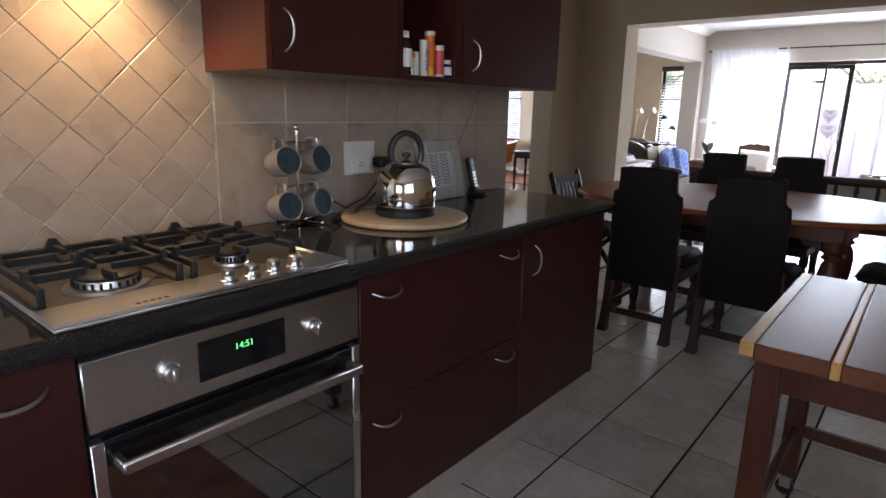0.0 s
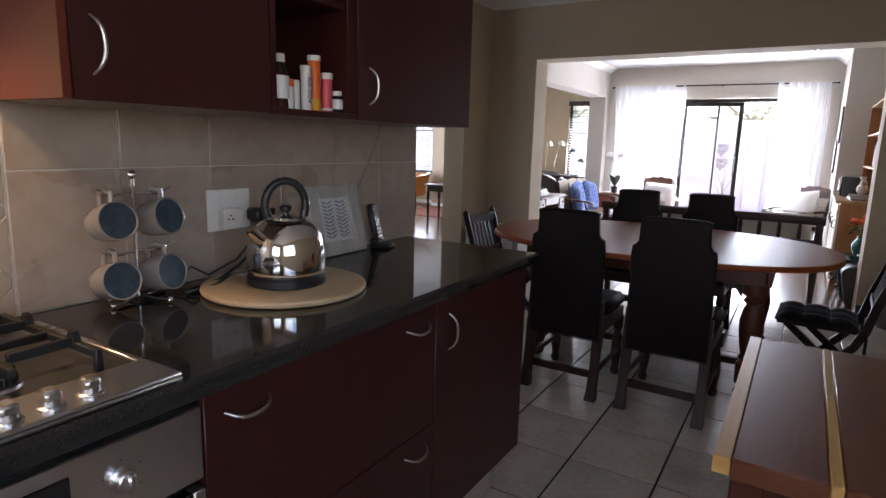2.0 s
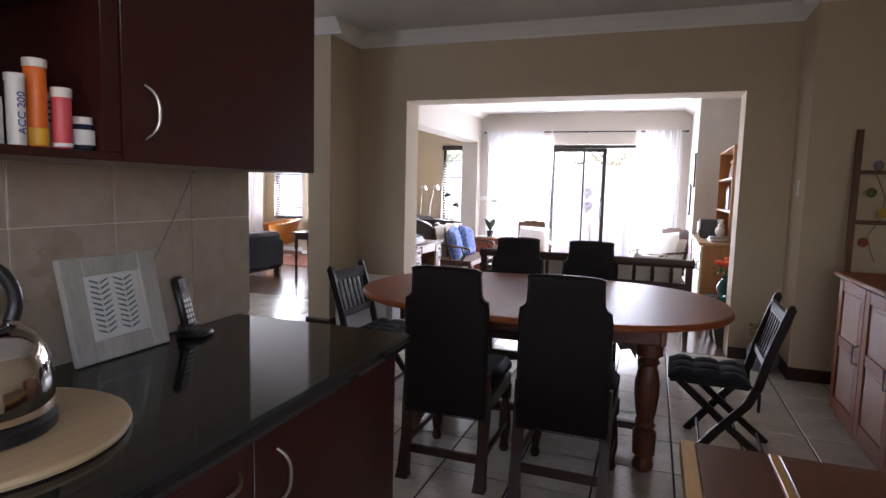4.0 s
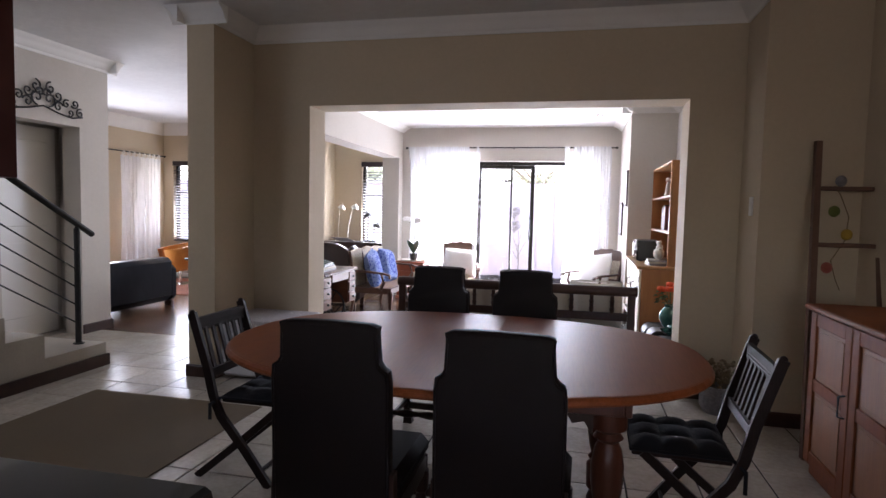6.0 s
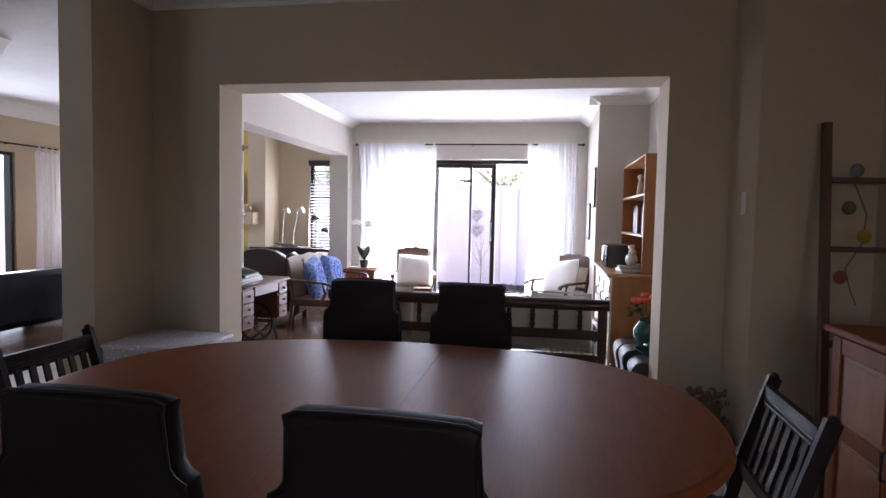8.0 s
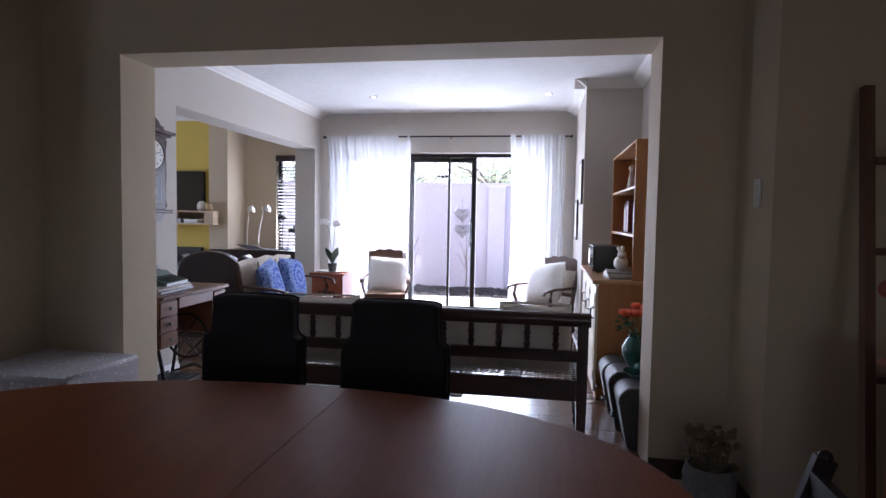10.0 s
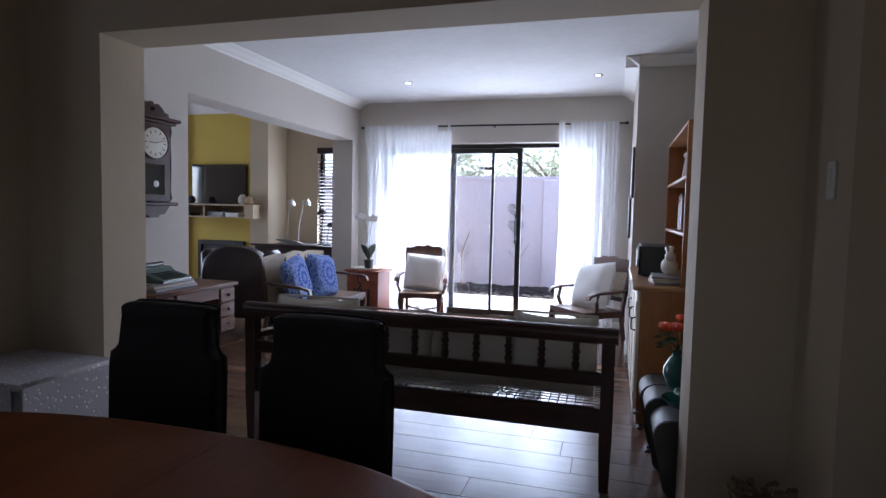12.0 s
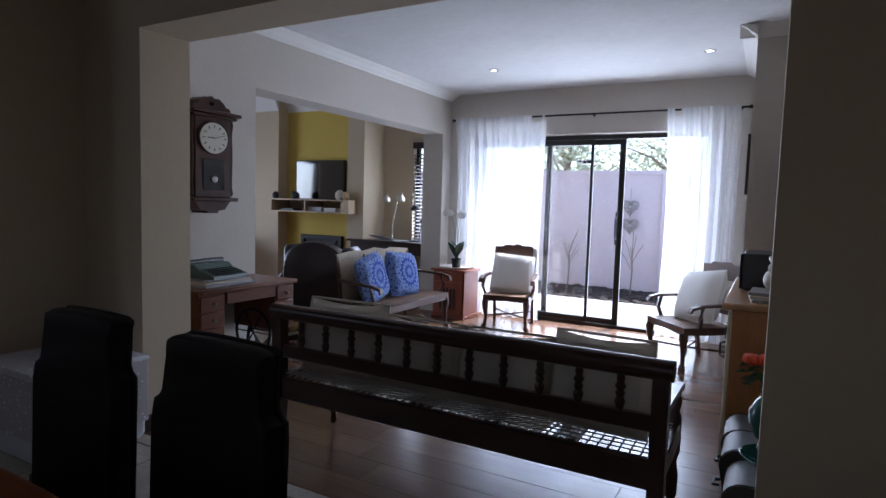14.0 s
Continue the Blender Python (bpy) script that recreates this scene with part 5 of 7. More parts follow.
def high_chair(k=1.0):
    """A leather dining chair; it faces +y, its back in the plane y 0."""
    c = new("dining_chair")
    tagged(c, "dark leather high-backed dining chair with stepped shoulders", "dining chair", "high-backed chairs round the dining table")
    out = [(-0.175, 0.30), (0.175, 0.30), (0.176, 0.775), (0.172, 0.812), (0.156, 0.822), (0.146, 0.838), (0.141, 0.925), (0.144, 0.944), (0.126, 0.951), (0.07, 0.954), (0, 0.955), (-0.07, 0.954), (-0.126, 0.951), (-0.144, 0.944), (-0.141, 0.925), (-0.146, 0.838), (-0.156, 0.822), (-0.172, 0.812), (-0.176, 0.775)]
    out = [(x * k, z) for x, z in out]
    cen = (0, 0.62)
    rg = []
    for y, k in ((-0.022, 0.965), (-0.016, 0.99), (0.0, 1.0), (0.022, 1.0), (0.034, 0.985), (0.040, 0.95)):
        rg.append([(cen[0] + (x - cen[0]) * k, y - 0.10 * max(0, z - 0.5) ** 1.5, cen[1] + (z - cen[1]) * k) for x, z in out])
    b = part("backrest", Geo().loft(rg), CHAIRSKIN, c)
    part("welt", Geo().tube([(x, -0.018 - 0.10 * max(0, z - 0.5) ** 1.5, z) for x, z in out + out[:1]], 0.004, 6), CHAIRSKIN, b)
    part("seat", Geo().box(-0.20, 0.20, 0.035, 0.43, 0.395, 0.475, 0.028), CHAIRSKIN, c)
    part("seat_rail", Geo().box(-0.195, 0.195, 0.03, 0.05, 0.33, 0.394, 0.003).box(-0.195, 0.195, 0.40, 0.42, 0.33, 0.394, 0.003).box(-0.195, -0.175, 0.05, 0.40, 0.33, 0.394, 0.003).box(0.175, 0.195, 0.05, 0.40, 0.33, 0.394, 0.003), DKWOOD, c)
    for x in (-0.178, 0.178):
        part("leg", Geo().loft([[(x + a * w, y + b * w, z) for a, b in ((-1, -1), (1, -1), (1, 1), (-1, 1))] for y, z, w in ((-0.045, 0.0, 0.027), (-0.035, 0.05, 0.022), (-0.01, 0.18, 0.020), (0.008, 0.34, 0.022), (0.01, 0.50, 0.018))]), DKWOOD, c, "square back leg")
        part("leg", Geo().lathe([(0.018, 0), (0.026, 0.02), (0.018, 0.05), (0.020, 0.06), (0.030, 0.12), (0.026, 0.20), (0.017, 0.26), (0.028, 0.275), (0.028, 0.345)], 14, x, 0.39), DKWOOD, c, "turned front leg")
    part("stretcher", Geo().box(-0.17, 0.17, -0.015, 0.005, 0.10, 0.14, 0.004).box(-0.194, -0.176, 0.0, 0.39, 0.13, 0.16, 0.004).box(0.176, 0.194, 0.0, 0.39, 0.13, 0.16, 0.004), DKWOOD, c)
    part("stretcher", Geo().lathe([(0.012, -0.17), (0.014, -0.12), (0.022, -0.06), (0.012, 0.0), (0.022, 0.06), (0.014, 0.12), (0.012, 0.17)], 10).at(Matrix()), DKWOOD, c, "turned stretcher", m=pose(0, 0.39, 0.21, 0, 90))
    return c


for k, spots in ((1.045, [(-0.530, 3.674, 0, 0), (-0.026, 3.674, 0, -1)]), (1.02, [(-0.605, 5.36, 0, 180), (-0.102, 5.35, 0, 179)])):
    hc = high_chair(k)
    hc.matrix_world = pose(*spots[0][:3], 0, 0, spots[0][3])
    copy_thing(hc, pose(*spots[1][:3], 0, 0, spots[1][3]))


def fold_chair():
    """A folding slatted chair; it faces -x, its back near the plane x 0.40."""
    c = new("folding_chair")
    tagged(c, "dark wooden folding chair with a slatted back and tufted cushion", "folding chair", "folding chairs at the table ends")
    for y in (-0.20, 0.20):
        part("leg", Geo().bar([(-0.09, y, 0.0), (0.03, y, 0.16), (0.155, y, 0.31), (0.195, y, 0.40), (0.225, y, 0.53), (0.295, y, 0.755), (0.305, y, 0.785)], 0.022, 0.038).ball(0.304, y, 0.785, 0.015, 0.011, 0.015), FOLDWOOD, c, "long slanted back post")
        part("leg", Geo().bar([(0.30, y * 0.87, 0.0), (0.06, y * 0.87, 0.20), (-0.15, y * 0.87, 0.385)], 0.022, 0.034), FOLDWOOD, c, "crossed back leg")
    bk = part("backrest", Geo().bar([(0.284, -0.19, 0.730), (0.284, 0.19, 0.730)], 0.018, 0.066).bar([(0.222, -0.19, 0.505), (0.222, 0.19, 0.505)], 0.018, 0.040), FOLDWOOD, c)
    for i in range(6):
        y = -0.140 + i * 0.056
        part("slat", Geo().bar([(0.226, y, 0.515), (0.278, y, 0.71)], 0.024, 0.010), FOLDWOOD, bk)
    for i in range(4):
        part("groove", Geo().tube([(0.272 + i * 0.004, -0.17, 0.712 + i * 0.012), (0.272 + i * 0.004, 0.17, 0.712 + i * 0.012)], 0.0032, 6), FOLDWOOD, bk)
    part("seat", Geo().box(-0.19, 0.165, -0.178, 0.178, 0.370, 0.388, 0.004), FOLDWOOD, c)
    part("rung", Geo().tube([(-0.04, -0.20, 0.07), (-0.04, 0.20, 0.07)], 0.009), FOLDWOOD, c)
    part("rung", Geo().tube([(0.25, -0.17, 0.045), (0.25, 0.17, 0.045)], 0.009), FOLDWOOD, c)
    n = 24
    vs = []
    for i in range(n + 1):
        for j in range(n + 1):
            u, v = i / n, j / n
            e = min(1, 6 * min(u, 1 - u, v, 1 - v)) ** 0.5
            tuft = 0.55 + 0.45 * abs(math.sin(u * 3 * math.pi) * math.sin(v * 3 * math.pi)) ** 0.5
            vs.append((-0.20 + 0.37 * u, -0.19 + 0.38 * v, 0.392 + 0.042 * e * tuft))
    fs = [(i * (n + 1) + j, (i + 1) * (n + 1) + j, (i + 1) * (n + 1) + j + 1, i * (n + 1) + j + 1) for i in range(n) for j in range(n)]
    part("cushion", Geo().add(vs, fs).box(-0.20, 0.17, -0.19, 0.19, 0.388, 0.400, 0.004), CUSHDK, c, "dark tufted seat cushion")
    part("tie", Geo().tube([(0.165, -0.19, 0.395), (0.20, -0.22, 0.37), (0.20, -0.222, 0.29)], 0.008, 6), CUSHDK, c, "cushion tie")
    part("tie", Geo().tube([(0.165, 0.19, 0.395), (0.20, 0.22, 0.37), (0.20, 0.222, 0.30)], 0.008, 6), CUSHDK, c, "cushion tie")
    return c


fc = fold_chair()
fc.matrix_world = pose(0.600, 4.52, 0, 0, 0, -2)
copy_thing(fc, pose(-1.25, 4.62, 0, 0, 0, 180))

# buffet cabinet
bf = thing("sideboard", 1.33, 5.30, 0, 0, "reddish-brown wooden sideboard with panelled doors and iron handles", "sideboard")
part("top", Geo().box(-0.025, 0.49, -1.83, 0.02, 0.835, 0.862, 0.007), BUFF, bf)
part("body", Geo().box(0.02, 0.48, -1.81, 0.0, 0.06, 0.834, 0.003).box(0.03, 0.47, -1.80, -0.01, 0, 0.06, 0.003), BUFF, bf)
for i in range(4):
    a, b = -0.005 - (i + 1) * 0.45 + 0.003, -0.005 - i * 0.45 - 0.003
    d = part("door", Geo().box(0.0185, 0.0195, a, b, 0.07, 0.825).box(0.0, 0.019, a, a + 0.065, 0.07, 0.825, 0.003).box(0.0, 0.019, b - 0.065, b, 0.07, 0.825, 0.003).box(0.001, 0.019, a + 0.065, b - 0.065, 0.07, 0.135, 0.003).box(0.001, 0.019, a + 0.065, b - 0.065, 0.76, 0.825, 0.003).box(0.001, 0.019, a + 0.065, b - 0.065, 0.44, 0.50, 0.003), BUFF, bf)
    for z0, z1 in ((0.135, 0.44), (0.50, 0.76)):
        part("panel", Geo().box(0.010, 0.018, a + 0.065, b - 0.065, z0, z1).box(0.006, 0.0105, a + 0.085, b - 0.085, z0 + 0.02, z1 - 0.02, 0.003), BUFFPANEL, d)
    hy = a + 0.03
    part("handle", Geo().bar([(0.0, hy, 0.42), (-0.025, hy, 0.425), (-0.025, hy, 0.515), (0.0, hy, 0.52)], 0.012, 0.006), IRON, d, "black iron handle")

# ladder with felt fruit, dried flowers
ld = thing("ladder", 1.40, 5.47, 0, 0, "old dark wooden ladder shelf leaning on the wall", "ladder")
for x in (0.0, 0.385):
    part("rail", Geo().loft([[(x + k - 0.016, y - 0.022, z), (x + k + 0.016, y - 0.022, z), (x + k + 0.016, y + 0.022, z), (x + k - 0.016, y + 0.022, z)] for y, z, k in ((0, 0, 0), (0.44, 1.74, 0.13 if x == 0 else 0.05))]), LADDER, ld)
for z in (0.30, 0.72, 1.14, 1.46):
    y = 0.44 * z / 1.74
    part("rung", Geo().box(0.012 + 0.13 * z / 1.74, 0.35 + 0.05 * z / 1.74, y - 0.035, y + 0.03, z - 0.012, z + 0.012, 0.004), LADDER, ld)
gl = thing("felt_garland", 1.66, 5.82, 0, 0, "string garland of felt fruit hanging from the ladder", "garland")
part("string", Geo().tube([(-0.06, 0.01, 1.474), (-0.05, -0.05, 1.42), (-0.005, -0.055, 1.30), (-0.015, -0.055, 1.17), (-0.08, -0.05, 1.05), (-0.055, -0.055, 0.95), (-0.03, -0.06, 0.885)], 0.003, 6), DRIED, gl)
for x, z, mt_, nm in ((-0.08, 1.33, FELTGREEN, "green felt ball"), (-0.01, 1.20, LEMON, "yellow felt lemon"), (-0.10, 1.01, FELTPINK, "pink felt flower"), (-0.055, 1.50, WICKER, "grey felt bird")):
    part("fruit", Geo().ball(x, -0.055, z, 0.029, 0.025, 0.032, 14, 9, 0.04, 3), mt_, gl, nm)
df = thing("flower_pot", 1.11, 6.15, 0, 0, "low wicker basket of dried flowers in the corner", "dried flowers")
df.scale = (0.85, 0.85, 0.82)
part("basket", Geo().lathe([(0.10, 0), (0.125, 0.05), (0.13, 0.16), (0.115, 0.22), (0.105, 0.22), (0.11, 0.16), (0.10, 0.03), (0.01, 0.03)], 22), WICKER, df)
g, rnd = Geo(), random.Random(8)
for i in range(90):
    a, r, z = rnd.uniform(0, 6.28), rnd.uniform(0, 0.14), rnd.uniform(0.22, 0.42)
    g.ball(r * math.cos(a), r * math.sin(a), z, rnd.uniform(.008, .022), None, None, 6, 4, 0.3, i)
for i in range(30):
    a = rnd.uniform(0, 6.28)
    g.tube([(0.02 * math.cos(a), 0.02 * math.sin(a), 0.05), (0.12 * math.cos(a), 0.12 * math.sin(a), 0.36)], 0.002, 4)
part("dried_flower", g, DRIED, df)
sw = thing("light_switch", 1.2495, 6.13, 1.355, 0, "tall cream light switch on the wall", "light switch")
part("plate", Geo().box(-0.008, 0, -0.035, 0.035, -0.06, 0.06, 0.003), WPLASTIC, sw)
part("rocker", Geo().box(-0.011, -0.008, -0.012, 0.012, -0.03, 0.0, 0.001).box(-0.011, -0.008, -0.012, 0.012, 0.005, 0.035, 0.001), WPLASTIC, sw)
mtb = solid("hall_mat", Geo().box(-3.0, -1.75, 3.9, 5.38, 0.001, 0.009, 0.003), RUG, "flat beige woven mat on the hall floor", "mat")
ot = thing("ottoman", -2.39, 6.38, 0, 0, "low stool covered by a white cloth and grey crochet throw", "stool")
part("body", Geo().box(0.03, 0.58, -0.52, -0.03, 0.03, 0.42, 0.02), CLOTH, ot)
part("throw", Geo().box(0.015, 0.595, -0.535, -0.015, 0.42, 0.452, 0.012), CROCHET, ot, "crocheted throw")
part("throw", Geo().box(0.586, 0.598, -0.52, -0.03, 0.12, 0.44, 0.005), CROCHET, ot, "hanging crocheted edge")
part("throw", Geo().box(0.05, 0.56, -0.545, -0.533, 0.16, 0.44, 0.005), CROCHET, ot, "crocheted throw")
ir = thing("iron_scroll", -4.492, 6.40, 2.145, 0, "black wrought iron scroll on the wall above the hall door", "wall ornament")


def spiral(cy, cz, r, turns, start, dirn, n=26):
    return [(0.008, cy + r * (1 - i / n * 0.85) * math.cos(start + dirn * turns * 6.28 * i / n), cz + r * (1 - i / n * 0.85) * math.sin(start + dirn * turns * 6.28 * i / n)) for i in range(n + 1)]


for s in (-1, 1):
    for cy, cz, r, t, st in ((0.075, 0.155, 0.055, 1.2, 1.57), (0.06, 0.055, 0.065, 1.2, 4.7), (0.15, 0.10, 0.050, 1.3, 3.14), (0.155, 0.005, 0.050, 1.2, 0.3), (0.24, 0.045, 0.042, 1.2, 1.0), (0.285, -0.03, 0.035, 1.2, 4.0), (0.335, 0.06, 0.045, 1.3, 3.6), (0.39, -0.02, 0.045, 1.3, 1.2), (0.03, 0.105, 0.045, 1.1, 0.0)):
        pts = [(x, s * y, z) for x, y, z in spiral(cy, cz, r, t, st, 1)]
        part("scroll", Geo().tube(pts, 0.0075, 6), IRON, ir)
part("bar", Geo().tube([(0.008, -0.42, -0.05), (0.008, -0.30, -0.075), (0.008, -0.15, -0.05), (0.008, 0, -0.01), (0.008, 0.15, -0.05), (0.008, 0.30, -0.075), (0.008, 0.42, -0.05)], 0.0075, 6), IRON, ir)

# ---- lounge beyond the hall ----
sf = thing("sofa", -5.12, 7.87, 0, 90, "black leather two-seater sofa with its back to the hall", "sofa")
sf.scale = (0.60, 1, 1)
part("base", Geo().box(-0.9, 0.98, -0.30, 0.45, 0.07, 0.34, 0.03), BLLEATHER, sf)
part("backrest", Geo().box(-0.9, 0.98, -0.36, -0.12, 0.10, 0.62, 0.05), BLLEATHER, sf)
for x0, x1 in ((-1.12, -0.9), (0.90, 1.12)):
    part("armrest", Geo().box(x0, x1, -0.36, 0.48, 0.08, 0.52, 0.05), BLLEATHER, sf)
for i in range(2):
    part("cushion", Geo().box(-0.89 + i * 0.9, -0.02 + i * 0.9, -0.12, 0.46, 0.34, 0.45, 0.035), BLLEATHER, sf)
for x in (-1.02, 1.02):
    for y in (-0.28, 0.40):
        part("foot", Geo().box(x - 0.05, x + 0.05, y - 0.05, y + 0.05, 0, 0.075, 0.006), DKWOOD, sf)
oc = thing("tub_chair", -6.05, 10.30, 0, -35, "tan orange leather tub chair on a round foot", "armchair")
oc.scale = (0.85, 0.85, 0.84)
sh = []
for z, r, k in ((0.30, 0.26, 1), (0.45, 0.32, 1), (0.62, 0.37, 1.0), (0.74, 0.40, 0.9)):
    sh.append([(r * math.cos(a) * k, r * math.sin(a), z + 0.07 * math.cos(a - 1.57)) for a in [radians(-60 + 300 * i / 20) for i in range(21)]])
inn = [[(x * 0.86, y * 0.86, z) for x, y, z in r] for r in reversed(sh)]
part("shell", Geo().loft(sh + inn, closed=False), TANLEATHER, oc)
part("seat", Geo().lathe([(0.24, 0.28), (0.29, 0.32), (0.30, 0.40), (0.26, 0.43), (0.02, 0.44)], 26), TANLEATHER, oc)
part("foot", Geo().lathe([(0.22, 0), (0.22, 0.015), (0.03, 0.03), (0.025, 0.28)], 22), CHROME, oc)
solid("lounge_rug", Geo().box(-6.6, -4.7, 9.3, 10.9, 0.001, 0.010, 0.003), REDRUG, "red and ochre striped kilim on the lounge floor", "rug")
ht = thing("hall_table", -4.05, 8.40, 0, 0, "dark turned-leg side table in the lounge passage", "table")
part("top", Geo().box(-0.36, 0.36, -0.20, 0.20, 0.62, 0.645, 0.006), DKWOOD, ht)
part("apron", Geo().box(-0.32, 0.32, -0.17, 0.17, 0.54, 0.6195, 0.003), DKWOOD, ht)
for x in (-0.31, 0.31):
    for y in (-0.155, 0.155):
        part("leg", Geo().lathe([(0.015, 0), (0.022, 0.03), (0.014, 0.06), (0.022, 0.12), (0.016, 0.2), (0.024, 0.30), (0.015, 0.40), (0.024, 0.42), (0.024, 0.54)], 14, x, y), DKWOOD, ht)
br = thing("leather_armchair", -2.88, 9.07, 0, 190, "dark brown studded leather wing armchair behind the settee", "armchair")
part("seat", Geo().box(-0.32, 0.32, -0.34, 0.30, 0.16, 0.42, 0.05), BRLEATHER, br)
arch = [(0.33 * math.cos(radians(a)), 0.62 + 0.25 * math.sin(radians(a)) ** 0.8) for a in range(0, 181, 15)]
part("backrest", Geo().loft([[(x * k, y, 0.30 + (z - 0.30) * k) for x, z in arch + [(-0.33, 0.30), (0.33, 0.30)]] for y, k in ((0.22, 0.90), (0.245, 0.98), (0.30, 1.0), (0.37, 0.98), (0.40, 0.90))]), BRLEATHER, br)
for s in (-1, 1):
    part("armrest", Geo().box(min(s * 0.30, s * 0.42), max(s * 0.30, s * 0.42), -0.36, 0.36, 0.12, 0.56, 0.05), BRLEATHER, br)
    part("wing", Geo().box(min(s * 0.27, s * 0.35), max(s * 0.27, s * 0.35), 0.05, 0.36, 0.52, 0.82, 0.035), BRLEATHER, br)
    for y in (-0.28, 0.30):
        part("foot", Geo().box(s * 0.34 - 0.025, s * 0.34 + 0.025, y - 0.025, y + 0.025, 0, 0.165, 0.005), DKWOOD, br)
tv = thing("television", -4.645, 10.915, 1.53, 0, "flat black television on the mustard wall", "television")
part("casing", Geo().box(-0.43, 0.43, -0.04, 0.03, -0.275, 0.275, 0.008), PLASTIC, tv)
part("screen", Geo().box(-0.417, 0.417, -0.0425, -0.040, -0.258, 0.262, 0.001), SCREEN, tv, "dark glossy screen")
ts = thing("wall_shelf", -4.54, 10.945, 1.08, 0, "long pale open box shelf under the television", "shelf")
part("box", Geo().box(-0.72, 0.66, -0.38, 0.0, 0.0, 0.018, 0.002).box(-0.72, 0.66, -0.38, 0.0, 0.162, 0.18, 0.002).box(-0.72, -0.702, -0.38, 0.0, 0.018, 0.162).box(0.53, 0.66, -0.38, 0.0, 0.018, 0.162).box(-0.1, -0.082, -0.38, 0.0, 0.018, 0.162).box(-0.70, 0.64, -0.01, 0.0, 0.018, 0.162), SHELFW, ts)
for x, w, h_, mt_, lb in ((-0.40, 0.22, 0.03, T_BOOKS[1], "black video player in the shelf"), (0.1, 0.24, 0.06, T_BOOKS[0], "grey stack of boxes in the shelf"), (0.36, 0.2, 0.05, PAPER, "white box in the shelf")):
    solid("box", Geo().box(-w / 2, w / 2, -0.1, 0.1, 0, h_, 0.004), mt_, lb, "box", m=pose(-4.60 + x, 10.72, 1.0985))
for x, r, mt_, lb in ((-0.66, 0.045, PLASTIC, "small black speaker on the shelf"), (-0.30, 0.05, PLASTIC, "small dark figure on the shelf"), (0.50, 0.06, RABBIT, "small pale round ornament on the shelf"), (0.60, 0.05, BOARD, "small wooden ornament on the shelf")):
    solid("ornament", Geo().lathe([(r * .6, 0), (r, r * .5), (r, r * 1.4), (r * .5, r * 2.1), (r * .1, r * 2.2)], 16), mt_, lb, "ornament", m=pose(-4.60 + x, 10.66, 1.2605))
fp = thing("fireplace", -4.62, 10.935, 0.02, 0, "dark iron fireplace insert in the mustard wall", "fireplace")
part("surround", Geo().box(-0.37, 0.37, -0.05, 0.01, 0.68, 0.74, 0.004).box(-0.37, -0.31, -0.05, 0.01, 0.0, 0.68, 0.004).box(0.31, 0.37, -0.05, 0.01, 0.0, 0.68, 0.004).box(-0.31, 0.31, -0.05, 0.01, 0, 0.08, 0.004), IRON, fp)
part("firebox", Geo().box(-0.31, 0.31, -0.015, 0.01, 0.08, 0.68), DARKIN, fp)
part("hood", Geo().prism([(-0.28, 0.67), (0.28, 0.67), (0.18, 0.50), (-0.18, 0.50)], "xz", -0.04, -0.016), IRON, fp)
part("ornament", Geo().ball(0, -0.05, 0.60, 0.03), NICKEL, fp)

# lamp desk with the lamps, in front of the blinds
lt = thing("lamp_table", -3.38, 10.92, 0.0, 0, "dark wooden writing table below the blinds", "table")
lt.scale = (1, 1, 1.08)
part("top", Geo().box(-0.62, 0.66, -0.24, 0.24, 0.675, 0.70, 0.006), DKWOOD, lt)
part("body", Geo().box(-0.58, 0.62, -0.20, 0.22, 0.55, 0.6745, 0.004), DKWOOD, lt)
for x in (-0.55, 0.59):
    for y in (-0.18, 0.19):
        part("leg", Geo().lathe([(0.016, 0), (0.02, 0.1), (0.026, 0.5), (0.028, 0.55)], 12, x, y), DKWOOD, lt)


def desk_lamp(x, y, h, lean, mt_, label, turn=0):
    d = thing("desk_lamp", x, y, 0.7565, turn, label, "desk lamp", "desk lamps on the writing table")
    part("foot", Geo().lathe([(0.07, 0), (0.07, 0.01), (0.03, 0.022), (0.012, 0.03)], 22), mt_, d)
    part("stem", Geo().tube([(0, 0, 0.02), (0.0, 0, h * 0.4), (lean * 0.6, 0, h * 0.8), (lean * 0.8, 0, h), (lean, 0, h + 0.015)], 0.0055, 8), mt_, d)
    part("shade", Geo().at(pose(lean + 0.03, 0, h + 0.02, 0, 18, 0)).lathe([(0.062, -0.035), (0.060, -0.015), (0.045, 0.012), (0.022, 0.028), (0.012, 0.034), (0.010, 0.055)], 22), mt_, d)


desk_lamp(-3.58, 10.90, 0.53, 0.03, NICKEL, "satin metal desk lamp on the writing table")
desk_lamp(-3.40, 10.88, 0.54, 0.08, NICKEL, "taller satin metal desk lamp on the writing table", 8)
desk_lamp(-3.08, 10.92, 0.42, -0.02, IRON, "black desk lamp in front of the blinds", 170)
desk_lamp(-2.97, 10.86, 0.25, 0.03, IRON, "small black desk lamp in front of the blinds", 20)
solid("laptop", Geo().box(-0.17, 0.17, -0.11, 0.11, 0, 0.014, 0.003).at(pose(0, 0.11, 0.012, -72)).box(-0.17, 0.17, -0.005, 0.003, 0, 0.20, 0.003), T_BOOKS[0], "grey laptop standing open on the writing table", "laptop", m=pose(-3.30, 10.80, 0.7565, 0, 0, 160))


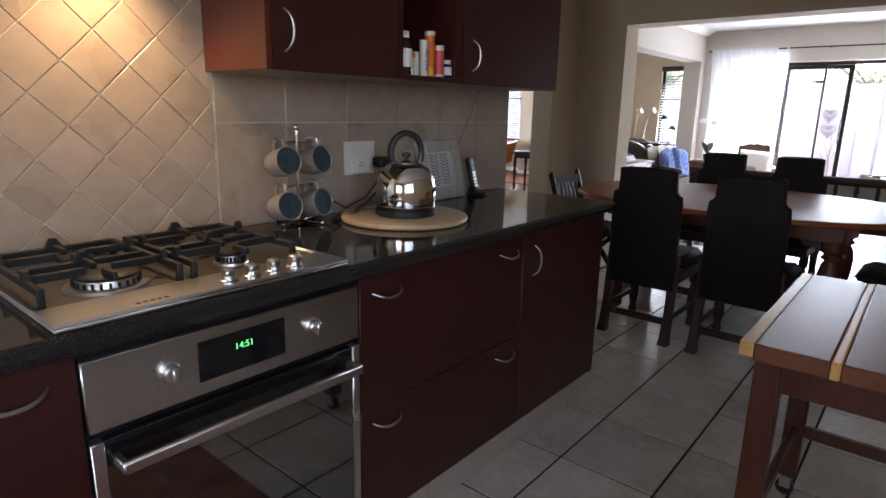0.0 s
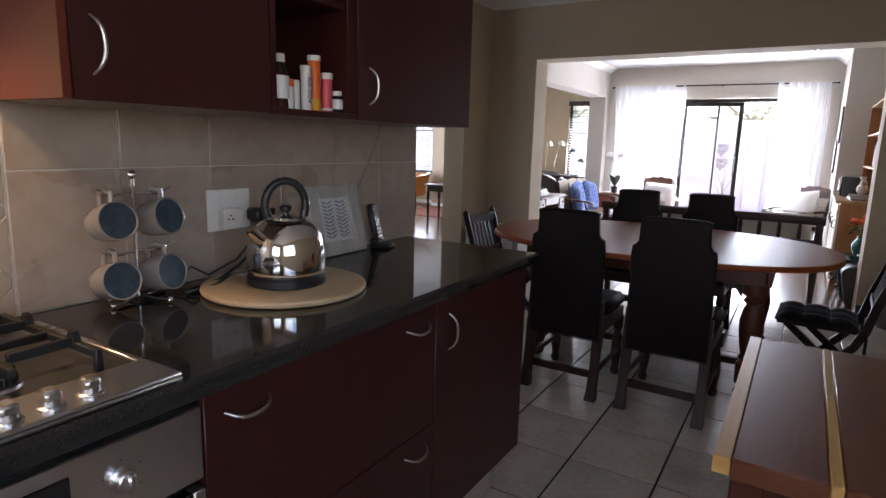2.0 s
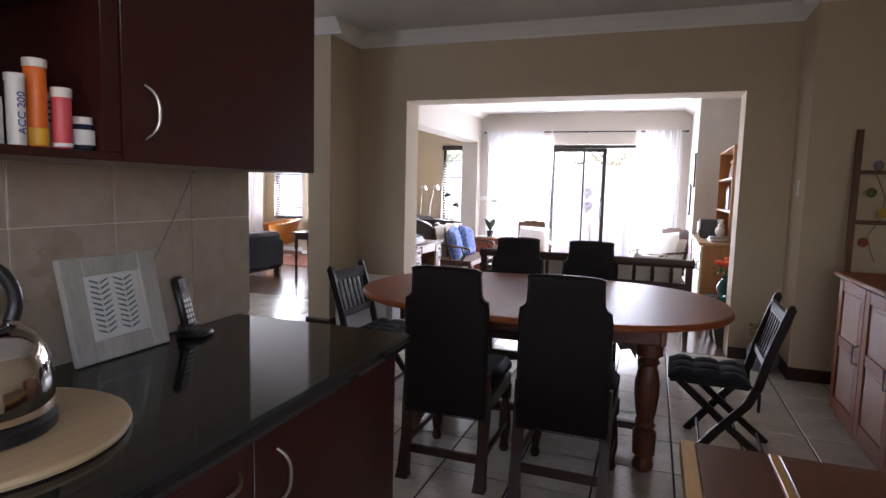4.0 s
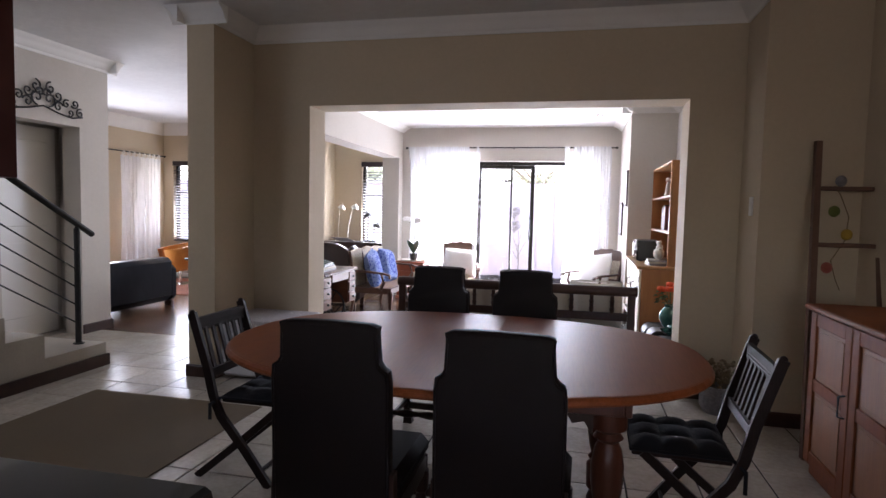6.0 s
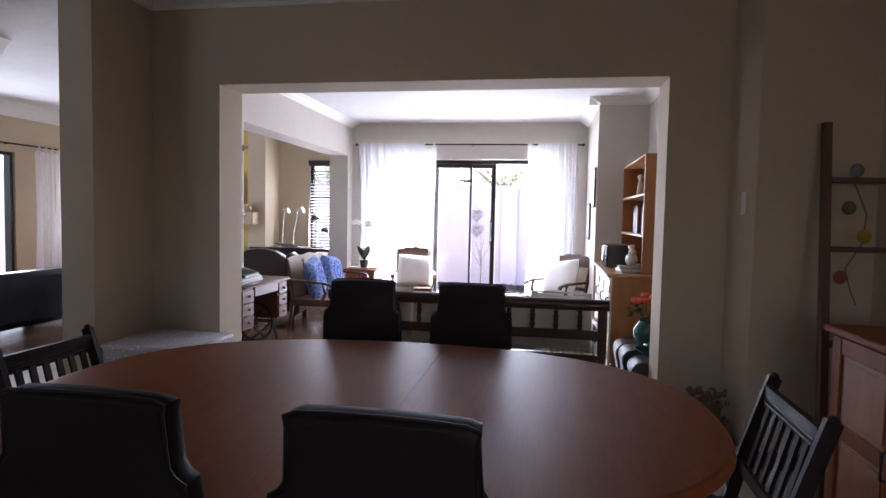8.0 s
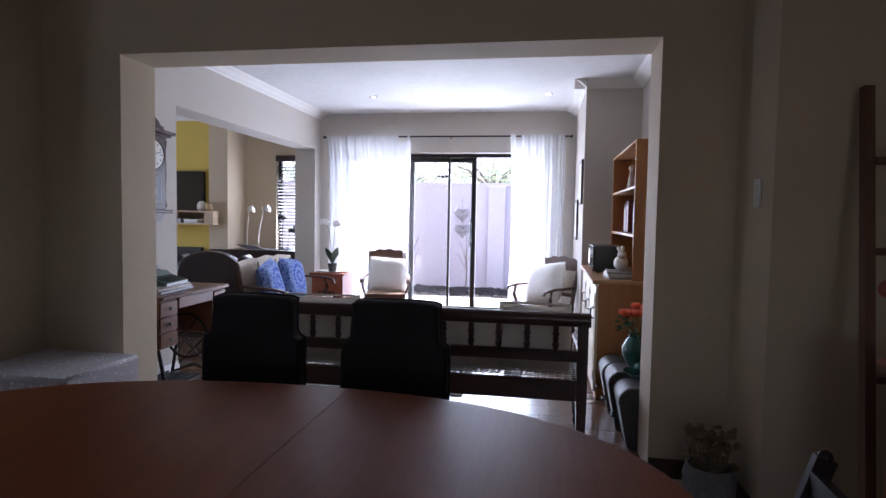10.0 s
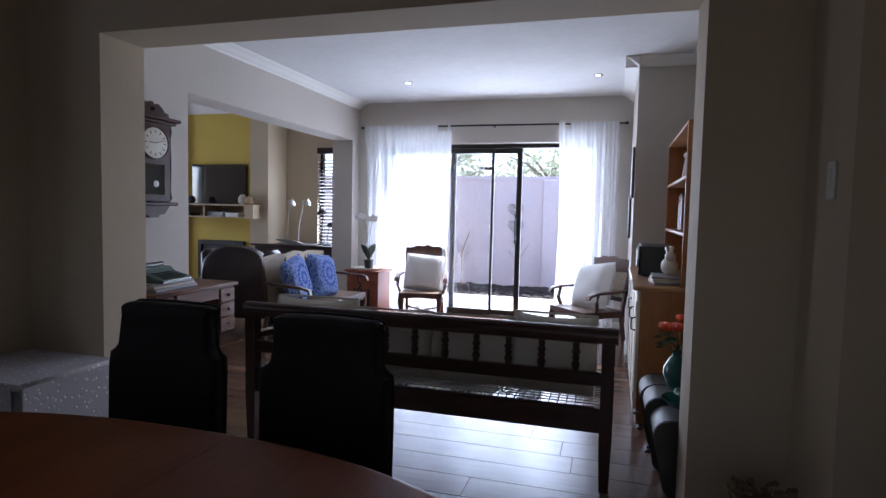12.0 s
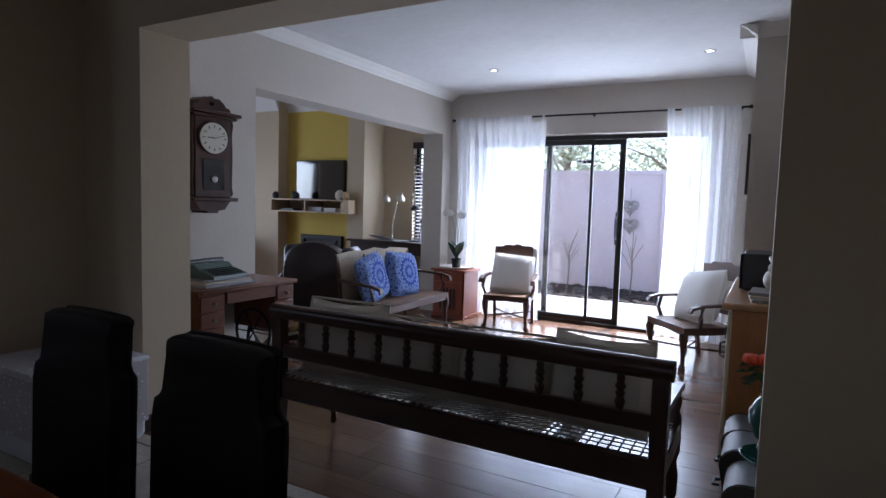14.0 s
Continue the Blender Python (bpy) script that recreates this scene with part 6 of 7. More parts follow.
# ---- living room ----
# long slatted bench, its back towards the dining table
BX0, BX1, BY = -1.235, 0.625, 6.66
bn = thing("bench", BX0, BY, 0, 0, "dark wooden bench with turned spindles and a hide thong seat", "bench")
L = BX1 - BX0
part("top_rail", Geo().tube([(-0.01, 0, 0.70), (L + 0.01, 0, 0.70)], 0.038, 14), BENCHW, bn)
part("back_rail", Geo().box(0.03, L - 0.03, -0.018, 0.018, 0.475, 0.535, 0.006), BENCHW, bn)
part("seat_rail", Geo().box(0.03, L - 0.03, -0.02, 0.02, 0.265, 0.375, 0.006), BENCHW, bn)
part("seat_rail", Geo().box(0.03, L - 0.03, 0.40, 0.44, 0.30, 0.38, 0.006).box(0.005, 0.04, 0.02, 0.42, 0.30, 0.38, 0.005).box(L - 0.04, L - 0.005, 0.02, 0.42, 0.30, 0.38, 0.005), BENCHW, bn)
for i in range(4):
    x = 0.44 + i * 0.34
    part("cross_rail", Geo().box(x - 0.05, x + 0.05, 0.02, 0.40, 0.318, 0.342, 0.004), BENCHW, bn)
for x in (0.03, L - 0.03):
    part("post", Geo().loft([[(x + a * w, b * w, z) for a, b in ((-1, -1), (1, -1), (1, 1), (-1, 1))] for z, w in ((0, 0.020), (0.25, 0.028), (0.70, 0.028))]), BENCHZ, bn)
    part("leg", Geo().lathe([(0.014, 0), (0.02, 0.02), (0.014, 0.05), (0.024, 0.07), (0.026, 0.16), (0.016, 0.22), (0.028, 0.26), (0.028, 0.40), (0.018, 0.43), (0.026, 0.47), (0.016, 0.52)], 14, x, 0.42), BENCHZ, bn, "turned front leg")
    part("armrest", Geo().bar([(x, 0.0, 0.56), (x, 0.20, 0.55), (x, 0.38, 0.54), (x, 0.47, 0.525)], 0.055, 0.028), BENCHW, bn)
spin = mesh("spindle", Geo().lathe([(0.011, 0.53), (0.016, 0.55), (0.020, 0.565), (0.013, 0.58), (0.018, 0.595), (0.013, 0.605), (0.021, 0.62), (0.013, 0.635), (0.016, 0.65), (0.011, 0.67)], 12), BENCHZ, True)
for i in range(11):
    s = new("spindle", spin)
    s.parent = bn
    s.location = (0.17 + i * (L - 0.34) / 10, 0, 0)
g = Geo()
for i in range(46):
    x = 0.05 + i * (L - 0.10) / 45
    g.box(x - 0.003, x + 0.003, 0.0, 0.42, 0.377, 0.381)
for j in range(10):
    y = 0.03 + j * 0.04
    g.box(0.03, L - 0.03, y - 0.003, y + 0.003, 0.3805, 0.384)
for i in range(40):
    x = 0.06 + i * (L - 0.56) / 39
    g.tube([(x, 0.01, 0.386), (x + 0.4, 0.41, 0.386)], 0.003, 4)
part("seat_weave", g, THONG, bn, "woven hide thongs")
for i, (x, w, h_, tilt, rz) in enumerate(((0.30, 0.47, 0.37, -12, 3), (0.76, 0.43, 0.33, -9, -2), (1.17, 0.42, 0.33, -12, 2), (1.57, 0.40, 0.37, -14, -3))):
    c = solid("cushion", Geo().pillow(w, h_, 0.17, seed=i + 3, sag=0.02), LINEN, "plump cream linen cushion leaning on the bench back", "cushion", "cream cushions on the bench", m=pose(BX0 + x, BY + 0.135, 0.388, tilt, 0, rz))
solid("living_rug", Geo().box(-1.7, -0.15, 7.45, 9.55, 0.001, 0.009, 0.003), RUG2, "grey-green patterned rug on the laminate floor", "rug")


# sewing table with typewriter
sw = thing("sewing_table", -2.41, 6.80, 0, 0, "old wooden treadle sewing table with small drawers and iron legs", "sewing table")
part("top", Geo().box(0, 0.44, -0.02, 0.80, 0.675, 0.70, 0.004).box(0.44, 0.455, 0.0, 0.78, 0.68, 0.695, 0.003), SEWWOOD, sw)
part("apron", Geo().box(0.02, 0.43, 0.20, 0.60, 0.60, 0.6745, 0.003), SEWWOOD, sw)
for a, b in ((0.0, 0.19), (0.61, 0.78)):
    dc = part("drawer_case", Geo().box(0.02, 0.415, a, b, 0.36, 0.6745, 0.003), SEWWOOD, sw)
    for i in range(3):
        d = part("drawer", Geo().box(0.415, 0.43, a + 0.008, b - 0.008, 0.37 + i * 0.10, 0.462 + i * 0.10, 0.004), SEWWOOD, dc)
        part("knob", Geo().ball(0.442, (a + b) / 2, 0.416 + i * 0.10, 0.012), WELL, dc)
for y in (0.10, 0.68):
    part("iron_leg", Geo().tube([(0.04, y, 0.0), (0.10, y, 0.35), (0.12, y, 0.60)], 0.012, 8).tube([(0.42, y, 0.0), (0.34, y, 0.35), (0.32, y, 0.60)], 0.012, 8).tube([(0.04, y, 0.03), (0.23, y, 0.10), (0.42, y, 0.03)], 0.009, 8).tube([(0.10, y, 0.33), (0.34, y, 0.10)], 0.007, 6).tube([(0.34, y, 0.33), (0.10, y, 0.10)], 0.007, 6).tube([(0.09, y, 0.33), (0.35, y, 0.33)], 0.008, 6), IRON, sw)
g = Geo()
g.tube([(0.22 + 0.16 * math.cos(a), 0.60, 0.33 + 0.16 * math.sin(a)) for a in [i * math.pi / 14 for i in range(29)]], 0.010, 8)
for i in range(6):
    a = i * math.pi / 3
    g.tube([(0.22, 0.60, 0.33), (0.22 + 0.16 * math.cos(a), 0.60, 0.33 + 0.16 * math.sin(a))], 0.005, 6)
part("wheel", g, IRON, sw, "spoked iron treadle wheel")
g = Geo().box(0.08, 0.36, 0.22, 0.56, 0.05, 0.062)
for i in range(6):
    g.box(0.09 + i * 0.045, 0.10 + i * 0.045, 0.22, 0.56, 0.062, 0.072)
part("treadle", g, IRON, sw)
for i, (w, d_, h_, k) in enumerate(((0.30, 0.40, 0.018, 0), (0.28, 0.37, 0.016, 3), (0.26, 0.36, 0.014, 0))):
    solid("book", Geo().box(-w / 2, w / 2, -d_ / 2, d_ / 2, 0, h_ - 0.001, 0.002), T_BOOKS[k], "large flat book stacked under the typewriter", "book", "books under the typewriter", m=pose(-2.20, 7.08, 0.7005 + sum((0.018, 0.016, 0.014)[:i]), 0, 0, 4 - 3 * i))
ty = thing("typewriter", -2.20, 7.07, 0.7490, 8, "green portable typewriter on a stack of books", "typewriter")
part("body", Geo().prism([(-0.13, 0), (0.15, 0), (0.15, 0.018), (0.03, 0.055), (0.0, 0.082), (-0.11, 0.085), (-0.13, 0.06)], "xz", -0.15, 0.15), TYPE, ty, smooth=False)
part("platen", Geo().at(pose(-0.075, 0, 0.09, 90)).lathe([(0.012, -0.17), (0.018, -0.168), (0.018, 0.168), (0.012, 0.17)], 16), KEY, ty)
g = Geo()
for r in range(4):
    for k in range(11):
        x, y = 0.055 + r * 0.024, -0.115 + k * 0.022 + r * 0.004
        g.at(pose(x, y, 0.052 - r * 0.0085)).lathe([(0.007, 0), (0.008, 0.006), (0.006, 0.007)], 8)
part("keys", g, KEY, ty)

# wall clock
ck = thing("wall_clock", -2.42, 7.13, 1.512, 0, "dark carved wooden pendulum wall clock", "clock")
ck.scale = (1.45, 1.08, 0.97)
part("case", Geo().box(0.002, 0.11, -0.13, 0.13, -0.27, 0.27, 0.004), CLOCKW, ck)
part("cornice", Geo().box(0.002, 0.145, -0.175, 0.175, 0.27, 0.295, 0.005).box(0.002, 0.13, -0.155, 0.155, 0.25, 0.27, 0.004), CLOCKW, ck)
crest = [(-0.14, 0.295), (-0.13, 0.33), (-0.10, 0.335), (-0.085, 0.36), (-0.05, 0.385), (-0.02, 0.38), (0, 0.395), (0.02, 0.38), (0.05, 0.385), (0.085, 0.36), (0.10, 0.335), (0.13, 0.33), (0.14, 0.295)]
part("crest", Geo().prism(crest, "yz", 0.02, 0.10).ball(0.105, 0, 0.345, 0.012), CLOCKW, ck, smooth=False)
part("base", Geo().box(0.002, 0.135, -0.16, 0.16, -0.295, -0.27, 0.005).prism([(-0.13, -0.295), (0.13, -0.295), (0.09, -0.35), (0.04, -0.36), (0.04, -0.375), (-0.04, -0.375), (-0.04, -0.36), (-0.09, -0.35)], "yz", 0.002, 0.105), CLOCKW, ck, smooth=False)
for y in (-0.14, 0.14):
    part("column", Geo().lathe([(0.010, -0.26), (0.016, -0.24), (0.010, -0.2), (0.013, 0.0), (0.010, 0.16), (0.016, 0.22), (0.010, 0.25)], 12, 0.095, y), CLOCKW, ck)
dl = part("dial", Geo().at(pose(0.110, 0, 0.12, 0, 90)).lathe([(0.105, 0), (0.105, 0.004), (0.085, 0.006), (0.002, 0.006)], 36), DIAL, ck, "cream dial")
g = Geo()
for i in range(12):
    a = i * math.pi / 6
    g.at(pose(0.1165, 0, 0.12) @ pose(0, 0, 0, math.degrees(a))).box(0, 0.001, -0.003, 0.003, 0.066, 0.084)
part("numerals", g, PLASTIC, dl, smooth=False)
part("clock_hand", Geo().at(pose(0.118, 0, 0.12, 88)).box(0, 0.001, -0.003, 0.003, -0.005, 0.052).at(pose(0.119, 0, 0.12, -72)).box(0, 0.001, -0.002, 0.002, -0.005, 0.075), PLASTIC, dl, smooth=False)
part("bezel", Geo().tube([(0.114, 0.106 * math.cos(i * math.pi / 16), 0.12 + 0.106 * math.sin(i * math.pi / 16)) for i in range(33)], 0.005, 8), CLOCKW, ck)
part("pane", Geo().box(0.111, 0.114, -0.075, 0.075, -0.22, -0.02), BLKGLASS, ck, "dark glazed pendulum door")
part("pendulum", Geo().at(pose(0.116, 0, -0.15, 0, 90)).lathe([(0.022, 0), (0.022, 0.003), (0.005, 0.004)], 22), WELL, ck)


# armchairs, settee
def kist_chair(w, label, mt_=SETTEE):
    c = new("armchair")
    tagged(c, label, "armchair")
    part("seat", Geo().box(-w / 2 + 0.02, w / 2 - 0.02, -0.21, 0.20, 0.315, 0.345, 0.008), CANESEAT, c, "woven cane seat")
    part("seat_rail", Geo().prism([(-w / 2, 0.345), (-w / 2, 0.27), (-w / 2 + 0.06, 0.285), (0, 0.295), (w / 2 - 0.06, 0.285), (w / 2, 0.27), (w / 2, 0.345)], "xz", -0.235, -0.205).box(-w / 2, -w / 2 + 0.03, -0.205, 0.20, 0.285, 0.345, 0.005).box(w / 2 - 0.03, w / 2, -0.205, 0.20, 0.285, 0.345, 0.005).box(-w / 2, w / 2, 0.20, 0.23, 0.285, 0.345, 0.005), mt_, c)
    cab = [(0.0, -0.02, 0.028), (0.03, -0.012, 0.030), (0.05, -0.004, 0.018), (0.12, 0.004, 0.018), (0.20, -0.004, 0.028), (0.26, -0.006, 0.036), (0.30, 0.0, 0.034)]
    for s in (-1, 1):
        part("leg", Geo().loft([[(s * (w / 2 - 0.03 + (-o)) + r * math.cos(a), -0.215 + o + r * math.sin(a), z) for a in [i * math.pi / 5 for i in range(10)]] for z, o, r in cab]), mt_, c, "curved claw-foot front leg")
        part("leg", Geo().bar([(s * (w / 2 - 0.03), 0.26, 0), (s * (w / 2 - 0.03), 0.21, 0.30)], 0.03, 0.03), mt_, c)
        part("back_post", Geo().bar([(s * (w / 2 - 0.025), 0.21, 0.30), (s * (w / 2 - 0.02), 0.25, 0.55), (s * (w / 2 - 0.015), 0.30, 0.76)], 0.032, 0.028), mt_, c)
        part("armrest", Geo().bar([(s * (w / 2), 0.24, 0.53), (s * (w / 2 + 0.02), 0.05, 0.525), (s * (w / 2 + 0.03), -0.12, 0.52), (s * (w / 2 + 0.03), -0.20, 0.50), (s * (w / 2 + 0.03), -0.22, 0.47)], 0.045, 0.022).bar([(s * (w / 2), -0.10, 0.33), (s * (w / 2 + 0.03), -0.12, 0.42), (s * (w / 2 + 0.02), -0.10, 0.51)], 0.026, 0.026), mt_, c)
    n = 13
    top = [(-w / 2 + 0.005 + (w - 0.01) * i / (n - 1), 0.800 + 0.035 * math.sin(math.pi * i / (n - 1)) + 0.008 * math.cos(i * 1.9)) for i in range(n)]
    part("crest_rail", Geo().prism(top + [(w / 2 - 0.005, 0.70), (0, 0.69), (-w / 2 + 0.005, 0.70)], "xz", 0.275, 0.305), mt_, c, "carved crest rail", smooth=False)
    part("back_rail", Geo().box(-w / 2 + 0.02, w / 2 - 0.02, 0.235, 0.258, 0.42, 0.46, 0.005), mt_, c)
    part("backrest", Geo().at(pose(0, 0.247, 0.45, -9)).box(-w / 2 + 0.03, w / 2 - 0.03, -0.004, 0.004, 0, 0.26), CANE, c)
    part("stretcher", Geo().tube([(-w / 2 + 0.03, -0.19, 0.13), (0, -0.02, 0.13), (w / 2 - 0.03, -0.19, 0.13)], 0.009).tube([(-w / 2 + 0.03, 0.24, 0.13), (0, -0.02, 0.13), (w / 2 - 0.03, 0.24, 0.13)], 0.009), mt_, c)
    return c


a1 = kist_chair(0.47, "carved wooden armchair with cane seat beside the patio curtain")
M1 = pose(-1.43, 10.17, 0, 0, 0, 12)
a1.matrix_world = M1
a2 = kist_chair(0.54, "carved wooden armchair with cane seat turned towards the bench")
M2 = pose(0.37, 9.72, 0, 0, 0, -50)
a2.matrix_world = M2
solid("cushion", Geo().pillow(0.44, 0.40, 0.17, seed=21), WHITEC, "square white cushion on the cane armchair", "cushion", "cushions on the armchairs", m=M1 @ pose(0, 0.02, 0.347, -16, 4, 0))
solid("cushion", Geo().pillow(0.50, 0.44, 0.18, seed=22), WHITEC, "square white cushion leaning in the armchair", "cushion", "cushions on the armchairs", m=M2 @ pose(0.02, 0.0, 0.345, -20, -9, 0))
st = thing("settee", -2.20, 9.17, 0, 90, "wooden settee with caned back panels and curved arms", "settee")
SW = 1.16
part("seat", Geo().box(-SW / 2 + 0.02, SW / 2 - 0.02, -0.24, 0.18, 0.325, 0.352, 0.008), CANESEAT, st, "caned seat")
part("seat_rail", Geo().box(-SW / 2, SW / 2, -0.27, -0.235, 0.28, 0.352, 0.006).box(-SW / 2, SW / 2, 0.18, 0.21, 0.28, 0.352, 0.006).box(-SW / 2, -SW / 2 + 0.035, -0.235, 0.18, 0.28, 0.352, 0.006).box(SW / 2 - 0.035, SW / 2, -0.235, 0.18, 0.28, 0.352, 0.006), SETTEE, st)
for s in (-1, 1):
    part("leg", Geo().loft([[(s * (SW / 2 - 0.03 - o) + r * math.cos(a), -0.25 + o + r * math.sin(a), z) for a in [i * math.pi / 5 for i in range(10)]] for z, o, r in [(0.0, -0.02, 0.026), (0.03, -0.012, 0.028), (0.06, -0.004, 0.016), (0.18, 0.0, 0.024), (0.26, -0.006, 0.034), (0.31, 0.0, 0.03)]]), SETTEE, st)
    part("leg", Geo().bar([(s * (SW / 2 - 0.03), 0.24, 0), (s * (SW / 2 - 0.03), 0.19, 0.30)], 0.03, 0.03), SETTEE, st)
    part("armrest", Geo().bar([(s * SW / 2, 0.20, 0.55), (s * (SW / 2 + 0.02), 0.0, 0.54), (s * (SW / 2 + 0.03), -0.18, 0.53), (s * (SW / 2 + 0.03), -0.26, 0.51), (s * (SW / 2 + 0.03), -0.27, 0.47)], 0.045, 0.022).bar([(s * SW / 2, -0.14, 0.33), (s * (SW / 2 + 0.04), -0.19, 0.42), (s * (SW / 2 + 0.02), -0.16, 0.52)], 0.026, 0.026), SETTEE, st)
for i in range(4):
    x = -SW / 2 + 0.01 + i * (SW - 0.02) / 3
    part("back_post", Geo().bar([(x, 0.19, 0.33), (x, 0.22, 0.58), (x, 0.25, 0.77)], 0.028, 0.026), SETTEE, st)
for i in range(3):
    x0 = -SW / 2 + 0.024 + i * (SW - 0.02) / 3
    part("back_panel", Geo().at(pose(0, 0.19, 0.36, -8)).box(x0, x0 + (SW - 0.02) / 3 - 0.028, -0.004, 0.004, 0.0, 0.40), CANE, st, "cane back panel")
part("crest_rail", Geo().prism([(-SW / 2, 0.74), (-SW / 2, 0.775), (-SW / 4, 0.80), (-SW / 6, 0.785), (0, 0.81), (SW / 6, 0.785), (SW / 4, 0.80), (SW / 2, 0.775), (SW / 2, 0.74)], "xz", 0.235, 0.262), CANE, st, smooth=False)
solid("cushion", Geo().pillow(0.46, 0.42, 0.17, seed=31), BLUEP, "blue cushion printed with a pale round pattern", "cushion", "blue cushions on the settee", m=pose(-2.20, 8.90, 0.354, 0, 0, 90) @ pose(0, 0, 0, -14, -8, 12))
solid("cushion", Geo().pillow(0.46, 0.42, 0.17, seed=32), BLUEP, "blue cushion printed with a pale round pattern", "cushion", "blue cushions on the settee", m=pose(-2.17, 9.30, 0.354, 0, 0, 90) @ pose(0, 0, 0, -14, 6, 0))

# pot cupboard with the orchid
pc = thing("side_cabinet", -2.14, 10.33, 0, -4, "small reddish wooden bedside cabinet with a fluted door", "cabinet")
part("body", Geo().box(-0.20, 0.20, -0.18, 0.13, 0.03, 0.515, 0.004).box(-0.21, 0.21, -0.19, 0.14, 0, 0.04, 0.004), REDCAB, pc)
part("top", Geo().box(-0.225, 0.225, -0.205, 0.145, 0.515, 0.54, 0.006), REDCAB, pc)
d = part("door", Geo().box(-0.185, 0.185, -0.195, -0.181, 0.05, 0.40, 0.003), REDCAB, pc)
for i in range(5):
    part("flute", Geo().box(-0.10 + i * 0.044, -0.076 + i * 0.044, -0.200, -0.196, 0.10, 0.33, 0.0015), DARKIN, d)
part("drawer", Geo().box(-0.185, 0.185, -0.195, -0.181, 0.41, 0.505, 0.003), REDCAB, pc)
solid("doily", Geo().lathe([(0.14, 0), (0.15, 0.003), (0.02, 0.004)], 28), CROCHET, "round crochet doily on the cabinet", "doily", m=pose(-2.14, 10.30, 0.5405))
tr = solid("tray", Geo().lathe([(0.17, 0), (0.185, 0.018), (0.18, 0.018), (0.165, 0.006), (0.01, 0.005)], 30), RABBIT, "round pale dish below the orchid pot", "tray", m=pose(-2.14, 10.30, 0.5448))
op = thing("orchid", -2.14, 10.30, 0.5500, 0, "white orchid with dark leaves in a dark pot", "plant")
part("pot", Geo().lathe([(0.045, 0), (0.06, 0.10), (0.055, 0.10), (0.045, 0.085), (0.005, 0.085)], 22), PLASTIC, op)
for k, (a, ln) in enumerate(((20, 0.20), (150, 0.18), (75, 0.14), (250, 0.16), (320, 0.15))):
    c, s = math.cos(radians(a)), math.sin(radians(a))
    rg = []
    for i in range(8):
        t = i / 7
        w = 0.044 * math.sin(math.pi * min(1, t * 0.95 + 0.05)) + 0.004
        x, z = ln * 0.8 * t, 0.09 + 0.30 * t - 0.11 * t * t
        rg.append([(c * x - s * w, s * x + c * w, z + 0.006), (c * x, s * x, z - 0.004), (c * x + s * w, s * x - c * w, z + 0.006), (c * x, s * x, z - 0.001)])
    part("leaf", Geo().loft(rg), DLEAF, op)
for k, (dx, h_) in enumerate(((-0.07, 0.58), (0.05, 0.56))):
    sp = [(0.0, 0, 0.09), (dx * 0.2, -0.01, 0.3), (dx * 0.6, -0.01, 0.5), (dx, -0.02, h_), (dx * 1.9, -0.03, h_ + 0.01)]
    part("stem", Geo().tube(sp, 0.003, 6), LEAF, op)
    for i in range(3):
        fl = Geo()
        bx_, bz = dx * (0.9 + 0.45 * i), h_ + 0.02 + 0.008 * (i % 2)
        for q in range(5):
            a = q * 1.2566 + 0.3 * i
            fl.ball(bx_ + 0.022 * math.cos(a), -0.04 - 0.004 * q, bz + 0.022 * math.sin(a), 0.019, 0.004, 0.016, 8, 5)
        part("flower", fl, PETAL, op)

# pine dresser, printer, books, rabbit
cb = thing("dresser", 0.735, 7.60, 0, 0, "pine dresser with cream cupboard doors and open shelves above", "dresser")
part("body", Geo().box(0.025, 0.50, 0.0, 1.28, 0.0, 0.795, 0.003), PINE, cb)
part("top", Geo().box(-0.02, 0.50, -0.015, 1.30, 0.795, 0.825, 0.008), PINEX, cb)
for i in range(3):
    d = part("door", Geo().box(0.006, 0.024, 0.005 + i * 0.425, 0.42 + i * 0.425, 0.05, 0.78, 0.003), CREAMDOOR, cb, "cream painted door")
    part("panel", Geo().box(0.002, 0.0058, 0.06 + i * 0.425, 0.365 + i * 0.425, 0.12, 0.71, 0.002), CREAMDOOR, d)
    part("handle", Geo().tube([(0.004, 0.05 + i * 0.425, 0.55), (-0.02, 0.05 + i * 0.425, 0.56), (-0.02, 0.05 + i * 0.425, 0.62), (0.004, 0.05 + i * 0.425, 0.63)], 0.005, 6), IRON, d)
    for z in (0.16, 0.70):
        part("hinge", Geo().box(0.003, 0.0055, 0.012 + i * 0.425, 0.032 + i * 0.425, z - 0.03, z + 0.03, 0.001), IRON, d)
for y in (0.0, 1.258):
    part("side_panel", Geo().box(0.24, 0.50, y, y + 0.022, 0.8255, 1.78, 0.003), PINE, cb, "orange pine side board")
part("back_panel", Geo().box(0.488, 0.50, 0.022, 1.258, 0.8255, 1.78), PINE, cb)
for z in (1.12, 1.45, 1.76):
    part("shelf_board", Geo().box(0.24, 0.488, 0.022, 1.258, z, z + 0.02, 0.003), PINEX, cb)
pr = thing("printer", 0.76, 8.12, 0.826, 0, "black microwave-sized printer standing on the dresser", "printer")
part("casing", Geo().box(0.012, 0.22, 0.0, 0.42, 0.008, 0.205, 0.006), PLASTIC, pr)
part("front", Geo().box(0.0, 0.012, 0.004, 0.416, 0.01, 0.20, 0.003), BLKGLASS, pr, "shiny black front")
part("display", Geo().box(-0.002, 0.0, 0.30, 0.39, 0.05, 0.17, 0.001), NICKEL, pr)
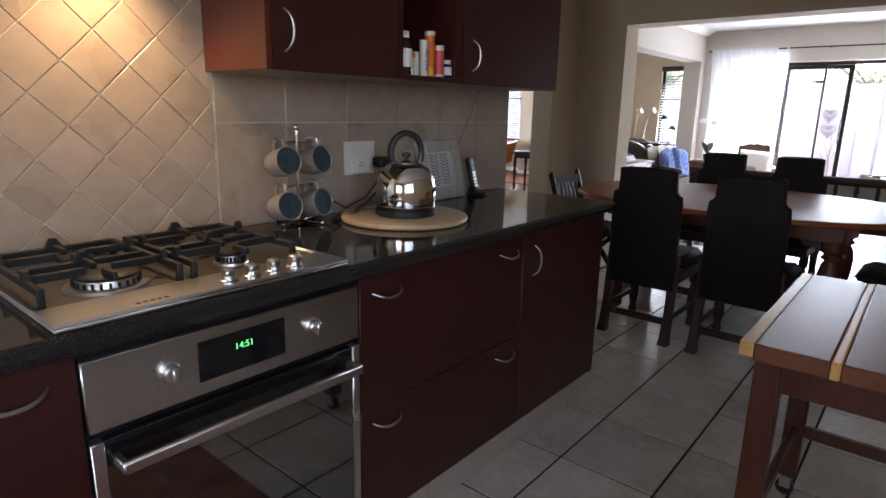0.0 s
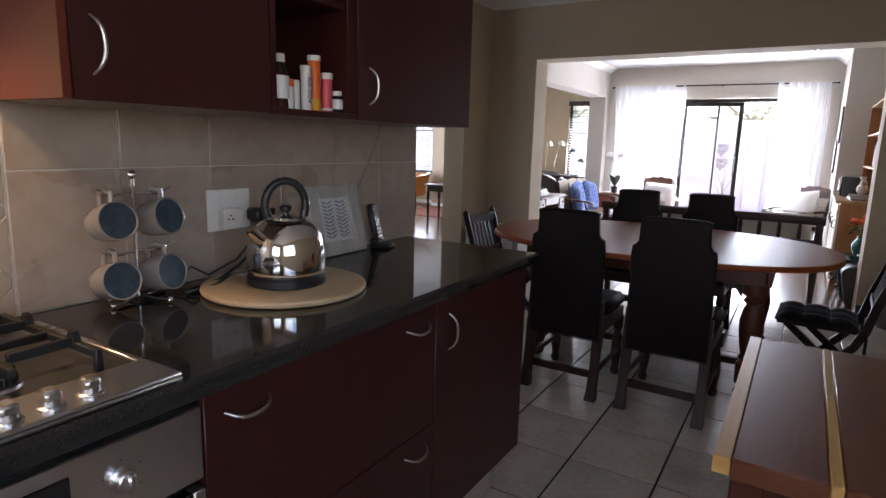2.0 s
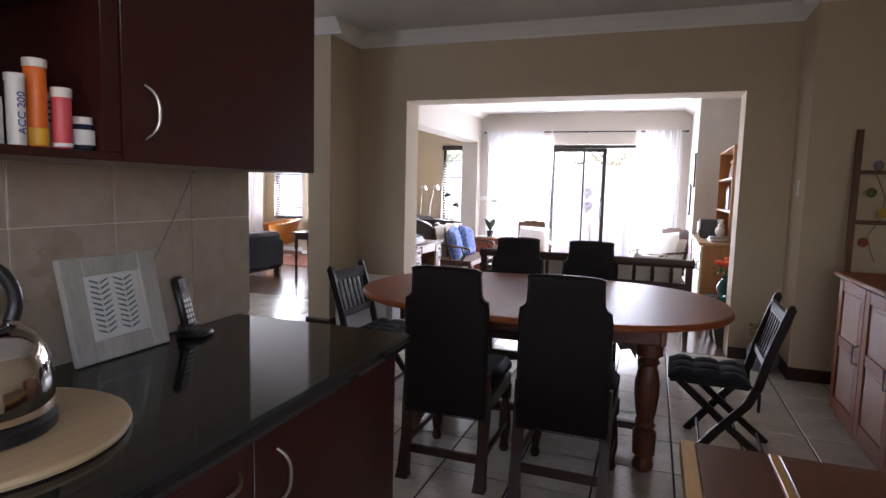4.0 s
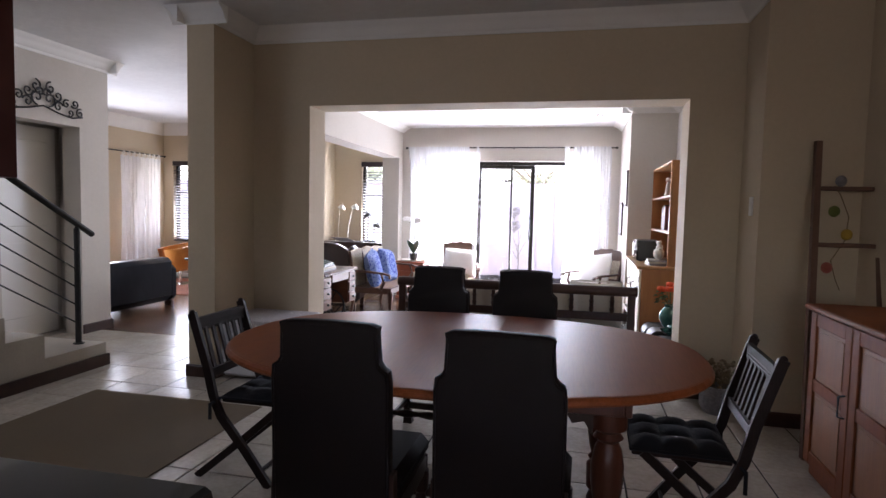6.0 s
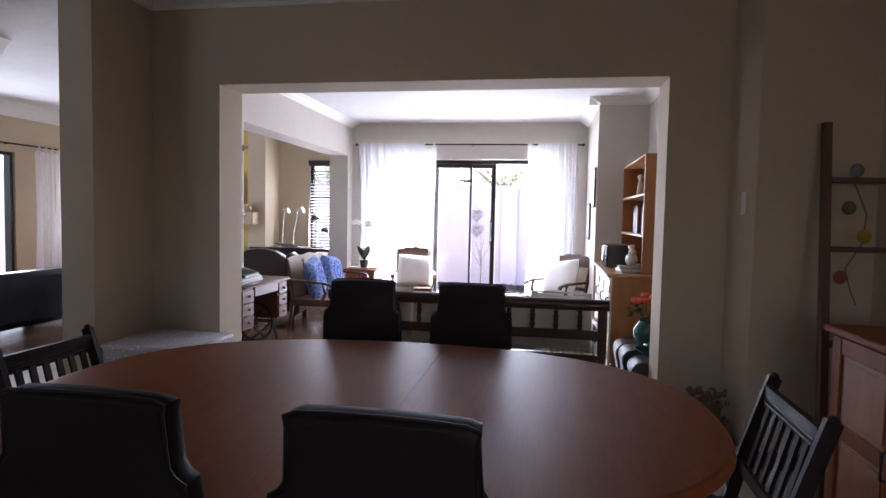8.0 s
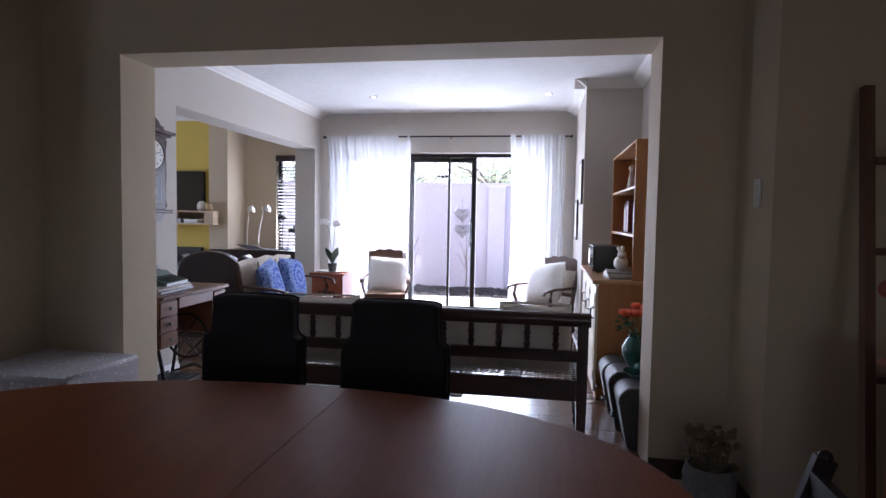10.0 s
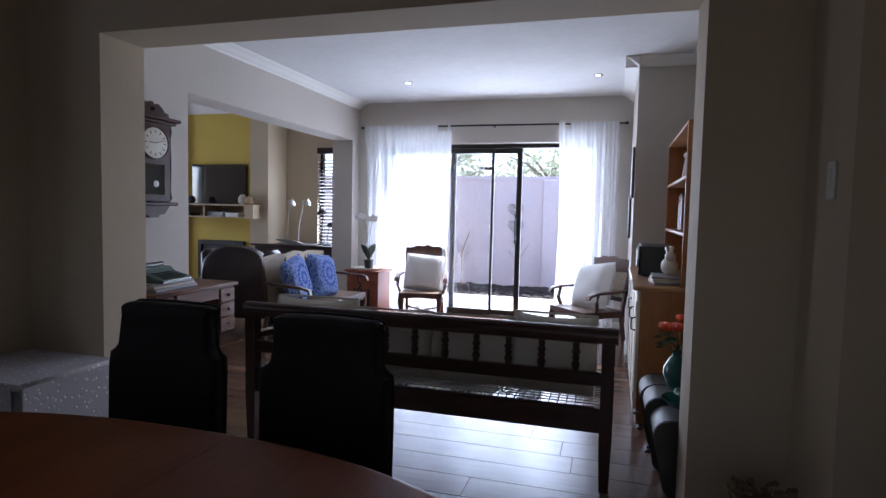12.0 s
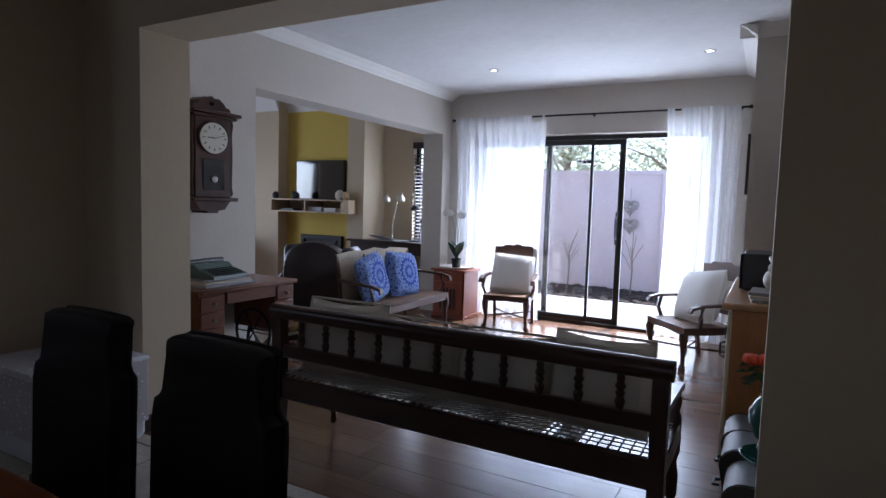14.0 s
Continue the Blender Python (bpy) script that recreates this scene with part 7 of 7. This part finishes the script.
part("foot", Geo().box(0.03, 0.06, 0.03, 0.06, 0, 0.008).box(0.18, 0.21, 0.03, 0.06, 0, 0.008).box(0.03, 0.06, 0.36, 0.39, 0, 0.008).box(0.18, 0.21, 0.36, 0.39, 0, 0.008), PLASTIC, pr)
rnd = random.Random(3)
for i in range(3):
    solid("book", Geo().box(-0.09, 0.09, -0.12, 0.12, 0, 0.016, 0.002), T_BOOKS[(0, 3, 0)[i]], "grey book lying on the dresser", "book", "books lying on the dresser", m=pose(0.915, 7.80, 0.826 + 0.0165 * i, 0, 0, 5 - 4 * i))
solid("rabbit_figurine", Geo().ball(0, 0, 0.055, 0.05, 0.065, 0.055, 18, 10).ball(0, -0.035, 0.115, 0.032, 0.034, 0.030, 16, 9).tube([(0.006, -0.02, 0.135), (0.012, 0.02, 0.165), (0.014, 0.06, 0.17)], [0.008, 0.015, 0.006], 8).tube([(-0.012, -0.02, 0.135), (-0.016, 0.02, 0.16), (-0.018, 0.055, 0.16)], [0.008, 0.015, 0.006], 8).ball(0, 0.06, 0.03, 0.02, 0.02, 0.02, 10, 6), RABBIT, "white pottery rabbit on the books", "figurine", m=pose(0.925, 7.79, 0.8755))
for sh_z, n, y0 in ((1.141, 11, 7.66), (1.141, 9, 8.2)):
    y = y0
    for i in range(n):
        t, h_ = rnd.uniform(0.018, 0.04), rnd.uniform(0.17, 0.25)
        solid("book", Geo().box(0, rnd.uniform(0.13, 0.17), 0, t - 0.001, 0, h_, 0.002), rnd.choice(T_BOOKS), "upright book in the open dresser shelf", "book", "books on the dresser shelf", m=pose(1.02, y, sh_z + 0.0))
        y += t
for i, y in enumerate((7.74, 7.86, 8.3)):
    f = thing("figurine", 1.05, y, 1.471, 0, "small wooden figurine with a round head", "figurine", "figurines on the dresser")
    part("body", Geo().lathe([(0.026, 0), (0.03, 0.02), (0.02, 0.11), (0.012, 0.15)], 14).ball(0, 0, 0.172, 0.024), RABBIT, f)
for i, y in enumerate((9.15, 9.75)):
    p_ = thing("picture_frame", 0.737, y, 1.40, 0, "narrow dark framed picture on the side wall", "picture frame", "pictures on the side wall")
    part("frame", Geo().box(-0.018, 0, 0, 0.30, -0.02 - 0.36 * i, 0.40 - 0.36 * i, 0.003), DKWOOD, p_)
    part("print", Geo().box(-0.0195, -0.018, 0.03, 0.27, 0.01 - 0.36 * i, 0.37 - 0.36 * i), PAPER, p_, smooth=False)

# suitcases, vase, bowl
for i, (y, h_, x) in enumerate(((6.715, 0.33, 0.80), (6.985, 0.35, 0.775), (7.255, 0.335, 0.765))):
    sc = thing("suitcase", x, y, 0, 0, ("old dark grey-green leather suitcase standing on edge", "worn dark suitcase with rounded leather corners", "dark green fibre suitcase standing on edge")[i], "suitcase", "suitcases in a row")
    r = 0.07
    prof = []
    for cx, cz, a0 in ((0.40 - r, h_ - r, 0), (r, h_ - r, 90), (r, r * 0.3, 180), (0.40 - r, r * 0.3, 270)):
        rr = r if cz > r else r * 0.3
        for k in range(5):
            a = radians(a0 + 22.5 * k)
            prof.append((cx + rr * math.cos(a), cz + rr * math.sin(a)))
    part("shell", Geo().prism(prof, "xz", 0.0, 0.255), CASE, sc)
    for yy_ in (0.01, 0.245):
        part("trim", Geo().tube([(a, yy_, b + (0.002 if b < 0.02 else 0)) for a, b in prof + prof[:1]], 0.0035, 6), CASETRIM, sc)
    part("handle", Geo().tube([(0.0, 0.10, h_ * 0.45), (-0.022, 0.105, h_ * 0.44), (-0.022, 0.155, h_ * 0.44), (0.0, 0.16, h_ * 0.45)], 0.007, 6), CASETRIM, sc)
vs_ = thing("vase", 0.945, 7.12, 0.358, 0, "round green glazed vase of orange roses on the suitcases", "vase")
part("body", Geo().lathe([(0.04, 0), (0.06, 0.02), (0.085, 0.08), (0.085, 0.12), (0.06, 0.165), (0.045, 0.18), (0.05, 0.195), (0.044, 0.195), (0.04, 0.18), (0.01, 0.17)], 30), VASE, vs_)
rnd = random.Random(12)
for i in range(9):
    a, r = i * 0.75, 0.045 + 0.03 * (i % 3)
    x, y, z = r * math.cos(a), r * math.sin(a), 0.30 + rnd.uniform(0, 0.06)
    part("stem", Geo().tube([(0.01 * math.cos(a), 0.01 * math.sin(a), 0.17), (x, y, z)], 0.003, 5), LEAF, vs_)
    rs = Geo().ball(x, y, z + 0.012, 0.024, 0.024, 0.022, 10, 7, 0.06, i)
    for q in range(6):
        b = q * 1.05 + i
        rs.ball(x + 0.017 * math.cos(b), y + 0.017 * math.sin(b), z + 0.012, 0.018, 0.018, 0.020, 7, 5, 0.1, q)
    part("rose", rs, ROSE, vs_)
g = Geo()
for i in range(46):
    a, r, z = rnd.uniform(0, 6.28), rnd.uniform(0.03, 0.11), rnd.uniform(0.20, 0.34)
    c, s = math.cos(a), math.sin(a)
    w, ln = 0.016, 0.05
    part("leaf", Geo().add([(c * r, s * r, z), (c * (r + ln / 2) - s * w, s * (r + ln / 2) + c * w, z + 0.01), (c * (r + ln), s * (r + ln), z - 0.01), (c * (r + ln / 2) + s * w, s * (r + ln / 2) - c * w, z + 0.01)], [(0, 1, 2, 3)]), LEAF, vs_, smooth=False)
bw = thing("bowl", 0.965, 6.90, 0.341, 0, "shallow dark green glazed bowl on the suitcase", "bowl")
part("body", Geo().lathe([(0.05, 0), (0.10, 0.02), (0.125, 0.045), (0.12, 0.046), (0.095, 0.026), (0.01, 0.012)], 28), VASE, bw)
part("inner_bowl", Geo().lathe([(0.04, 0.03), (0.07, 0.07), (0.066, 0.085), (0.05, 0.09), (0.045, 0.085), (0.03, 0.05)], 24), VASE, bw)
# ceiling downlights
bulb = glow("downlight", (1, 0.97, 0.9), 6.0)
for x, y in ((-1.44, 9.6), (0.40, 9.6)):
    dlt = thing("downlight", x, y, HL, 0, "small white round ceiling downlight", "ceiling light", "ceiling downlights")
    part("ring", Geo().lathe([(0.028, -0.001), (0.045, -0.001), (0.043, -0.007), (0.030, -0.009), (0.026, -0.003)], 24), CHROME, dlt)
    part("bulb", Geo().lathe([(0.002, -0.004), (0.024, -0.004), (0.024, -0.001), (0.002, -0.001)], 18), bulb, dlt)
for x, z in ((-1.10, 1.29), (-1.09, 0.99)):
    h_ = thing("wicker_heart", x, 14.33, z, 0, "grey woven twig heart hanging on the garden wall", "wall ornament", "twig hearts on the garden wall")
    g = Geo()
    for k in range(7):
        sc_ = 0.0088 - 0.0011 * k
        g.tube([(sc_ * 16 * math.sin(t) ** 3, -0.01 - 0.006 * (k % 2), sc_ * (13 * math.cos(t) - 5 * math.cos(2 * t) - 2 * math.cos(3 * t) - math.cos(4 * t))) for t in [i * 6.283 / 24 for i in range(25)]], 0.0045, 5)
    part("weave", g, TWIG, h_)
    part("cord", Geo().tube([(0, 0, 0.06), (0, 0.02, 0.30)], 0.004, 5), TWIG, h_)
for k, (x, y) in enumerate(((-0.97, 14.0), (-1.97, 13.95))):
    sp = thing("bare_shrub", x, y, -0.10, 0, "bare young shrub in the soil by the garden wall", "shrub")
    sp.scale = (0.85, 0.85, 0.80)
    g, rnd = Geo(), random.Random(30 + k)
    for i in range(6):
        a = rnd.uniform(0, 6.28)
        g.tube([(0, 0, 0.5 + 0.05 * i), (0.10 * math.cos(a), 0.06 * math.sin(a), 0.70 + 0.07 * i), (0.20 * math.cos(a), 0.1 * math.sin(a), 0.85 + 0.08 * i)], 0.006, 5)
    part("trunk", Geo().tube([(0, 0, 0), (0.02, 0, 0.5), (0, 0, 0.95)], [0.014, 0.012, 0.008], 7), BARK, sp)
    part("branch", g, BARK, sp)


def tree(x, y, h, r, seed):
    t = thing("tree", x, y, -0.12, 0, "leafy green garden tree behind the wall", "tree", "trees behind the garden wall")
    rnd = random.Random(seed)
    part("trunk", Geo().tube([(0, 0, 0), (0.1, 0, h * 0.3), (0.0, 0.1, h * 0.6), (0.1, 0, h * 0.85)], [0.16, 0.12, 0.08, 0.03], 10), BARK, t)
    limb, lv = Geo(), Geo()
    for i in range(14):
        a, z = rnd.uniform(0, 6.28), h * rnd.uniform(0.3, 0.85)
        e = (r * rnd.uniform(.5, .9) * math.cos(a), r * rnd.uniform(.5, .9) * math.sin(a), z + r * rnd.uniform(0, .6))
        limb.tube([(0, 0, z * 0.9), (e[0] * .5, e[1] * .5, (z + e[2]) / 2), e], [0.05, 0.03, 0.01], 6)
        for k in range(170):
            t_ = rnd.uniform(0.25, 1.15)
            c = Vector((e[0] * t_ + rnd.gauss(0, .28), e[1] * t_ + rnd.gauss(0, .28), z * 0.9 + (e[2] - z * 0.9) * t_ + rnd.gauss(0, .25)))
            d1 = Vector((rnd.uniform(-1, 1), rnd.uniform(-1, 1), rnd.uniform(-.6, .6))).normalized() * rnd.uniform(.05, .09)
            d2 = d1.orthogonal().normalized() * rnd.uniform(.02, .04)
            lv.v += [tuple(c - d1), tuple(c + d2), tuple(c + d1), tuple(c - d2)]
            q = len(lv.v) - 4
            lv.f.append((q, q + 1, q + 2, q + 3))
    part("limb", limb, BARK, t)
    part("crown", lv, TREELEAF, t, smooth=False)


for k, (x, y, h, r) in enumerate(((-3.2, 17.5, 3.6, 1.6), (-5.8, 18.5, 4.2, 1.8), (-0.9, 18.2, 3.0, 1.4), (1.3, 17.4, 3.3, 1.5), (-9.0, 17.0, 4.0, 1.9))):
    tree(x, y, h, r, 40 + k)


# ---- tiles and planks ----
def clip(poly, lim):
    for ax, s, v in lim:
        out = []
        for i in range(len(poly)):
            p, q = poly[i], poly[(i + 1) % len(poly)]
            a, b = s * (p[ax] - v), s * (q[ax] - v)
            if a <= 0:
                out.append(p)
            if a * b < 0:
                t = a / (a - b)
                out.append((p[0] + (q[0] - p[0]) * t, p[1] + (q[1] - p[1]) * t))
        poly = out
        if len(poly) < 3:
            return []
    return poly


def area2(p):
    return abs(sum(p[i][0] * p[(i + 1) % len(p)][1] - p[(i + 1) % len(p)][0] * p[i][1] for i in range(len(p)))) / 2


wt = setting("tile_backing", Geo().box(-0.9058, -0.9025, -0.4, 2.829, 0.886, 1.338).box(-0.9058, -0.9025, -0.4, 1.383, 1.338, 1.9), WGROUT)


def wall_tile(poly, gap=0.0016, th=0.004):
    cx, cz = sum(p[0] for p in poly) / len(poly), sum(p[1] for p in poly) / len(poly)
    rr = []
    for x, k in ((-0.9024, gap), (-0.9024 + th * 0.7, gap), (-0.9024 + th, gap + 0.0018)):
        ring = []
        for y, z in poly:
            d = math.hypot(y - cx, z - cz)
            f = max(0, (d - k * 1.3) / d)
            ring.append((x, cx + (y - cx) * f, cz + (z - cz) * f))
        rr.append(ring)
    ob = new("wall_tile", mesh("wall_tile", Geo().loft(rr), WTILE))
    ob.parent = wt


for i in range(6):
    y0 = 2.829 - 0.242 * (i + 1)
    for z0, z1 in ((0.8865, 1.184), (1.184, 1.3335)):
        ya, yb = max(y0, 1.387), min(y0 + 0.242, 2.828)
        p = [(ya, z0), (yb, z0), (yb, z1), (ya, z1)]
        if y0 + 0.242 > 1.40:
            wall_tile(p)
s = 0.0725
for i in range(-12, 14):
    for j in range(-6, 16):
        cy, cz = 1.101 + (i + 0.5 * (j % 2)) * 2 * s, 1.249 + (j - 1) * s
        if (j % 2) == 0:
            pass
        p = clip([(cy - s, cz), (cy, cz - s), (cy + s, cz), (cy, cz + s)], ((0, 1, 1.383), (0, -1, 0.2), (1, 1, 1.75), (1, -1, 0.8865)))
        if len(p) > 2 and area2(p) > 4e-4:
            wall_tile(p)

PX, PY, X0, Y0 = 0.342, 0.366, -0.247, 2.297
setting("floor", Geo().box(-7.2, 1.95, -2.2, 6.41, -0.12, -0.006).box(-7.2, -2.68, 6.41, 7.02, -0.12, -0.006), GROUT)
fl = bpy.data.objects["floor"]
tm = mesh("floor_tile", Geo().box(0.0042, PX - 0.0042, 0.0042, PY - 0.0042, -0.006, 0.0, 0.002), FTILE)
rest, count = Geo(), 0
for i in range(-20, 6):
    for j in range(-13, 14):
        x, y = X0 + i * PX, Y0 + j * PY
        x1, y1 = min(x + PX, 1.80), min(y + PY, 6.41 if x > -2.9 else 7.02)
        x0 = max(x, -7.1)
        if x1 - x0 < 0.02 or y1 - y < 0.02 or y < -2.1:
            continue
        full = abs(x1 - x0 - PX) < 1e-6 and abs(y1 - y - PY) < 1e-6
        if -3.6 < x < 1.7 and 1.1 < y and count < 300:
            ob = new("floor_tile", tm if full else mesh("floor_tile", Geo().box(x0 - x + 0.003, x1 - x - 0.003, 0.003, y1 - y - 0.003, -0.004, 0.0, 0.0015), FTILE))
            ob.location, ob.parent = (x, y, 0), fl
            count += 1
        else:
            rest.box(x0 + 0.003, x1 - 0.003, y + 0.003, y1 - 0.003, -0.004, 0.0)
o = setting("floor_tiles_far", rest, FTILE, kind="stuff")
o.parent = fl

setting("floor_living", Geo().box(-2.68, 1.5, 6.41, 10.88, -0.12, -0.005).box(-7.2, -2.68, 7.02, 11.4, -0.12, -0.005), DARKGAP)
fv = bpy.data.objects["floor_living"]
rnd = random.Random(5)
rest = Geo()
for j in range(25):
    y0, y1 = 6.41 + j * 0.192, min(6.41 + (j + 1) * 0.192, 10.70)
    if y1 - y0 < 0.01:
        continue
    x = -2.42 - rnd.uniform(0, 1.2) if j > 0 else -2.5
    while x < 1.25:
        a, b = max(x, -2.66), min(x + 1.25, 1.24)
        if b - a > 0.02:
            ob = new("plank", mesh("plank", Geo().box(0.0008, b - a - 0.0008, 0.0008, y1 - y0 - 0.0008, -0.005, 0.0, 0.001), PLANK))
            ob.location, ob.parent = (a, y0, 0), fv
        x += 1.25
for j in range(23):
    y0, y1 = 7.02 + j * 0.192, min(7.02 + (j + 1) * 0.192, 11.2)
    if y1 - y0 > 0.01:
        x = -7.05 - rnd.uniform(0, 1.2)
        while x < -2.68:
            a, b = max(x, -7.05), min(x + 1.25, -2.685)
            if b - a > 0.02:
                rest.box(a + 0.0008, b - 0.0008, y0 + 0.0008, y1 - 0.0008, -0.005, 0.0)
            x += 1.25
o = setting("floor_planks_lounge", rest, PLANK, kind="stuff")
o.parent = fv
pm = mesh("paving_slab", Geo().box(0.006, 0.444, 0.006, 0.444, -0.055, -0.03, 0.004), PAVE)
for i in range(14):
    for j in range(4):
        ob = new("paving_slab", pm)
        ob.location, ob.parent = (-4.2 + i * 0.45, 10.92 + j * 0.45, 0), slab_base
